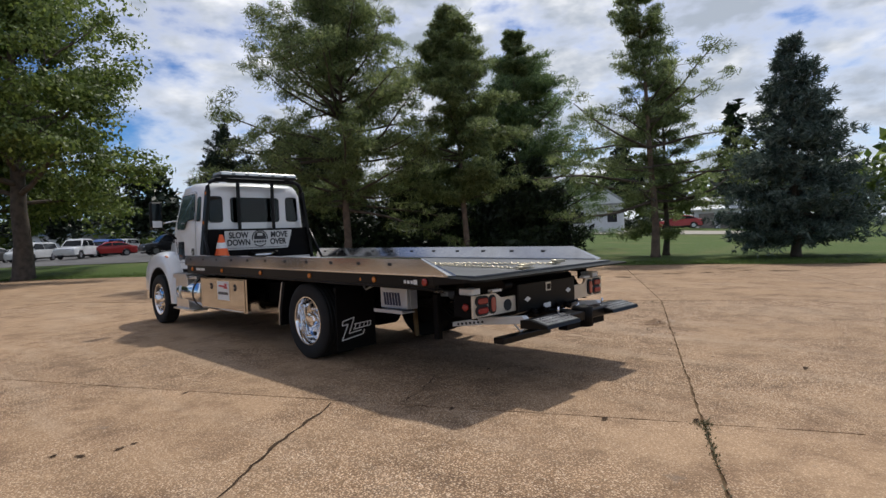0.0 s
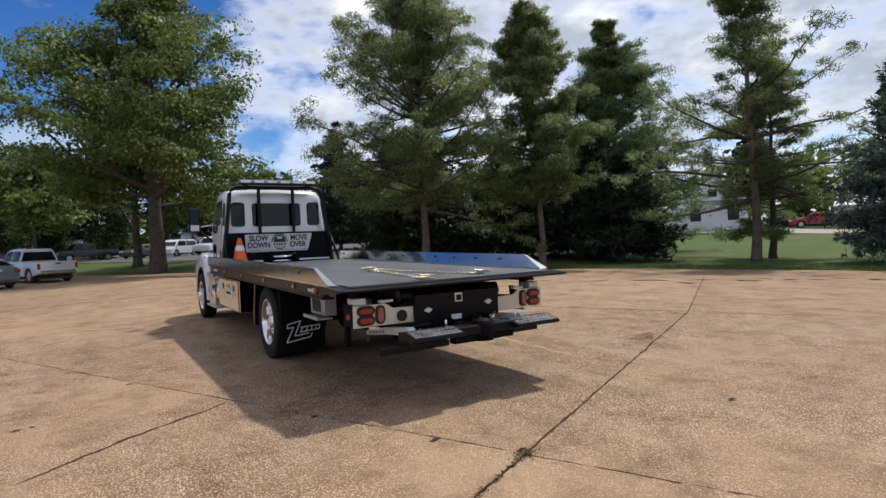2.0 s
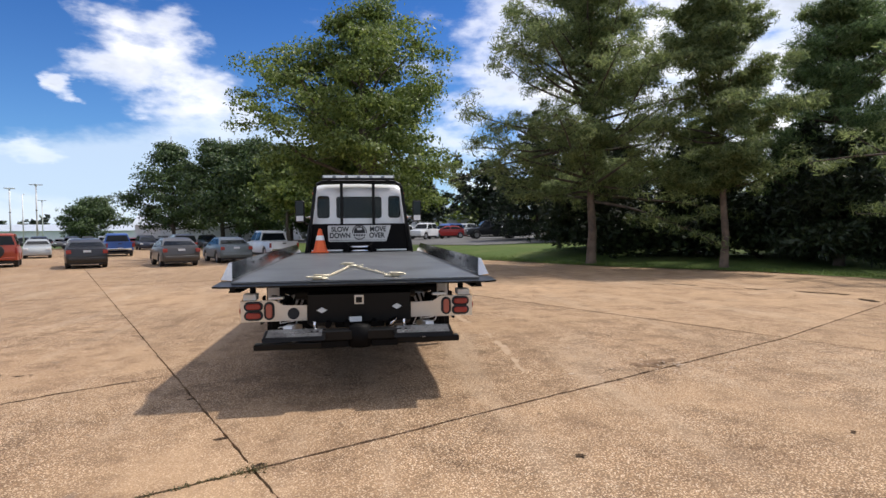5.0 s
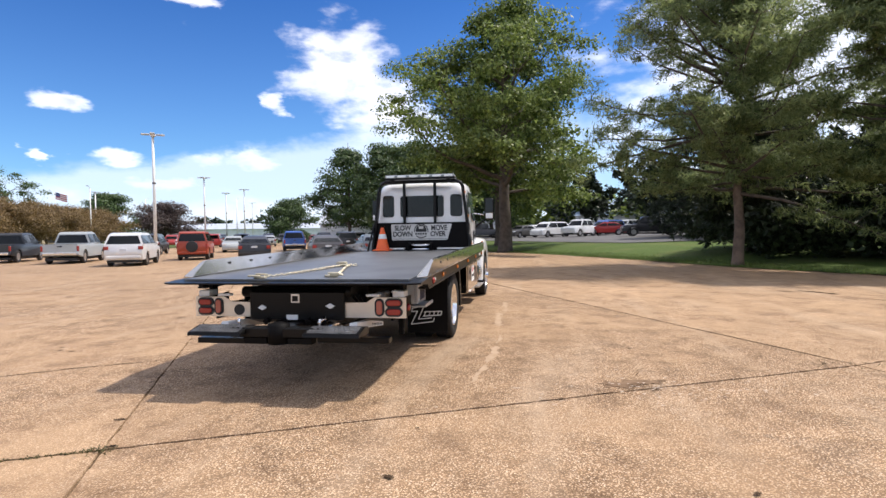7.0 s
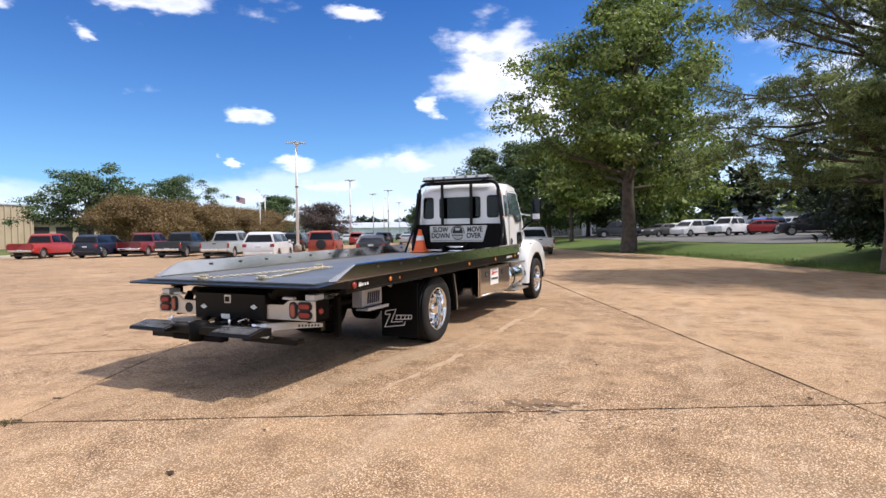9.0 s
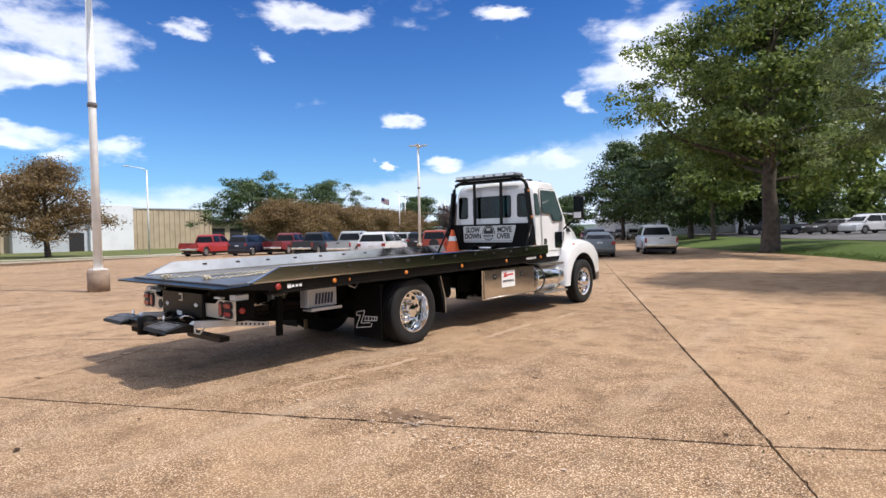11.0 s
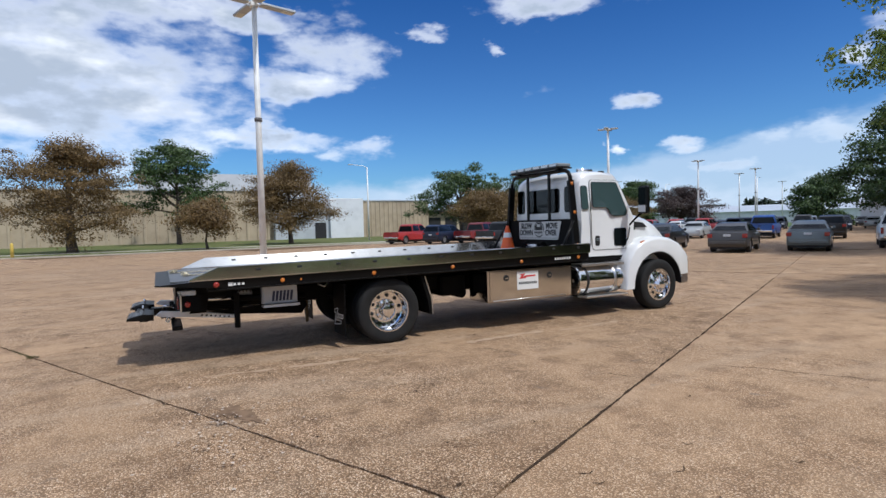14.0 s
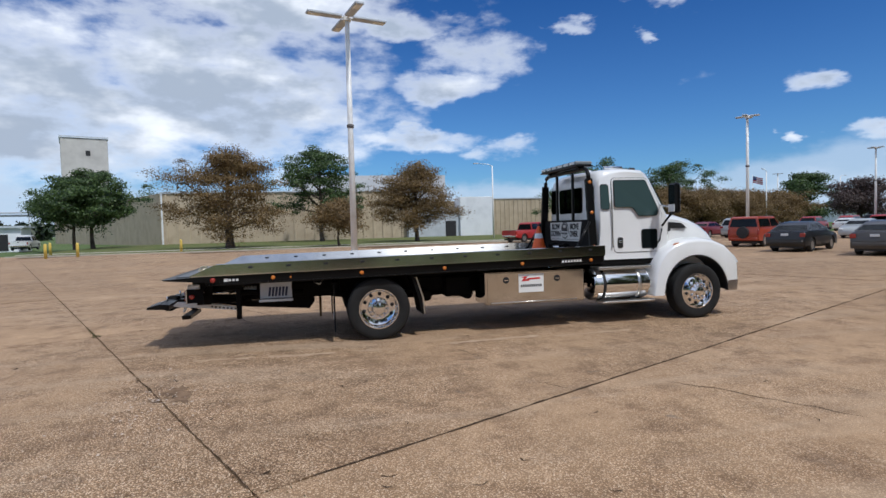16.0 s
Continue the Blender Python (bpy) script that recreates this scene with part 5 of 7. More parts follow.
def wheel(side, cy, cx, front):
    tyre = part("tyre", tyre_mesh(side * cx, cy), RUBBER, truck, "black ribbed truck tyre", smooth=50)
    c = (side * cx, cy, TYRE_R)
    s = side
    if front:
        disc = [(0.302, 0.10 * s), (0.300, 0.118 * s), (0.285, 0.118 * s), (0.272, 0.095 * s), (0.262, 0.06 * s), (0.235, 0.075 * s), (0.16, 0.115 * s), (0.13, 0.122 * s), (0.125, 0.12 * s), (0.09, 0.15 * s), (0.075, 0.185 * s), (0.03, 0.20 * s)]
        hole_r, hole_x, lug_x = 0.205, 0.096, 0.118
    else:
        disc = [(0.302, 0.10 * s), (0.300, 0.118 * s), (0.288, 0.118 * s), (0.274, 0.09 * s), (0.268, 0.02 * s), (0.26, -0.03 * s), (0.23, -0.045 * s), (0.16, -0.045 * s), (0.15, -0.03 * s), (0.11, -0.02 * s), (0.105, 0.05 * s), (0.085, 0.085 * s), (0.03, 0.095 * s)]
        hole_r, hole_x, lug_x = 0.215, -0.040, -0.035
    rim = part("rim", lathe(bmesh.new(), disc, c, "x", 44, first=False), CHROME, tyre, "polished chrome rim", smooth=40)
    for k in range(10):
        a = 2 * math.pi * (k + 0.3) / 10
        h = (c[0] + hole_x * s, cy + hole_r * math.cos(a), TYRE_R + hole_r * math.sin(a))
        part("hand_hole", lathe(bmesh.new(), [(0.027, 0.004 * s), (0.027, 0.010 * s), (0.002, 0.010 * s)], h, "x", 10), INK, tyre)
        h2 = (c[0] + lug_x * s, cy + 0.143 * math.cos(a + 0.3), TYRE_R + 0.143 * math.sin(a + 0.3))
        part("lug_nut", lathe(bmesh.new(), [(0.017, 0.0), (0.017, 0.03 * s), (0.010, 0.045 * s)], h2, "x", 6), CHROME, tyre)


for side in (-1, 1):
    wheel(side, 5.45, 1.075, True)
    wheel(side, 0.0, 1.085, False)
    part("tyre", tyre_mesh(side * 0.77, 0.0), RUBBER, truck, "inner twin tyre")
    part("brake_drum", lathe(bmesh.new(), [(0.2, -0.15), (0.2, 0.15)], (side * 0.62, 0, TYRE_R), "x", 20), BLACK_DULL, truck)
bm = tube(bmesh.new(), [(-0.9, 0, TYRE_R), (0.9, 0, TYRE_R)], 0.075, 10)
lathe(bm, [(0.10, -0.22), (0.21, -0.14), (0.21, 0.14), (0.10, 0.22)], (0, 0, TYRE_R), "x", 16)
part("rear_axle", bm, BLACK_DULL, truck)
part("front_axle", tube(bmesh.new(), [(-0.95, 5.45, 0.45), (-0.5, 5.45, 0.38), (0.5, 5.45, 0.38), (0.95, 5.45, 0.45)], 0.06, 8), BLACK_DULL, truck)

# chassis
for side in (-1, 1):
    x0, x1 = sx(side, 0.36, 0.44)
    part("frame_rail", boxes((x0, x1, -2.0, 6.15, 0.62, 0.85), bev=0.01), BLACK_DULL, truck)
    x0, x1 = sx(side, 0.35, 0.45)
    part("subframe_rail", boxes((x0, x1, -2.55, 3.45, 0.853, 0.955), bev=0.01), BLACK_DULL, truck)
    part("leaf_spring", prism(bmesh.new(), [(-0.7, 0.62), (0, 0.54), (0.7, 0.62), (0.7, 0.68), (0, 0.62), (-0.7, 0.68)], "x", *sx(side, 0.46, 0.54)), BLACK_DULL, truck)
    part("mud_flap", boxes((*sx(side, 0.66, 1.21), -0.66, -0.645, 0.16, 0.86), bev=0.003), BLACK_DULL, truck, "black rubber mud flap with a pale drawn mark")
    part("flap_bracket", boxes((*sx(side, 0.44, 1.22), -0.68, -0.63, 0.86, 0.90)), BLACK_DULL, truck)
    part("splash_guard", prism(bmesh.new(), [(0.50, 0.93), (0.56, 0.93), (0.66, 0.60), (0.68, 0.36), (0.65, 0.36), (0.60, 0.62)], "x", *sx(side, 0.68, 1.21)), BLACK_DULL, truck)
    part("guard_edge", prism(bmesh.new(), [(0.565, 0.93), (0.58, 0.93), (0.685, 0.60), (0.695, 0.36), (0.683, 0.36), (0.664, 0.60)], "x", *sx(side, 1.195, 1.215)), ALU, truck)
    part("inner_liner", boxes((*sx(side, 0.46, 0.60), -0.55, 0.5, 0.70, 0.95)), BLACK_DULL, truck)
part("cross_member", boxes((-0.36, 0.36, 1.0, 1.1, 0.66, 0.82)), BLACK_DULL, truck)
part("cross_member", boxes((-0.36, 0.36, 2.6, 2.7, 0.66, 0.82)), BLACK_DULL, truck)
part("drive_shaft", tube(bmesh.new(), [(0, 0.2, 0.5), (0, 3.6, 0.66)], 0.055, 10), BLACK_DULL, truck)
part("gearbox", boxes((-0.3, 0.3, 3.6, 5.2, 0.45, 0.95), bev=0.08), BLACK_DULL, truck)
part("hydraulic_tank", boxes((-0.6, 0.6, 1.15, 1.6, 0.52, 0.86), bev=0.03), BLACK_DULL, truck)
for yy in (0.85, 1.55):
    part("air_tank", tube(bmesh.new(), [(-0.55, yy, 0.55), (0.55, yy, 0.55)], 0.09, 12), BLACK_DULL, truck)


def mark(outline, y, mat, parent, thick=0.004, name="drawn_mark"):
    return part(name, prism(bmesh.new(), outline, "y", y, y - thick), mat, parent)


def stroke(p, q, w):
    d = Vector((q[0] - p[0], q[1] - p[1])).normalized()
    n = Vector((-d.y, d.x)) * w / 2
    return [(p[0] + n.x, p[1] + n.y), (q[0] + n.x, q[1] + n.y), (q[0] - n.x, q[1] - n.y), (p[0] - n.x, p[1] - n.y)]


for side in (-1, 1):
    cx, cz = side * 0.93, 0.40
    L = [((-0.20, 0.10), (-0.04, 0.13)), ((-0.04, 0.13), (-0.12, -0.05)), ((-0.12, -0.05), (0.06, -0.03)), ((-0.20, 0.10), (-0.21, 0.05)), ((-0.21, 0.05), (-0.13, 0.06)),
         ((-0.13, 0.06), (-0.22, -0.12)), ((-0.22, -0.12), (0.08, -0.08)), ((0.08, -0.08), (0.10, -0.03)), ((-0.04, 0.05), (0.20, 0.06)), ((-0.06, -0.01), (0.19, 0.01)), ((0.20, 0.06), (0.19, 0.01)),
         ((-0.02, 0.05), (-0.04, 0.0)), ((0.04, 0.05), (0.03, 0.0)), ((0.10, 0.05), (0.09, 0.0)), ((0.155, 0.055), (0.145, 0.01))]
    for p, q in L:
        mark(stroke((cx + p[0], cz + p[1]), (cx + q[0], cz + q[1]), 0.011), -0.662, DECAL, truck)

# deck: everything on it tilts very slightly towards the tail
def tilt(bm):
    for v in bm.verts:
        v.co.z += 0.0125 * v.co.y
    return bm


def deck_part(name, bm, mat, label="", smooth_at=None, parent=None):
    return part(name, tilt(bm), mat, parent or truck, label, smooth_at)


bm = boxes((-1.22, 1.22, -2.22, 3.62, 1.06, 1.10))
prism(bm, [(-2.22, 1.06), (-2.22, 1.10), (-2.50, 1.098), (-2.50, 1.03)], "x", -1.22, 1.22)
deck = deck_part("deck", bm, DECK, "dark grey steel deck plate")
corner = [(-1.30, -2.22), (-1.325, -2.42), (-1.32, -2.92), (-1.24, -2.97), (1.24, -2.97), (1.32, -2.92), (1.325, -2.42), (1.30, -2.22)]
bm = bmesh.new()
lo = [bm.verts.new((x, y, 1.00 if y > -2.4 else (1.02 if y > -2.6 else 1.068))) for x, y in corner]
hi = [bm.verts.new((x, y, 1.104 if y > -2.4 else (1.104 if y > -2.6 else 1.084))) for x, y in corner]
for i in range(8):
    bm.faces.new((lo[i], lo[(i + 1) % 8], hi[(i + 1) % 8], hi[i]))
for ring in (lo, hi):
    bm.faces.new((ring[0], ring[1], ring[6], ring[7]))
    bm.faces.new((ring[1], ring[2], ring[5], ring[6]))
    bm.faces.new((ring[2], ring[3], ring[4], ring[5]))
deck_part("tail_plate", bm, BLACK, "black tapered tail edge")
deck_part("tail_skid", boxes((-1.18, 1.18, -2.80, -2.26, 1.093, 1.108)), DECK)
for k in range(11):
    yy = -1.9 + 0.52 * k
    deck_part("cross_beam", boxes((-1.2, 1.2, yy - 0.03, yy + 0.03, 0.965, 1.058)), BLACK_DULL)
for side in (-1, 1):
    def xs(a, b):
        return sx(side, a, b)
    # outer beam with lip, aluminium rail above
    deck_part("side_beam", boxes((*xs(1.225, 1.285), -2.40, 3.66, 0.985, 1.098), (*xs(1.18, 1.295), -2.40, 3.66, 0.965, 0.985), bev=0.004), BLACK, "black glossy deck side beam")
    bm = bmesh.new()
    sec = [(1.318, 1.100), (1.318, 1.118), (1.317, 1.258), (1.290, 1.268), (1.213, 1.120), (1.213, 1.104)]
    front = [bm.verts.new((side * x, 3.66, z)) for x, z in sec]
    back = [bm.verts.new((side * x, -2.60 + 0.36 * max(0.0, (z - 1.118)) / 0.15, z)) for x, z in sec]
    n = len(sec)
    for i in range(n):
        bm.faces.new((front[i], front[(i + 1) % n], back[(i + 1) % n], back[i]))
    bm.faces.new(front)
    bm.faces.new(back)
    rail = deck_part("side_rail", bm, RAIL_ALU, "brushed aluminium deck side rail")
    for k in range(11):
        yy = -1.80 + 0.52 * k
        deck_part("key_slot", boxes((*xs(1.252, 1.3205), yy - 0.035, yy + 0.035, 1.185, 1.222), bev=0.006), INK, parent=rail)
    deck_part("rub_strip", boxes((*xs(1.318, 1.323), -2.56, 3.64, 1.102, 1.116)), CHROME, parent=rail)
    for yy in (-1.5, -0.25, 1.0, 2.25, 3.42):
        lens = deck_part("marker_light", lathe(bmesh.new(), [(0.030, 0.0), (0.030, 0.012 * side), (0.018, 0.022 * side)], (side * 1.285, yy, 1.04), "x", 12), AMBER, "small round amber marker light")
    deck_part("marker_light", lathe(bmesh.new(), [(0.036, 0.0), (0.036, 0.012 * side), (0.02, 0.022 * side)], (side * 1.316, -2.30, 1.045), "x", 12), RED, "small round red marker light")
    deck_part("reflector", boxes((*xs(1.285, 1.290), -1.27, -1.25, 1.02, 1.05)), AMBER)
    for k, (a, b, z0, z1) in enumerate([(-2.16, -2.10, 1.015, 1.06), (-2.10, -2.06, 1.02, 1.05), (-2.05, -2.01, 1.02, 1.05), (-2.0, -1.96, 1.02, 1.05)]):
        deck_part("drawn_mark", boxes((*xs(1.285, 1.289), a, b - 0.008, z0, z1)), DECAL)
    for k in range(7):
        deck_part("drawn_mark", boxes((*xs(1.285, 1.289), 2.92 + 0.05 * k, 2.955 + 0.05 * k, 1.02, 1.06)), DECAL)

# tail: lamp panels, black centre box, under-lift
centre = part("tail_box", prism(bmesh.new(), [(-2.74, 0.66), (-2.74, 0.93), (-2.60, 0.985), (-1.9, 0.985), (-1.9, 0.60), (-2.55, 0.60)], "x", -0.50, 0.50, bev=0.012), BLACK, truck, "black steel tail box")
part("tail_tube", tube(bmesh.new(), [(-0.62, -2.62, 0.93), (0.55, -2.62, 0.93)], 0.055, 12), BLACK, truck)
part("emblem", boxes((-0.05, 0.04, -2.748, -2.741, 0.83, 0.92), bev=0.004), ALU, truck)
part("emblem_inset", boxes((-0.035, 0.025, -2.753, -2.749, 0.845, 0.90)), BLACK, truck)
for x, z in ((-0.36, 0.78), (0.36, 0.80)):
    mark([(x - 0.05, z), (x, z + 0.028), (x + 0.05, z), (x, z - 0.028)], -2.742, DECAL, truck, name="label_plate")
part("label_plate", boxes((-0.10, 0.02, -2.75, -2.742, 0.66, 0.71)), DECAL, truck)
for x in (-0.3, -0.12, 0.14, 0.30):
    part("hydraulic_fitting", tube(bmesh.new(), [(x, -2.72, 0.66), (x, -2.80, 0.64)], 0.03, 8), BLACK_DULL, truck)
part("pintle_hook", tube(bmesh.new(), [(0.32, -2.75, 0.66), (0.34, -2.86, 0.70), (0.30, -2.90, 0.66), (0.28, -2.84, 0.62)], 0.016, 6), CHROME, truck)


def oval(cx, cz, w, h, n=8):
    r = min(w, h) / 2
    if w > h:
        return arc(cx + w / 2 - r, cz, r, -90, 90, n) + arc(cx - w / 2 + r, cz, r, 90, 270, n)
    return arc(cx, cz + h / 2 - r, r, 0, 180, n) + arc(cx, cz - h / 2 + r, r, 180, 360, n)


for side in (-1, 1):
    out = [(0.50, 0.68), (1.12, 0.68), (1.12, 0.885), (0.80, 0.885), (0.72, 0.83), (0.50, 0.83)]
    panel = part("lamp_panel", prism(bmesh.new(), [(side * x, z) for x, z in out], "y", -2.785, -2.765, bev=0.003), LAMP_PLATE, truck, "bright metal tail lamp panel")
    panel.location.y = 0.08
    for cx, cz, w, h, mat in ((1.00, 0.830, 0.155, 0.072, RED), (1.00, 0.742, 0.155, 0.072, RED), (0.855, 0.785, 0.075, 0.155, RED_PALE)):
        part("lamp_grommet", prism(bmesh.new(), oval(side * cx, cz, w + 0.022, h + 0.022), "y", -2.797, -2.784), INK, panel)
        part("tail_lamp", prism(bmesh.new(), oval(side * cx, cz, w - 0.016, h - 0.016), "y", -2.812, -2.796, bev=0.006), mat, panel, "red oval tail lamp")
    if side < 0:
        part("round_hole", prism(bmesh.new(), arc(-0.63, 0.752, 0.056, 0, 360, 20)[:-1], "y", -2.792, -2.784), INK, panel)
    part("side_lamp", lathe(bmesh.new(), [(0.035, 0.0), (0.035, 0.015 * side), (0.02, 0.025 * side)], (side * 1.12, -2.70, 0.78), "x", 12), RED, panel)
    part("panel_return", boxes((*sx(side, 1.105, 1.12), -2.765, -2.55, 0.69, 0.885)), BLACK_DULL, panel)
    part("lamp_bracket", boxes((*sx(side, 0.98, 1.10), -2.76, -2.60, 0.885, 0.945), bev=0.006), GALV, truck).location.y = 0.08
    part("licence_lamp", boxes((*sx(side, 0.72, 0.86), -2.80, -2.74, 0.892, 0.917), bev=0.005), GALV, truck).location.y = 0.08
    part("hanger", boxes((*sx(side, 1.02, 1.06), -2.55, -2.45, 0.86, 1.02)), BLACK_DULL, truck)
    # louvred side panel with its tray
    x0, x1 = sx(side, 0.99, 1.03)
    part("panel_arm", boxes((*sx(side, 0.45, 1.0), -1.5, -1.42, 0.86, 0.93)), BLACK_DULL, truck)
    louvre = part("louvre_panel", boxes((x0, x1, -1.70, -1.26, 0.69, 0.93), bev=0.006), PANEL_GREY, truck, "grey metal side panel with slanted slots")
    part("panel_back", boxes((*sx(side, 0.90, 0.99), -1.715, -1.695, 0.69, 0.93)), PANEL_GREY, louvre)
    for k in range(6):
        a = -1.60 + 0.047 * k
        part("slot", prism(bmesh.new(), [(a, 0.725), (a + 0.032, 0.725), (a + 0.050, 0.86), (a + 0.018, 0.86)], "x", side * 1.028, side * 1.034), BLUEISH, louvre)
    part("tray", boxes((*sx(side, 0.95, 1.12), -1.72, -1.25, 0.655, 0.672), (*sx(side, 1.108, 1.12), -1.72, -1.25, 0.672, 0.69)), PANEL_GREY, louvre)
    part("bracket_leg", boxes((*sx(side, 0.88, 0.94), -2.06, -1.99, 0.40, 0.86), bev=0.008), BLACK_DULL, truck)
    # perforated pale bar beside the under-lift
    bar = part("lock_bar", prism(bmesh.new(), [(-2.98, 0.615), (-2.92, 0.665), (-2.5, 0.625), (-2.02, 0.54), (-2.02, 0.495), (-2.5, 0.555), (-2.9, 0.59)], "x", *sx(side, 0.62, 0.70), bev=0.004), GALV, truck, "pale steel perforated bar")
    for k in range(7):
        part("hole", boxes((*sx(side, 0.699, 0.703), -2.45 + 0.055 * k, -2.425 + 0.055 * k, 0.565 - 0.008 * k, 0.587 - 0.008 * k)), INK, bar)
    part("work_hose", tube(bmesh.new(), [(side * 0.9, -0.95, 0.90), (side * 0.93, -0.86, 0.86), (side * 0.93, -0.80, 0.93)], 0.012, 6), ALU, truck)
for side in (-1, 1):
    part("lift_cylinder", tube(bmesh.new(), [(side * 0.78, -2.62, 0.80), (side * 0.78, -2.02, 0.775)], 0.026, 10), CHROME, truck, "bright hydraulic rod")
    part("cylinder_barrel", tube(bmesh.new(), [(side * 0.78, -2.04, 0.776), (side * 0.78, -1.10, 0.745)], 0.042, 10), BLACK_DULL, truck)
    for k in range(3):
        part("hydraulic_hose", tube(bmesh.new(), [(side * (0.52 + 0.05 * k), -2.58, 0.90), (side * (0.60 + 0.06 * k), -2.36, 0.70 - 0.03 * k), (side * (0.66 + 0.03 * k), -2.05, 0.66 - 0.03 * k), (side * 0.62, -1.62, 0.80)], 0.013, 6), BLACK_DULL, truck)
    part("valve_block", boxes((*sx(side, 0.60, 0.72), -1.98, -1.80, 0.74, 0.86), bev=0.01), PANEL_GREY, truck)
    for k in range(4):
        part("valve_lever", tube(bmesh.new(), [(side * 0.72, -1.96 + 0.045 * k, 0.83), (side * 0.80, -1.97 + 0.045 * k, 0.87)], 0.007, 6), CHROME, truck)
    part("chain_loop", tube(bmesh.new(), [(side * 0.50, -2.82, 0.62), (side * 0.56, -2.86, 0.52), (side * 0.62, -2.84, 0.51), (side * 0.66, -2.78, 0.60)], 0.011, 6), GALV, truck)
    part("bracket_plate", prism(bmesh.new(), [(-2.60, 0.64), (-2.44, 0.90), (-2.36, 0.90), (-2.40, 0.64)], "x", *sx(side, 0.94, 0.96)), BLACK_DULL, truck)
lift_body = part("lift_body", prism(bmesh.new(), [(-2.70, 0.60), (-2.0, 0.49), (-1.03, 0.41), (-0.95, 0.52), (-1.02, 0.84), (-1.9, 0.84), (-2.70, 0.66)], "x", -0.24, 0.24, bev=0.01), BLACK_DULL, truck, "black under-lift arm housing")
part("boom", boxes((-0.085, 0.085, -3.10, -2.5, 0.54, 0.64), bev=0.008), BLACK, truck)
part("cross_bar", boxes((-0.46, 0.46, -3.20, -3.06, 0.565, 0.655), bev=0.010), BLACK, truck, "black cross bar of the wheel lift")
part("pivot", lathe(bmesh.new(), [(0.10, 0.50), (0.10, 0.68), (0.04, 0.70)], (0, -3.13, 0), "z", 16), BLACK_DULL, truck)
TREAD = worn("dull tread plate", (0.46, 0.47, 0.49), (0.22, 0.22, 0.23), 0.36, metal=0.7, scale=8, fine=60, bumpy=0.2)
for side in (-1, 1):
    pad = part("lift_pad", prism(bmesh.new(), [(-3.00, 0.575), (-3.00, 0.650), (-3.11, 0.662), (-3.29, 0.622), (-3.30, 0.592)], "x", *sx(side, 0.30, 0.83), bev=0.006), BLACK, truck, "black lift pad with a grey tread top")
    bm = bmesh.new()
    x0, x1 = sx(side, 0.33, 0.80)
    vs = [bm.verts.new(v) for v in ((x0, -3.12, 0.664), (x1, -3.12, 0.664), (x1, -3.28, 0.6285), (x0, -3.28, 0.6285))]
    bm.faces.new(vs)
    bmesh.ops.solidify(bm, geom=bm.faces[:], thickness=-0.006)
    part("tread", bm, TREAD, pad)
    for i in range(3):
        for k in range(9):
            yy = -3.145 - 0.052 * i
            xx = x0 + 0.03 + 0.05 * k + (0.025 if i % 2 else 0)
            zz = 0.664 + (yy + 3.12) * 0.222
            part("stud", prism(bmesh.new(), [(xx - 0.014, yy - 0.004), (xx + 0.014, yy - 0.004), (xx + 0.014, yy + 0.004), (xx - 0.014, yy + 0.004)], "z", zz + 0.003, zz + 0.010), TREAD, pad)
    part("pad_arm", boxes((*sx(side, 0.10, 0.34), -3.17, -3.07, 0.50, 0.56), bev=0.006), BLACK_DULL, truck)
    arm = part("wheel_arm", boxes((*sx(side, 0.24, 0.97), -2.86 + 0.06 * side, -2.74 + 0.06 * side, 0.445, 0.50), bev=0.006), BLACK, truck, "black wheel-lift arm")
    part("arm_post", tube(bmesh.new(), [(side * 0.26, -2.80 + 0.06 * side, 0.46), (side * 0.26, -2.86, 0.60)], 0.03, 10), BLACK_DULL, truck)
    part("pin", tube(bmesh.new(), [(side * 0.40, -3.12, 0.66), (side * 0.40, -3.12, 0.73)], 0.012, 8), CHROME, truck)
part("hydraulic_ram", tube(bmesh.new(), [(0.30, -2.75, 0.58), (0.30, -1.2, 0.66)], 0.045, 10), CHROME, truck)
part("hanging_strap", prism(bmesh.new(), [(-0.20, 0.83), (-0.17, 0.83), (-0.165, 0.50), (-0.15, 0.22), (-0.19, 0.20), (-0.21, 0.5)], "y", -0.88, -0.84), STRAP, truck, "frayed tan hanging strap")

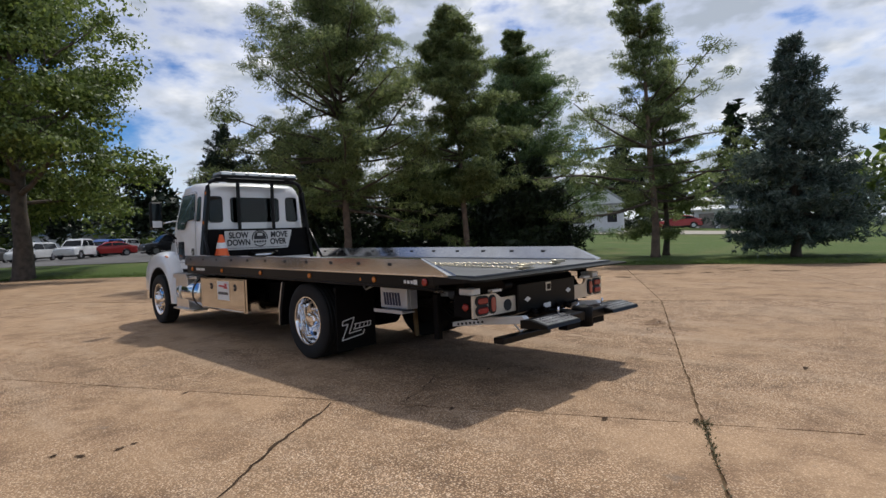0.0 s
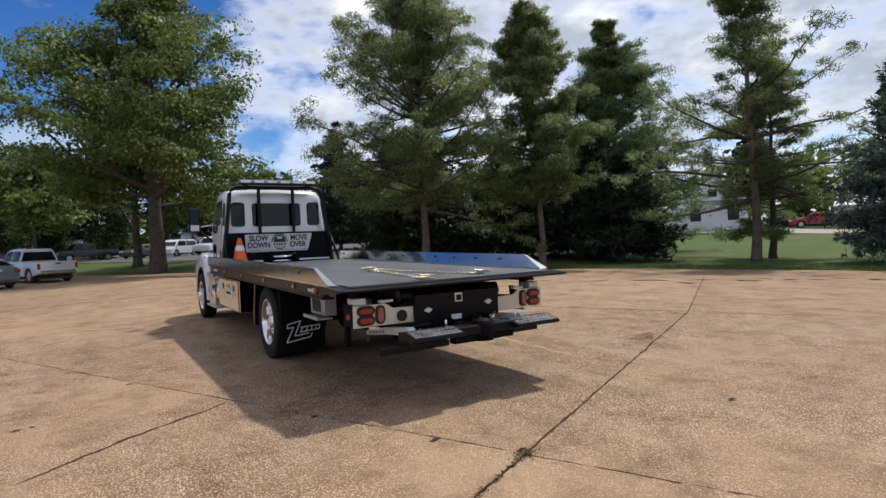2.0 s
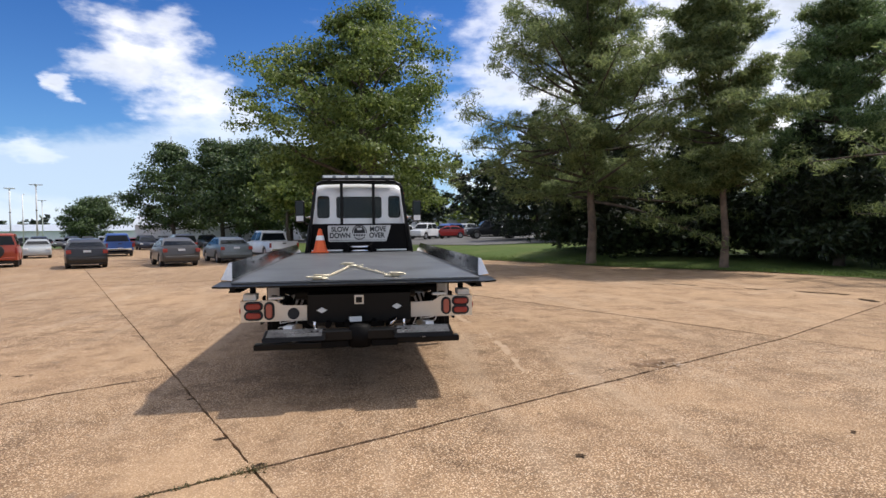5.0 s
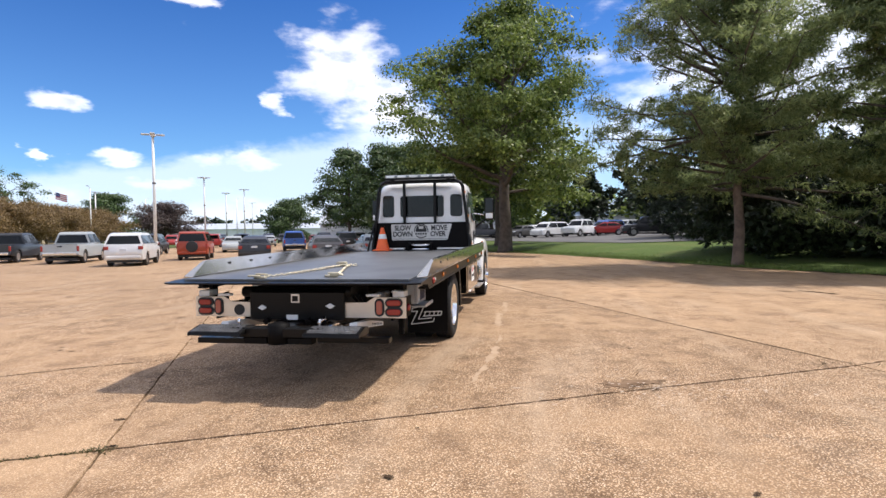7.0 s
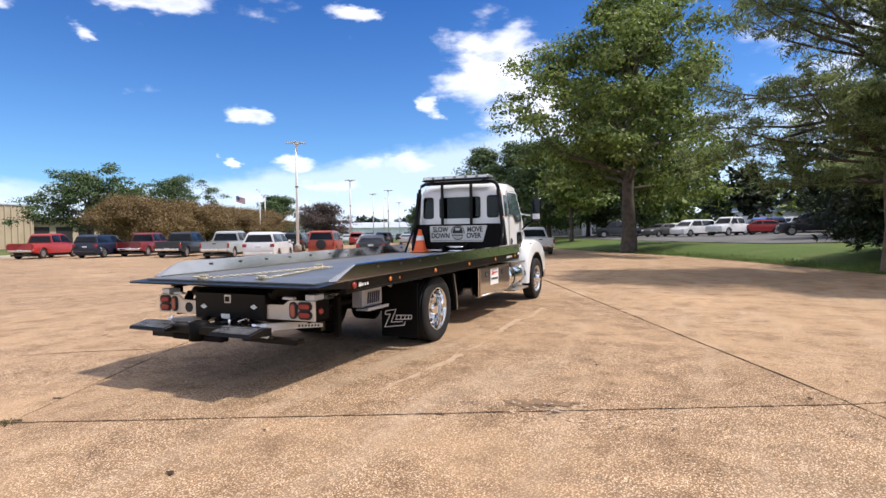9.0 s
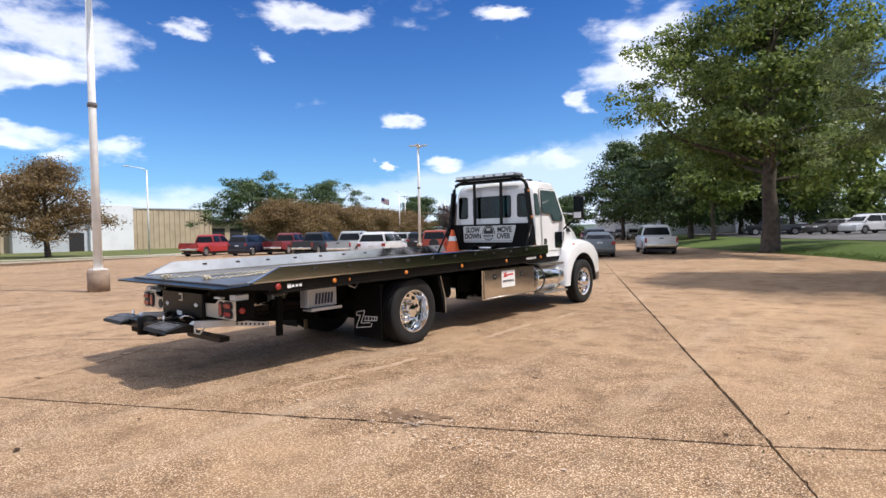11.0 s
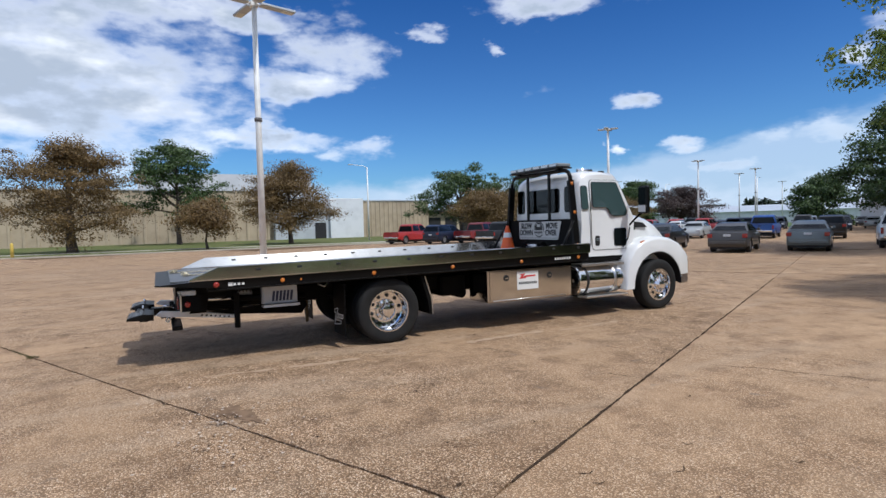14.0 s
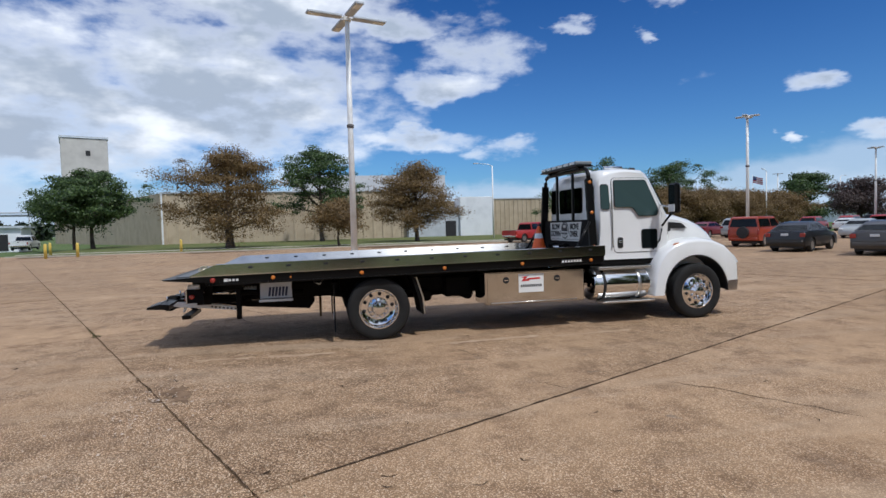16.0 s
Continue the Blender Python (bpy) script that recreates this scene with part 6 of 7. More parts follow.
# tool boxes, fuel tanks, steps
for side in (-1, 1):
    tool = part("tool_box", boxes((*sx(side, 0.62, 1.20), 1.66, 3.34, 0.43, 0.945), bev=0.012), STAINLESS, truck, "polished stainless tool box")
    part("door", boxes((*sx(side, 1.20, 1.214), 1.70, 3.28, 0.455, 0.925), bev=0.005), STAINLESS, tool, "polished door")
    part("hinge", tube(bmesh.new(), [(side * 1.214, 1.75, 0.457), (side * 1.214, 3.2, 0.457)], 0.008, 6), ALU, tool)
    for yy in (2.0, 2.86):
        latch = part("latch", prism(bmesh.new(), arc(yy, 0.81, 0.052, 0, 360, 14)[:-1], "x", side * 1.212, side * 1.219), INK, tool)
        part("latch_handle", boxes((*sx(side, 1.219, 1.232), yy - 0.03, yy + 0.03, 0.80, 0.82), bev=0.004), CHROME, tool)
    sticker = part("sticker", boxes((*sx(side, 1.213, 1.217), 2.21, 2.63, 0.605, 0.895), bev=0.001), DECAL, tool, "white sticker with a red mark and dark bars")
    a = 2.25
    part("drawn_mark", prism(bmesh.new(), [(a, 0.85), (a + 0.12, 0.865), (a + 0.06, 0.80), (a + 0.32, 0.81), (a + 0.32, 0.835), (a + 0.12, 0.83), (a + 0.14, 0.785), (a, 0.78), (a + 0.05, 0.835)], "x", side * 1.217, side * 1.219), DECAL_RED, tool)
    for k in range(10):
        part("drawn_mark", boxes((*sx(side, 1.217, 1.219), 2.245 + 0.036 * k, 2.27 + 0.036 * k, 0.69, 0.73)), INK, tool)
    for yy in (1.85, 3.05):
        part("bracket", boxes((*sx(side, 0.44, 0.62), yy - 0.05, yy + 0.05, 0.6, 0.8)), BLACK_DULL, truck)
    # round tank in bright sheet with bands
    tank = part("fuel_tank", lathe(bmesh.new(), [(0.20, 3.52), (0.255, 3.545), (0.265, 3.58), (0.265, 4.52), (0.255, 4.55), (0.20, 4.575)], (side * 0.93, 0, 0.645), "y", 36), CHROME, truck, "polished round fuel tank", smooth=40)
    for yy in (3.72, 4.36):
        part("tank_band", lathe(bmesh.new(), [(0.267, yy - 0.025), (0.274, yy - 0.023), (0.274, yy + 0.023), (0.267, yy + 0.025)], (side * 0.93, 0, 0.645), "y", 36), INK if yy < 4 else ALU, tank)
    part("tank_step", boxes((*sx(side, 0.85, 1.16), 3.62, 4.60, 0.915, 0.94), (*sx(side, 1.13, 1.16), 3.62, 4.60, 0.89, 0.915), bev=0.004), ALU, truck, "ribbed aluminium step")
    part("lower_step", boxes((*sx(side, 0.98, 1.22), 3.66, 4.62, 0.345, 0.375), (*sx(side, 0.95, 1.0), 3.72, 3.76, 0.345, 0.62), (*sx(side, 0.95, 1.0), 4.34, 4.38, 0.345, 0.62), bev=0.004), ALU, truck)
    for yy in (3.72, 4.36):
        part("tank_bracket", boxes((*sx(side, 0.44, 0.72), yy - 0.03, yy + 0.03, 0.55, 0.8)), BLACK_DULL, truck)

# cab
side_prof = [(3.71, 1.05), (3.70, 1.60), (3.71, 2.36), (3.74, 2.49), (3.84, 2.57), (4.25, 2.60), (4.58, 2.58), (4.70, 2.52), (4.78, 2.38), (5.06, 1.80), (5.10, 1.66), (5.06, 1.05)]


def cab_x(z):
    """Half width of the cab at a height: upright below the belt, leaning in above it."""
    return 1.0 - 0.075 * smooth(1.7, 2.6, z)


bm = bmesh.new()
cols = []
for s in (-1.0, -0.94, -0.80, 0.0, 0.80, 0.94, 1.0):
    drop = {1.0: 0.055, 0.94: 0.018, 0.80: 0.0, 0.0: -0.012}[abs(s)]
    col = []
    for y, z in side_prof:
        yy = y
        if y < 3.9 and z > 1.06:
            yy = y + drop * 1.1
        if y > 4.65:
            yy = y - drop * 1.5
        zz = z - (drop * 1.3 if z > 2.45 else 0)
        col.append(bm.verts.new((s * cab_x(z), yy, zz)))
    cols.append(col)
n = len(side_prof)
for a, b in zip(cols, cols[1:]):
    for i in range(n):
        bm.faces.new((a[i], a[(i + 1) % n], b[(i + 1) % n], b[i]))
bm.faces.new(cols[0])
bm.faces.new(cols[-1][::-1])
cab = part("cab", bm, WHITE, truck, "white steel cab", smooth=40)


def rounded(pts, r=0.05, n=4):
    """A polygon with its corners rounded."""
    out = []
    m = len(pts)
    for i in range(m):
        p, a, b = Vector(pts[i]), Vector(pts[i - 1]), Vector(pts[(i + 1) % m])
        k = min(r, (a - p).length * 0.45, (b - p).length * 0.45)
        s, e = p + (a - p).normalized() * k, p + (b - p).normalized() * k
        out += [tuple((1 - t) ** 2 * s + 2 * t * (1 - t) * p + t * t * e) for t in (j / n for j in range(n + 1))]
    return out


def side_panel(name, pts, lift, thick, mat, parent, side, r=0.05, label="", grow=0.0):
    """A flat panel that follows the cab's side."""
    out = rounded(pts, r)
    if grow:
        c = Vector((sum(p[0] for p in out) / len(out), sum(p[1] for p in out) / len(out)))
        out = [tuple(Vector(p) + (Vector(p) - c).normalized() * grow) for p in out]
    bm = bmesh.new()
    lo = [bm.verts.new((side * (cab_x(z) + lift - thick), y, z)) for y, z in out]
    hi = [bm.verts.new((side * (cab_x(z) + lift), y, z)) for y, z in out]
    m = len(out)
    bm.faces.new(hi)
    bm.faces.new(lo[::-1])
    for i in range(m):
        bm.faces.new((lo[i], lo[(i + 1) % m], hi[(i + 1) % m], hi[i]))
    return part(name, bm, mat, parent, label)


SEAL = material("black rubber seal", (0.015, 0.015, 0.016), 0.6)
for side in (-1, 1):
    side_panel("door_gap", [(4.00, 1.17), (3.99, 2.42), (4.66, 2.42), (4.90, 1.86), (4.86, 1.17)], 0.003, 0.02, SEAL, cab, side, 0.07, grow=0.008)
    door = side_panel("door", [(4.00, 1.17), (3.99, 2.42), (4.66, 2.42), (4.90, 1.86), (4.86, 1.17)], 0.012, 0.03, WHITE, cab, side, 0.07, "white cab door")
    win = [(4.03, 1.93), (4.03, 2.38), (4.62, 2.38), (4.83, 1.88), (4.80, 1.78), (4.46, 1.78), (4.36, 1.93)]
    side_panel("window_seal", win, 0.015, 0.01, SEAL, cab, side, 0.04, grow=0.014)
    side_panel("window", win, 0.019, 0.006, SIDE_GLASS, cab, side, 0.04, "door glass with painted teal reflection")
    low = [(4.52, 1.23), (4.52, 1.54), (4.80, 1.54), (4.80, 1.23)]
    side_panel("window_seal", low, 0.015, 0.01, SEAL, cab, side, 0.04, grow=0.012)
    side_panel("window", low, 0.019, 0.006, GLASS, cab, side, 0.04)
    quarter = [(3.775, 1.90), (3.785, 2.31), (3.93, 2.31), (3.93, 1.90)]
    side_panel("window_seal", quarter, 0.004, 0.01, SEAL, cab, side, 0.05, grow=0.012)
    side_panel("window", quarter, 0.008, 0.006, SIDE_GLASS, cab, side, 0.05)
    side_panel("handle_cup", [(4.06, 1.24), (4.06, 1.42), (4.16, 1.42), (4.16, 1.24)], 0.018, 0.008, SEAL, cab, side, 0.03)
    part("door_handle", boxes((*sx(side, 1.018, 1.034), 4.075, 4.145, 1.33, 1.37), bev=0.006), CHROME, cab)
    side_panel("grab_bar", [(3.955, 1.25), (3.955, 2.05), (3.975, 2.05), (3.975, 1.25)], 0.03, 0.02, ALU, cab, side, 0.01)
    # mirror: dark upper and pale lower pane colours stand in for its reflections
    mirror = part("mirror", boxes((*sx(side, 1.24, 1.45), 4.86, 4.97, 1.80, 2.30), bev=0.03, ), BLACK, truck, "black door mirror")
    part("mirror_glass", boxes((*sx(side, 1.265, 1.425), 4.852, 4.86, 1.98, 2.27)), GLASS, mirror)
    part("mirror_glass", boxes((*sx(side, 1.265, 1.425), 4.852, 4.86, 1.83, 1.95)), CLEAR, mirror)
    part("mirror_arm", tube(bmesh.new(), [(side * 0.99, 4.92, 1.60), (side * 1.10, 4.93, 1.70), (side * 1.30, 4.93, 1.84)], 0.018, 8), BLACK_DULL, mirror)
    part("mirror_arm", tube(bmesh.new(), [(side * 0.99, 4.86, 1.95), (side * 1.30, 4.93, 1.90)], 0.014, 8), CHROME, mirror)
    part("cab_sill", boxes((*sx(side, 0.6, 0.985), 3.76, 5.0, 0.96, 1.06), bev=0.01), BLACK_DULL, truck)


def rear_panel(name, pts, lift, mat, parent, r=0.06, grow=0.0, label=""):
    out = rounded(pts, r)
    if grow:
        c = Vector((sum(p[0] for p in out) / len(out), sum(p[1] for p in out) / len(out)))
        out = [tuple(Vector(p) + (Vector(p) - c).normalized() * grow) for p in out]
    def y_at(x):
        k = abs(x)
        return 3.70 - 0.012 * (1 - min(1, k / 0.75)) + 0.06 * max(0.0, (k - 0.78) / 0.2) ** 2
    bm = bmesh.new()
    a = [bm.verts.new((x, y_at(x) - lift, z)) for x, z in out]
    b = [bm.verts.new((x, y_at(x) - lift + 0.012, z)) for x, z in out]
    m = len(out)
    bm.faces.new(a)
    bm.faces.new(b[::-1])
    for i in range(m):
        bm.faces.new((a[i], a[(i + 1) % m], b[(i + 1) % m], b[i]))
    return part(name, bm, mat, parent, label)


def carve(ob, cutter):
    """Takes a closed bmesh out of an object's mesh."""
    tool = new("cutter", bpy.data.meshes.new("cutter"))
    cutter.to_mesh(tool.data)
    mod = ob.modifiers.new("carve", "BOOLEAN")
    mod.operation, mod.solver, mod.object = "DIFFERENCE", "EXACT", tool
    graph = bpy.context.evaluated_depsgraph_get()
    ob.data = bpy.data.meshes.new_from_object(ob.evaluated_get(graph))
    ob.modifiers.clear()
    bpy.data.objects.remove(tool)


def closed(bm):
    bmesh.ops.recalc_face_normals(bm, faces=bm.faces)
    return bm


def see_through(name, tint):
    """Clear tinted glazing: light passes, the surface shines at a slant."""
    m = material(name, tint, 0.03)
    n, l, b = nodes_of(m)
    clear, shine, blend, fres = n.new("ShaderNodeBsdfTransparent"), n.new("ShaderNodeBsdfGlossy"), n.new("ShaderNodeMixShader"), n.new("ShaderNodeFresnel")
    clear.inputs[0].default_value = (*tint, 1)
    shine.inputs["Roughness"].default_value = 0.03
    fres.inputs[0].default_value = 1.45
    l.new(fres.outputs[0], blend.inputs[0])
    l.new(clear.outputs[0], blend.inputs[1])
    l.new(shine.outputs[0], blend.inputs[2])
    l.new(blend.outputs[0], n["Material Output"].inputs[0])
    return m


CAB_GLASS = see_through("tinted cab glass", (0.13, 0.21, 0.215))
TRIM = worn("dark cab trim", (0.03, 0.03, 0.032), (0.018, 0.018, 0.02), 0.8, scale=5, fine=40)
carve(cab, closed(prism(bmesh.new(), [(3.79, 1.15), (3.79, 2.42), (3.9, 2.50), (4.55, 2.50), (4.70, 2.36), (4.97, 1.80), (4.97, 1.15)], "x", -0.86, 0.86)))
carve(cab, closed(prism(bmesh.new(), [(-0.80, 1.87), (0.80, 1.87), (0.76, 2.33), (-0.76, 2.33)], "y", 4.60, 5.30)))
for xx in (-0.43, 0.43):
    seat = part("seat", boxes((xx - 0.25, xx + 0.25, 3.98, 4.45, 1.2, 1.42), (xx - 0.24, xx + 0.24, 3.90, 4.02, 1.42, 1.98), bev=0.03), TRIM, cab, "dark cloth cab seat")
    part("headrest", boxes((xx - 0.13, xx + 0.13, 3.92, 4.0, 1.98, 2.12), bev=0.03), TRIM, seat)
part("dashboard", prism(bmesh.new(), [(4.66, 1.2), (4.70, 1.72), (4.96, 1.78), (4.96, 1.2)], "x", -0.85, 0.85, bev=0.02), TRIM, cab)
part("steering_wheel", tube(bmesh.new(), [(-0.43 + 0.2 * math.cos(k * math.pi / 10), 4.56 + 0.07 * math.sin(k * math.pi / 10), 1.70 + 0.19 * math.sin(k * math.pi / 10)) for k in range(21)], 0.014, 6), TRIM, cab)
for pts in ([(-0.46, 1.86), (-0.46, 2.30), (0.46, 2.30), (0.46, 1.86)], [(-0.86, 1.87), (-0.85, 2.31), (-0.62, 2.31), (-0.62, 1.87)], [(0.62, 1.87), (0.62, 2.31), (0.85, 2.31), (0.86, 1.87)]):
    ring = rear_panel("window_seal", pts, 0.006, SEAL, cab, grow=0.014)
    inset = [(x + (0.012 if x < sum(p[0] for p in pts) / 4 else -0.012), z + (0.012 if z < 2 else -0.012)) for x, z in pts]
    for ob in (cab, ring):
        carve(ob, closed(prism(bmesh.new(), rounded(inset, 0.05), "y", 3.5, 3.86)))
    rear_panel("window", pts, 0.012, CAB_GLASS, cab, label="tinted rear cab glass")
bm = bmesh.new()
ws = [(-0.84, 4.82, 2.36), (0.84, 4.82, 2.36), (0.90, 5.075, 1.83), (-0.90, 5.075, 1.83)]
f = bm.faces.new([bm.verts.new(v) for v in ws])
bmesh.ops.solidify(bm, geom=[f], thickness=0.01)
part("windscreen", bm, CAB_GLASS, cab, "tinted windscreen")
for x in (-0.62, -0.2, 0.0, 0.2, 0.62):
    part("roof_lamp", boxes((x - 0.05, x + 0.05, 4.52, 4.62, 2.58, 2.625), bev=0.015), SEAL, cab)
part("horn", tube(bmesh.new(), [(0.5, 4.1, 2.64), (0.5, 4.45, 2.64)], 0.03, 8), CHROME, cab)
part("beacon", lathe(bmesh.new(), [(0.07, 2.59), (0.07, 2.63), (0.05, 2.68), (0.02, 2.69)], (-0.35, 4.25, 0), "z", 14), CLEAR, cab)

# bonnet, wings, bumper
bm = bmesh.new()
stations = [(5.05, 1.85, 0.90), (5.30, 1.81, 0.89), (5.60, 1.73, 0.86), (5.85, 1.62, 0.82), (6.05, 1.49, 0.77), (6.22, 1.33, 0.71), (6.36, 1.14, 0.65), (6.42, 0.85, 0.58)]
rows = []
for y, top, w in stations:
    shape = [(-w, 0.82), (-w * 0.99, min(top - 0.10, 1.30)), (-w * 0.96, top - 0.12), (-w * 0.84, top - 0.035), (-w * 0.5, top - 0.005), (0, top + 0.01), (w * 0.5, top - 0.005), (w * 0.84, top - 0.035), (w * 0.96, top - 0.12), (w * 0.99, min(top - 0.10, 1.30)), (w, 0.82)]
    rows.append([bm.verts.new((x, y, max(z, 0.80))) for x, z in shape])
for a, b in zip(rows, rows[1:]):
    for i in range(len(a) - 1):
        bm.faces.new((a[i], a[i + 1], b[i + 1], b[i]))
bm.faces.new(rows[0])
bm.faces.new(rows[-1])
bonnet = part("bonnet", bm, WHITE, truck, "white sloping bonnet", smooth=45)
wing_prof = [(4.64, 0.42), (4.62, 0.72), (4.70, 0.98), (4.82, 1.17), (5.02, 1.30), (5.25, 1.365), (5.50, 1.385), (5.80, 1.345), (6.05, 1.24), (6.22, 1.08), (6.30, 0.90), (6.31, 0.62), (6.13, 0.60)] + arc(5.45, 0.47, 0.62, 8, 176, 18) + [(4.82, 0.42)]
for side in (-1, 1):
    bm = bmesh.new()
    rings = []
    for x, shrink in ((0.60, 0.0), (1.02, 0.0), (1.12, 0.018), (1.175, 0.05), (1.19, 0.085)):
        ring = []
        for y, z in wing_prof:
            onarch = math.hypot(y - 5.45, z - 0.47) < 0.64
            c = Vector((5.45, 0.75))
            d = Vector((y, z)) - c
            k = 0 if onarch or z < 0.5 else shrink
            q = c + d * (1 - k / max(0.3, d.length))
            ring.append(bm.verts.new((side * x, q.x, q.y)))
        rings.append(ring)
    m = len(wing_prof)
    for a, b in zip(rings, rings[1:]):
        for i in range(m):
            bm.faces.new((a[i], a[(i + 1) % m], b[(i + 1) % m], b[i]))
    bm.faces.new(rings[0])
    bm.faces.new(rings[-1][::-1])
    wing = part("wing", bm, WHITE, truck, "white front wing with a wheel arch", smooth=50)
    bm = bmesh.new()
    prism(bm, arc(5.45, 0.47, 0.615, 0, 180, 18) + arc(5.45, 0.47, 0.60, 180, 0, 18), "x", *sx(side, 0.62, 1.185))
    part("arch_liner", bm, INK, wing)
    part("side_vent", prism(bmesh.new(), [(5.16, 1.545), (5.16, 1.655), (5.36, 1.635), (5.47, 1.545)], "x", *sx(side, 0.84, 0.893)), INK, bonnet)
    part("vent_cap", prism(bmesh.new(), rounded([(5.08, 1.50), (5.08, 1.66), (5.14, 1.66), (5.14, 1.50)], 0.02), "x", *sx(side, 0.84, 0.905)), SEAL, bonnet)
    part("headlamp", prism(bmesh.new(), rounded([(6.18, 0.92), (6.12, 1.10), (6.22, 1.06), (6.31, 0.92)], 0.03), "x", *sx(side, 0.72, 1.14)), CLEAR, wing)
    part("wing_marker", prism(bmesh.new(), rounded([(5.02, 1.262), (5.03, 1.282), (5.11, 1.306), (5.13, 1.298)], 0.01), "x", *sx(side, 1.13, 1.165)), AMBER, wing)
    part("wing_strut", tube(bmesh.new(), [(side * 1.0, 4.72, 1.20), (side * 1.0, 4.86, 1.36), (side * 1.0, 4.90, 1.55)], 0.02, 6), SEAL, truck)
part("grille", boxes((-0.46, 0.46, 6.43, 6.46, 0.86, 1.22), bev=0.02), CHROME, bonnet)
out = [(-1.19, 6.06), (-1.17, 6.26), (-1.02, 6.40), (-0.5, 6.50), (0.5, 6.50), (1.02, 6.40), (1.17, 6.26), (1.19, 6.06), (1.10, 6.06), (1.08, 6.22), (0.95, 6.32), (-0.95, 6.32), (-1.08, 6.22), (-1.10, 6.06)]
part("bumper", prism(bmesh.new(), out, "z", 0.44, 0.80, bev=0.015, seg=2), CHROME, truck, "chrome front bumper")

# headboard with its sign and light bar
HB = 3.60
hoop = part("headboard", prism(bmesh.new(), [(-1.045, 1.12), (1.045, 1.12), (0.975, 1.735), (-0.975, 1.735)], "y", HB - 0.012, HB + 0.012), BLACK_DULL, truck, "black headboard panel behind the cab")
for side in (-1, 1):
    bm = bmesh.new()
    prism(bm, [(side * 1.09, 1.13), (side * 1.03, 1.13), (side * 0.875, 2.40), (side * 0.93, 2.42)] if side > 0 else [(-1.03, 1.13), (-1.09, 1.13), (-0.93, 2.42), (-0.875, 2.40)], "y", HB - 0.07, HB + 0.06, bev=0.006)
    part("post", bm, BLACK, hoop)
top = [(-0.905, HB, 2.38), (-0.895, HB, 2.48), (-0.85, HB, 2.56), (-0.76, HB, 2.60), (0.76, HB, 2.60), (0.85, HB, 2.56), (0.895, HB, 2.48), (0.905, HB, 2.38)]
part("hoop_bar", tube(bmesh.new(), top, 0.036, 10), BLACK, hoop)
for x in (-0.36, 0.30):
    part("upright", boxes((x - 0.03, x + 0.03, HB - 0.02, HB + 0.02, 1.70, 2.58), bev=0.008), BLACK, hoop)
for side in (-1, 1):
    part("brace", tube(bmesh.new(), [(side * 1.02, HB - 0.05, 1.70), (side * 1.07, 3.22, 1.15)], 0.022, 8), BLACK, hoop)
    for z, x in ((2.36, 0.945), (1.85, 1.01), (1.28, 1.08)):
        part("marker_light", lathe(bmesh.new(), [(0.03, 0.0), (0.03, side * 0.012), (0.015, side * 0.02)], (side * (x - 0.012), HB, z), "x", 12), AMBER, hoop)
sign = part("sign_plate", prism(bmesh.new(), rounded([(-0.64, 1.36), (-0.655, 1.70), (0.66, 1.70), (0.56, 1.36)], 0.03), "y", HB - 0.022, HB - 0.013), SIGN, hoop, "silver warning sign reading slow down move over")


def lettering(text, x, z, size, y, mat, parent, wide=1.0):
    cu = bpy.data.curves.new("lettering", "FONT")
    cu.body, cu.size, cu.align_x, cu.align_y, cu.extrude, cu.offset = text, size, "CENTER", "CENTER", 0.002, 0.0042
    tmp = bpy.data.objects.new("lettering", cu)
    me = bpy.data.meshes.new_from_object(tmp)
    bpy.data.objects.remove(tmp)
    me.materials.append(mat)
    ob = new("lettering", me)
    ob.parent = parent
    ob.matrix_basis = pose(x, y, z, 90, 0, 0) @ Matrix.Diagonal((wide, 1, 1, 1))
    return ob


for text, x, z in (("SLOW", -0.40, 1.615), ("DOWN", -0.40, 1.485), ("MOVE", 0.385, 1.615), ("OVER", 0.36, 1.485)):
    lettering(text, x, z, 0.148, HB - 0.026, INK, sign, 0.86)
part("emblem", prism(bmesh.new(), arc(0.0, 1.555, 0.155, 0, 360, 32)[:-1], "y", HB - 0.0265, HB - 0.021), INK, sign)
part("emblem_ring", prism(bmesh.new(), arc(0.0, 1.555, 0.135, 0, 360, 32)[:-1], "y", HB - 0.0285, HB - 0.0266), SIGN, sign)
part("emblem_disc", prism(bmesh.new(), arc(0.0, 1.565, 0.118, 0, 360, 32)[:-1], "y", HB - 0.0305, HB - 0.0286), INK, sign)
part("emblem_bar", boxes((-0.15, 0.15, HB - 0.034, HB - 0.0306, 1.455, 1.535)), SIGN, sign)
for k in range(5):
    part("emblem_mark", boxes((-0.125 + 0.052 * k, -0.09 + 0.052 * k, HB - 0.037, HB - 0.0341, 1.475, 1.515)), INK, sign)
part("emblem_mark", boxes((-0.05, 0.05, HB - 0.034, HB - 0.0306, 1.60, 1.65)), SIGN, sign)
part("sign_rule", boxes((-0.61, 0.55, HB - 0.0255, HB - 0.022, 1.385, 1.392)), INK, sign)
bar = part("light_bar", boxes((-0.74, 0.74, HB - 0.16, HB + 0.16, 2.665, 2.735), bev=0.02), SMOKED, hoop, "flat smoked warning light bar")
part("bar_base", boxes((-0.75, 0.75, HB - 0.17, HB + 0.17, 2.64, 2.666), bev=0.006), BLACK, bar)
for x in (-0.60, 0.60):
    part("bar_foot", boxes((x - 0.04, x + 0.04, HB - 0.05, HB + 0.05, 2.59, 2.642)), BLACK, bar)
for k in range(6):
    x = -0.62 + 0.248 * k
    part("bar_module", boxes((x - 0.09, x + 0.09, HB - 0.164, HB - 0.158, 2.68, 2.722)), ALU, bar)

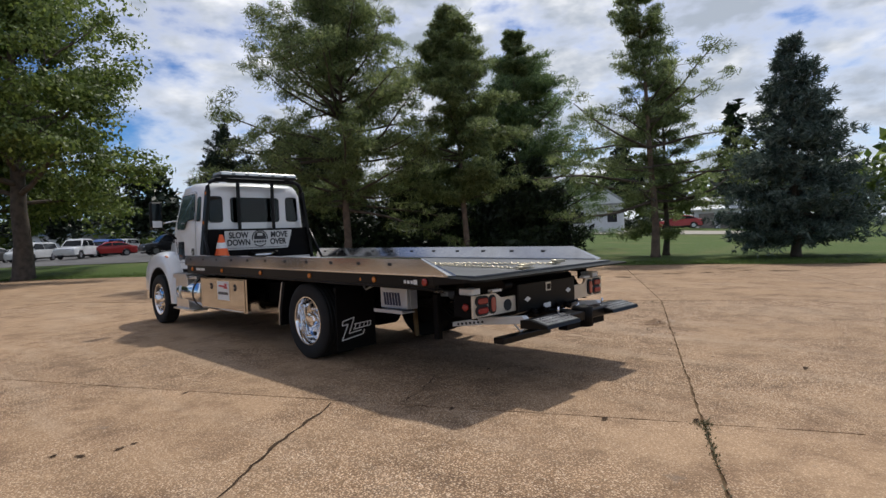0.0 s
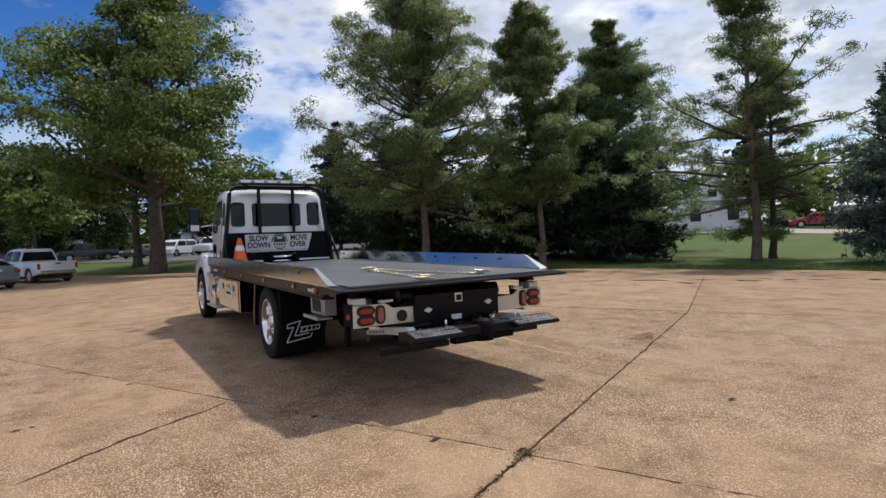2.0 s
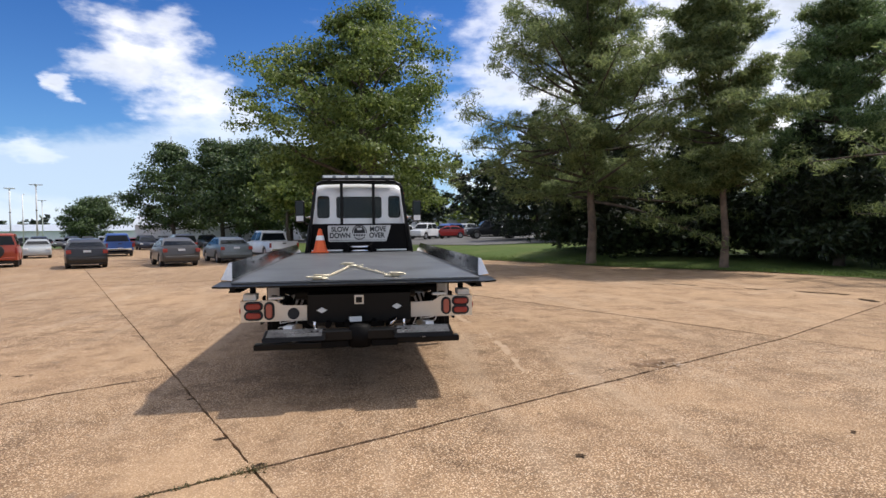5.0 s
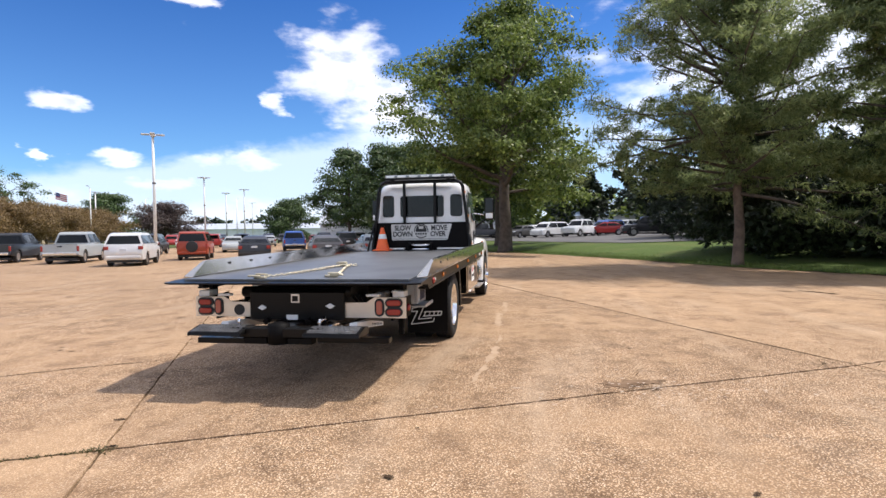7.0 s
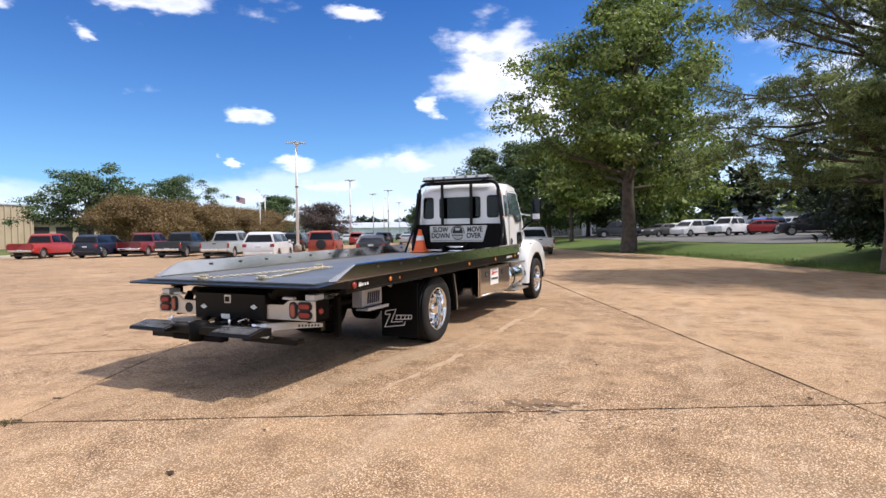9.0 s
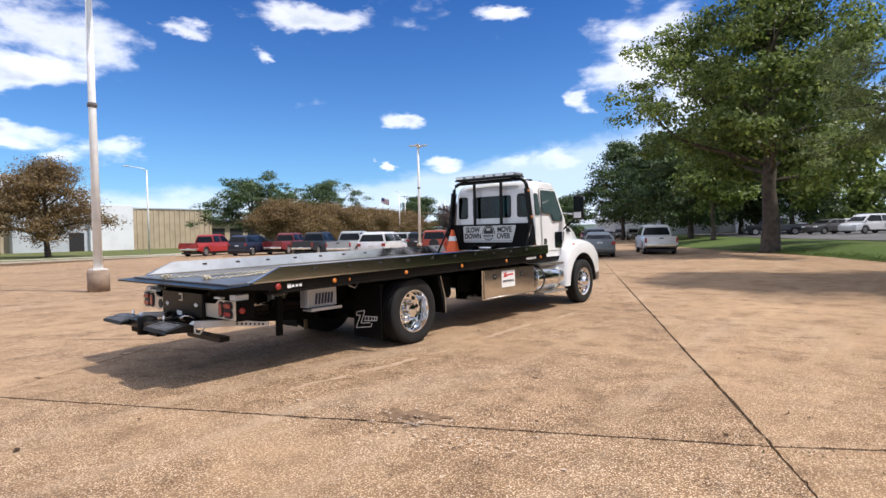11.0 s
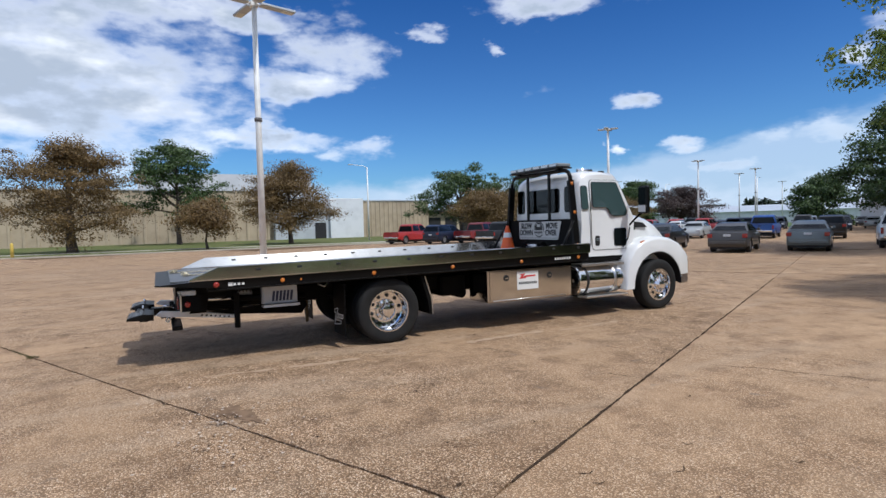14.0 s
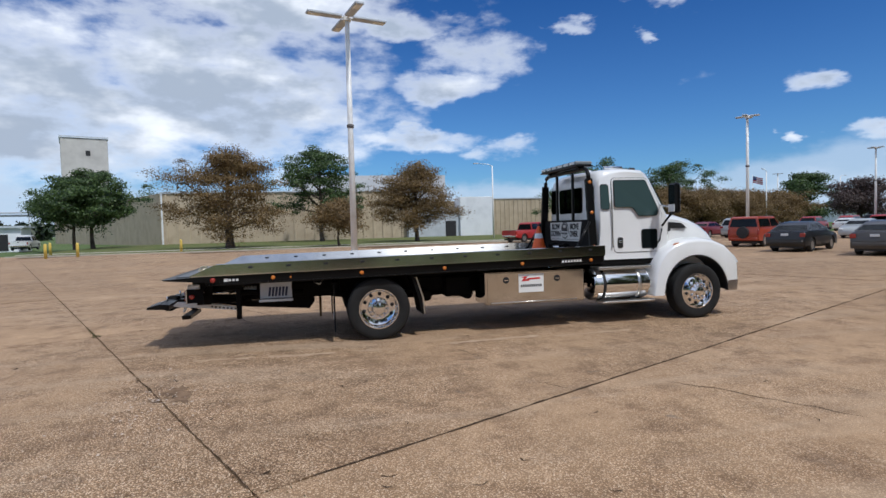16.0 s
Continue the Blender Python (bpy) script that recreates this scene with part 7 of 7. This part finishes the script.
# winch and rollers at the foot of the headboard
winch = part("winch", lathe(bmesh.new(), [(0.085, -0.26), (0.085, -0.22), (0.055, -0.215), (0.055, 0.215), (0.085, 0.22), (0.085, 0.26)], (0, 3.46, 1.24), "x", 18), BLACK_DULL, truck, "black cable winch", smooth=40)
part("winch_roller", tube(bmesh.new(), [(-0.2, 3.38, 1.255), (0.2, 3.38, 1.255)], 0.022, 10), CHROME, winch)
part("winch_roller", tube(bmesh.new(), [(-0.2, 3.38, 1.175), (0.2, 3.38, 1.175)], 0.022, 10), CHROME, winch)
for x in (-0.24, 0.24):
    part("winch_cheek", boxes((x - 0.02, x + 0.02, 3.34, 3.55, 1.145, 1.30), bev=0.01), BLACK_DULL, winch)
for side in (-1, 1):
    part("foot_rail", boxes((*sx(side, 0.35, 0.98), 3.50, 3.56, 1.165, 1.20), bev=0.005), ALU, truck)

battery = part("battery_box", boxes((-1.17, -0.70, 4.02, 4.60, 0.36, 0.955), bev=0.012), ALU, truck, "aluminium step box below the cab door")
part("step_plate", boxes((-1.20, -0.80, 3.98, 4.62, 0.958, 0.985), (-1.20, -1.172, 3.98, 4.62, 0.90, 0.958), bev=0.004), ALU, battery)
for k in range(7):
    part("step_rib", boxes((-1.18, -0.86, 4.02 + 0.085 * k, 4.04 + 0.085 * k, 0.986, 0.994)), ALU, battery)
truck.matrix_basis = pose(-0.03, -0.015, 0, 0, 0, -0.45)

# ---- loose things on the deck ----
CONE = worn("orange cone plastic", (0.90, 0.14, 0.02), (0.76, 0.10, 0.02), 0.45, scale=8, fine=40)
cone = group_at("traffic_cone", -0.80, 3.38, 1.144)
part("base", boxes((-0.18, 0.18, -0.17, 0.17, 0, 0.03), bev=0.012), CONE, cone)
part("body", lathe(bmesh.new(), [(0.150, 0.030), (0.140, 0.05), (0.040, 0.45), (0.028, 0.49), (0.014, 0.49)], (0, 0, 0), "z", 24), CONE, cone, smooth=40)
part("collar", lathe(bmesh.new(), [(0.0925, 0.255), (0.0925, 0.256), (0.068, 0.352), (0.067, 0.353)], (0, 0, 0), "z", 24), DECAL, cone, "white reflective collar")
tagged(cone, "orange traffic cone with a white collar on the deck", "traffic cone")

GOLD = worn("yellow zinc chain", (0.66, 0.60, 0.46), (0.45, 0.39, 0.26), 0.42, metal=0.7, scale=20, fine=60, bumpy=0)


def deck_z(y):
    return 1.101 + 0.0125 * y


def chain(pts, seed, label):
    """A chain of oval links lying along the points, with a hook at its end."""
    rg = random.Random(seed)
    ob = group_at("tie_down_chain", pts[0][0] - 0.04, pts[0][1], deck_z(pts[0][1]))
    line = [Vector((x - pts[0][0], y - pts[0][1], deck_z(y) - deck_z(pts[0][1]) + 0.013)) for x, y in pts]
    bm = bmesh.new()
    walk_len = 0.0
    for a, b in zip(line, line[1:]):
        d = b - a
        m = max(1, int(d.length / 0.038))
        u = d.normalized()
        side = Vector((0, 0, 1)).cross(u)
        for k in range(m):
            c = a + d * (k + 0.5) / m + side * rg.uniform(-0.008, 0.008)
            w = side if k % 2 else (side * 0.35 + Vector((0, 0, 0.9)))
            ring = [c + u * 0.027 * math.cos(t) + w * 0.016 * math.sin(t) for t in (2 * math.pi * j / 6 for j in range(7))]
            tube(bm, ring, 0.0058, 4, caps=False)
    part("chain_run", bm, GOLD, ob)["kind"] = "stuff"
    e = line[-1]
    for i in range(3):
        o = Vector((rg.uniform(-0.06, 0.06), rg.uniform(-0.05, 0.05), 0.008 + 0.014 * i))
        hook = [e + o + Vector((0.05 * math.cos(t), 0.035 * math.sin(t), 0)) for t in (0.0, 0.7, 1.4, 2.1, 2.8, 3.5, 4.2)] + [e + o + Vector((0.10, -0.05, 0))]
        part("hook", tube(bmesh.new(), hook, 0.010, 6), GOLD, ob)
    return tagged(ob, label, "chain", "tie-down chains")


chain([(-0.12, -0.92), (-0.20, -1.6), (-0.30, -2.3), (-0.44, -2.76)], 1, "yellow zinc tie-down chain lying on the deck")
chain([(-0.05, -0.90), (0.04, -1.4), (0.2, -2.0), (0.33, -2.62)], 2, "yellow zinc tie-down chain lying on the deck")
chain([(0.05, -0.95), (-0.02, -0.98), (-0.12, -0.9), (-0.16, -0.98)], 3, "heap of yellow chain hooks on the deck")

# ---- parked vehicles ----
CAR_GLASS = material("car glass", (0.014, 0.018, 0.022), 0.06, spec=0.5)
CAR_BLACK = material("car trim black", (0.02, 0.02, 0.021), 0.6)
CAR_RIM = material("car rim silver", (0.55, 0.55, 0.56), 0.3, metal=0.9)
PLATE = material("blank plate", (0.62, 0.64, 0.66), 0.5)
PAINTS = {}


def car_paint(name, color):
    if name not in PAINTS:
        PAINTS[name] = worn(name + " car paint", color, tuple(c * 0.82 for c in color), 0.36, metal=0.2, scale=1.2, fine=12, coat=0.4, bumpy=0)
    return PAINTS[name]


KINDS = {
    # length, width, wheelbase, wheel radius, lower outline without arches, greenhouse outline, roof inset, pillar
    "sedan": (4.75, 1.82, 2.75, 0.33, [(-2.30, 0.30), (-2.375, 0.46), (-2.36, 0.72), (-2.28, 0.98), (-1.60, 1.04), (1.05, 1.00), (1.95, 0.86), (2.28, 0.70), (2.37, 0.50), (2.32, 0.26)],
              [(-1.85, 1.03), (-1.05, 1.40), (-0.45, 1.46), (0.25, 1.44), (1.15, 1.00)], 0.27, -0.15),
    "suv": (4.70, 1.88, 2.75, 0.36, [(-2.26, 0.34), (-2.35, 0.50), (-2.34, 0.85), (-2.28, 1.10), (-1.60, 1.12), (1.10, 1.08), (2.00, 0.98), (2.27, 0.80), (2.34, 0.55), (2.28, 0.30)],
            [(-2.24, 1.10), (-2.05, 1.60), (-1.70, 1.72), (0.10, 1.72), (0.45, 1.66), (1.22, 1.08)], 0.22, -0.35),
    "boxy_suv": (4.30, 1.85, 2.60, 0.37, [(-2.08, 0.38), (-2.15, 0.52), (-2.14, 0.90), (-2.12, 1.14), (-1.60, 1.14), (0.95, 1.12), (1.85, 1.04), (2.08, 0.92), (2.14, 0.55), (2.08, 0.34)],
                 [(-2.11, 1.13), (-2.04, 1.70), (-1.90, 1.78), (0.25, 1.78), (0.45, 1.72), (0.98, 1.12)], 0.16, -0.45),
    "pickup": (5.80, 2.00, 3.60, 0.39, [(-2.82, 0.50), (-2.90, 0.56), (-2.88, 0.66), (-2.84, 0.68), (-2.84, 1.14), (-0.65, 1.14), (1.35, 1.14), (2.40, 1.08), (2.78, 0.98), (2.88, 0.62), (2.82, 0.40)],
               [(-0.72, 1.13), (-0.62, 1.72), (-0.48, 1.84), (0.75, 1.86), (1.02, 1.78), (1.60, 1.14)], 0.24, 0.35),
    "van": (5.10, 1.97, 3.05, 0.35, [(-2.48, 0.32), (-2.55, 0.48), (-2.54, 0.85), (-2.50, 1.06), (-1.60, 1.08), (1.30, 1.02), (2.10, 0.94), (2.44, 0.78), (2.54, 0.52), (2.48, 0.26)],
            [(-2.47, 1.06), (-2.25, 1.62), (-1.95, 1.74), (0.55, 1.74), (0.90, 1.66), (1.75, 1.02)], 0.24, -0.3),
}


def car(kind, paint, x, y, turn, label, z=0.0, group=""):
    length, width, base, wr, lower, house, inset, pillar = KINDS[kind]
    w = width / 2
    c = group_at({"boxy_suv": "suv", "van": "minivan"}.get(kind, kind), x, y, z, turn)
    yf, yr, ar = base / 2 + 0.02, -base / 2 + 0.02, wr + 0.065
    bottom = 0.24 if kind != "pickup" else 0.40
    outline = lower + arc(yf, wr, ar, max(0, math.degrees(math.asin(max(-1, (bottom - wr) / ar)))), 180, 9) + arc(yr, wr, ar, 0, 180, 9)
    bm = bmesh.new()
    rings = []
    centre = Vector((0, 0.62))
    for s, shrink in ((-1, 0.10), (-0.975, 0.035), (-0.90, 0.0), (0.90, 0.0), (0.975, 0.035), (1, 0.10)):
        ring = []
        for i, (py, pz) in enumerate(outline):
            arch = i >= len(lower)
            d = Vector((py, pz)) - centre
            k = 0 if arch else shrink
            end = abs(py) > length * 0.44
            q = Vector((py - math.copysign(k * (0.9 if end else 0), py), pz - (k * 0.7 if pz > 0.75 else 0)))
            waist = 1.0 - 0.025 * smooth(0.75, 1.1, pz) - (0.045 if end else 0)
            ring.append(bm.verts.new((s * w * waist, q.x, q.y)))
        rings.append(ring)
    m = len(outline)
    for a, b in zip(rings, rings[1:]):
        for i in range(m):
            bm.faces.new((a[i], a[(i + 1) % m], b[(i + 1) % m], b[i]))
    bm.faces.new(rings[0])
    bm.faces.new(rings[-1][::-1])
    body = part("body", bm, paint, c, smooth=38)
    zb, zt = min(p[1] for p in house), max(p[1] for p in house)

    def hx(pz, out=0.0):
        return w * 0.955 - inset * ((pz - zb) / (zt - zb)) ** 1.3 + out

    bm = bmesh.new()
    rings = []
    for s in (-1, -0.86, 0.86, 1):
        rings.append([bm.verts.new((s * hx(pz), py, pz + (0.02 if abs(s) < 1 and pz > zt - 0.15 else 0))) for py, pz in house])
    m = len(house)
    for a, b in zip(rings, rings[1:]):
        for i in range(m):
            bm.faces.new((a[i], a[(i + 1) % m], b[(i + 1) % m], b[i]))
    bm.faces.new(rings[0])
    bm.faces.new(rings[-1][::-1])
    roof = part("roof", bm, paint, c, smooth=38)
    cen = Vector((sum(p[0] for p in house) / m, (zb + zt) / 2))
    glass = [Vector((py, min(max(pz, zb + 0.05), zt - 0.10))) for py, pz in house]
    glass = [cen + (g - cen) * 0.93 for g in glass]
    for s in (-1, 1):
        for lo, hi in ((-9, pillar - 0.04), (pillar + 0.04, 9)):
            pts = []
            for i in range(m):
                p, q = glass[i], glass[(i + 1) % m]
                if lo <= p.x <= hi:
                    pts.append(p)
                for lim in (lo, hi):
                    if (p.x - lim) * (q.x - lim) < 0:
                        pts.append(p + (q - p) * ((lim - p.x) / (q.x - p.x)))
            if len(pts) > 2:
                bm = bmesh.new()
                f = bm.faces.new([bm.verts.new((s * hx(p.y, 0.006), p.x, p.y)) for p in pts])
                bmesh.ops.solidify(bm, geom=[f], thickness=0.004 * s)
                part("side_window", bm, CAR_GLASS, roof)
        for yy in (yf, yr):
            ty = part("tyre", lathe(bmesh.new(), [(wr * 0.62, -0.1), (wr * 0.9, -0.11), (wr, -0.08), (wr, 0.08), (wr * 0.9, 0.11), (wr * 0.62, 0.1)], (s * (w - 0.13), yy, wr), "x", 20, close=True), CAR_BLACK, c, smooth=40)
            part("rim", lathe(bmesh.new(), [(wr * 0.63, s * 0.09), (wr * 0.60, s * 0.06), (wr * 0.25, s * 0.075), (wr * 0.06, s * 0.085)], (s * (w - 0.13), yy, wr), "x", 14), CAR_RIM, ty, smooth=40)
        tall = kind in ("pickup", "boxy_suv")
        zl = (0.74, 1.04) if tall else ((0.86, 1.04) if kind != "sedan" else (0.74, 0.92))
        y0 = lower[1][0] + (0.05 if kind == "pickup" else 0.0)
        part("tail_lamp", boxes((*sx(s, w * (0.72 if not tall else 0.84), w * 0.955), y0 - 0.012, y0 + 0.10, *zl), bev=0.015), RED, body, "red tail lamp")
        part("headlamp", boxes((*sx(s, w * 0.60, w * 0.93), lower[-2][0] - 0.30, lower[-2][0] - 0.03, lower[-2][1] + 0.13, lower[-2][1] + 0.28), bev=0.03), CLEAR, body, "clear headlamp")
        part("mirror", boxes((*sx(s, w * 0.97, w * 1.12), house[-1][0] - 0.35, house[-1][0] - 0.22, zb + 0.02, zb + 0.16), bev=0.03), paint if not tall else CAR_BLACK, body)
    # screens
    for (a, b), nm in ((((house[0]), (house[1])), "rear_window"), (((house[-1]), (house[-2])), "windscreen")):
        bm = bmesh.new()
        sgn = -1 if nm == "rear_window" else 1
        d = Vector((b[0] - a[0], b[1] - a[1]))
        nrm = Vector((d.y, -d.x)).normalized() * (0.012 if d.y * 1 > 0 else -0.012)
        nrm = nrm if nrm.x * sgn > 0 else -nrm
        p0, p1 = Vector(a) + d * 0.10 + nrm, Vector(a) + d * 0.93 + nrm
        vs = [(-hx(p0.y) * 0.90, p0.x, p0.y), (hx(p0.y) * 0.90, p0.x, p0.y), (hx(p1.y) * 0.86, p1.x, p1.y), (-hx(p1.y) * 0.86, p1.x, p1.y)]
        f = bm.faces.new([bm.verts.new(v) for v in vs])
        bmesh.ops.solidify(bm, geom=[f], thickness=0.004)
        part(nm, bm, CAR_GLASS, roof)
    yb = lower[1][0]
    part("number_plate", boxes((-0.16, 0.16, yb - 0.02, yb + 0.03, 0.80 if kind != "pickup" else 0.60, 0.91 if kind != "pickup" else 0.70)), PLATE, body)
    part("rear_bumper", boxes((-w * 0.86, w * 0.86, yb - 0.025, yb + 0.10, 0.40 if kind != "pickup" else 0.50, 0.56 if kind != "pickup" else 0.66), bev=0.03), CHROME if kind == "pickup" else paint, body)
    part("under_tray", boxes((-w * 0.8, w * 0.8, -length * 0.46, length * 0.46, 0.20, 0.34)), CAR_BLACK, body)
    if kind == "pickup":
        part("bed_floor", boxes((-w * 0.82, w * 0.82, -2.72, -0.85, 1.10, 1.147)), CAR_BLACK, body, "dark open load bed")
        part("tailgate_handle", boxes((-0.12, 0.12, -2.875, -2.84, 0.98, 1.05), bev=0.01), CAR_BLACK, body)
    if kind == "boxy_suv":
        part("spare_wheel", lathe(bmesh.new(), [(0.10, -2.30), (0.33, -2.28), (0.35, -2.22), (0.35, -2.12)], (0, 0, 0.86), "y", 20), CAR_BLACK, body, "spare wheel on the tailgate", smooth=40)
    return tagged(c, label, {"boxy_suv": "suv", "van": "minivan"}.get(kind, kind), group)


P = car_paint
GREY, SILVER, WHITE_C, BLACK_C, NAVY = P("grey", (0.075, 0.07, 0.066)), P("silver", (0.42, 0.44, 0.44)), P("white", (0.78, 0.78, 0.77)), P("black", (0.018, 0.018, 0.02)), P("navy", (0.014, 0.02, 0.042))
RED_C, MAROON, ORANGE, BLUE_C, GREEN_C = P("red", (0.42, 0.03, 0.025)), P("maroon", (0.20, 0.02, 0.022)), P("orange red", (0.42, 0.065, 0.03)), P("blue", (0.03, 0.10, 0.36)), P("grey green", (0.17, 0.20, 0.205))
ROW = "vehicles parked in the front row"
car("sedan", GREY, -9.8, 23.6, 26, "grey saloon car parked on the concrete", group=ROW)
car("sedan", GREEN_C, -7.75, 26.6, 26, "pale grey-green saloon car parked on the concrete", group=ROW)
car("pickup", WHITE_C, -5.9, 31.4, 26, "white pickup truck parked near the tree", group=ROW)
car("sedan", BLACK_C, -14.1, 23.4, 26, "glossy black saloon car parked on the concrete", group=ROW)
car("boxy_suv", ORANGE, -19.4, 25.6, 26, "orange-red boxy off-roader with a spare wheel behind", group=ROW)
car("suv", WHITE_C, -19.2, 19.5, 26, "white sport utility car parked on the concrete", group=ROW)
car("pickup", SILVER, -25.5, 22.5, 26, "silver pickup truck parked in the row", group=ROW)
car("pickup", BLACK_C, -31.0, 23.4, 26, "black pickup truck parked in the row", group=ROW)
car("pickup", MAROON, -36.4, 24.4, 26, "dark red pickup truck parked in the row", group=ROW)
car("suv", NAVY, -37.2, 21.2, 26, "dark blue sport utility car in the row", group=ROW)
car("pickup", RED_C, -41.2, 19.4, 26, "red pickup truck at the end of the row", group=ROW)
ROW2 = "vehicles parked further back"
car("pickup", BLUE_C, -19.9, 42.0, 26, "bright blue pickup truck parked further back", group=ROW2)
car("sedan", SILVER, -24.9, 40.0, 206, "silver saloon car parked facing out", group=ROW2)
car("suv", BLACK_C, -29.5, 35.0, 26, "black sport utility car beside the lamp pole", group=ROW2)
car("suv", BLACK_C, -15.0, 42.5, 26, "black sport utility car parked further back", group=ROW2)
car("van", SILVER, -33.5, 37.0, 26, "silver minivan parked further back", group=ROW2)
car("sedan", MAROON, -37.0, 36.0, 26, "dark red saloon car parked further back", group=ROW2)
LOT = "vehicles in the car park behind the lawn"
car("pickup", BLACK_C, 14.0, 48.3, 88, "black pickup truck in the shaded car park", height(14.0, 48.3) + 0.06, LOT)
car("sedan", RED_C, 10.8, 57.0, 86, "red saloon car in the shaded car park", height(10.8, 57.0) + 0.06, LOT)
for i, (k, p, x, y, t, lab) in enumerate([("pickup", WHITE_C, 8.2, 56.2, 140, "white pickup truck in the shaded car park"), ("van", WHITE_C, 4.6, 57.5, 140, "white minivan in the shaded car park"), ("sedan", GREY, 1.4, 59.5, 140, "grey saloon car in the shaded car park"),
                                       ("pickup", BLACK_C, -3.6, 61.5, 110, "black pickup truck in the shaded car park"), ("van", BLUE_C, 11.6, 61.5, 140, "blue minivan in the shaded car park"), ("sedan", WHITE_C, 6.6, 67.5, 140, "white saloon car in the shaded car park"),
                                       ("suv", SILVER, 14.5, 66.0, 140, "silver sport utility car in the shaded car park"), ("sedan", SILVER, 18.2, 55.5, 95, "silver saloon car in the shaded car park"), ("suv", GREY, 18.6, 60.0, 140, "grey sport utility car in the shaded car park"),
                                       ("sedan", WHITE_C, 2.6, 69.0, 140, "white saloon car in the shaded car park")]):
    car(k, p, x, y, t, lab, height(x, y) + 0.06, LOT)
car("sedan", RED_C, 57.0, 18.9, 30, "red car beside the white garage", height(57.0, 18.9) + 0.05)
car("pickup", WHITE_C, -70.5, -36.5, 100, "white pickup truck beside the small gatehouse", 0.07)
FAR = "vehicles far across the car park"
fr = random.Random(3)
protos = {}
for row_y, n, x0 in ((58, 9, -46), (70, 9, -52), (84, 9, -60), (100, 8, -66)):
    for i in range(n):
        k = fr.choice(["sedan", "suv", "pickup", "van", "sedan"])
        pname, pm = fr.choice([("white", WHITE_C), ("silver", SILVER), ("black", BLACK_C), ("grey", GREY), ("red", RED_C), ("navy", NAVY)])
        if fr.random() < 0.15:
            continue
        xx, yy, tt = x0 + 3.4 * i + fr.uniform(-0.2, 0.2), row_y + 1.1 * i + fr.uniform(-0.4, 0.4), 26 + 180 * fr.randint(0, 1)
        word = {"sedan": "saloon car", "suv": "sport utility car", "van": "minivan", "pickup": "pickup truck"}[k]
        if (k, pname) in protos:
            copy_thing(protos[(k, pname)], pose(xx, yy, 0, 0, 0, tt))
        else:
            protos[(k, pname)] = car(k, pm, xx, yy, tt, f"{pname} {word} far across the car park", group=FAR)
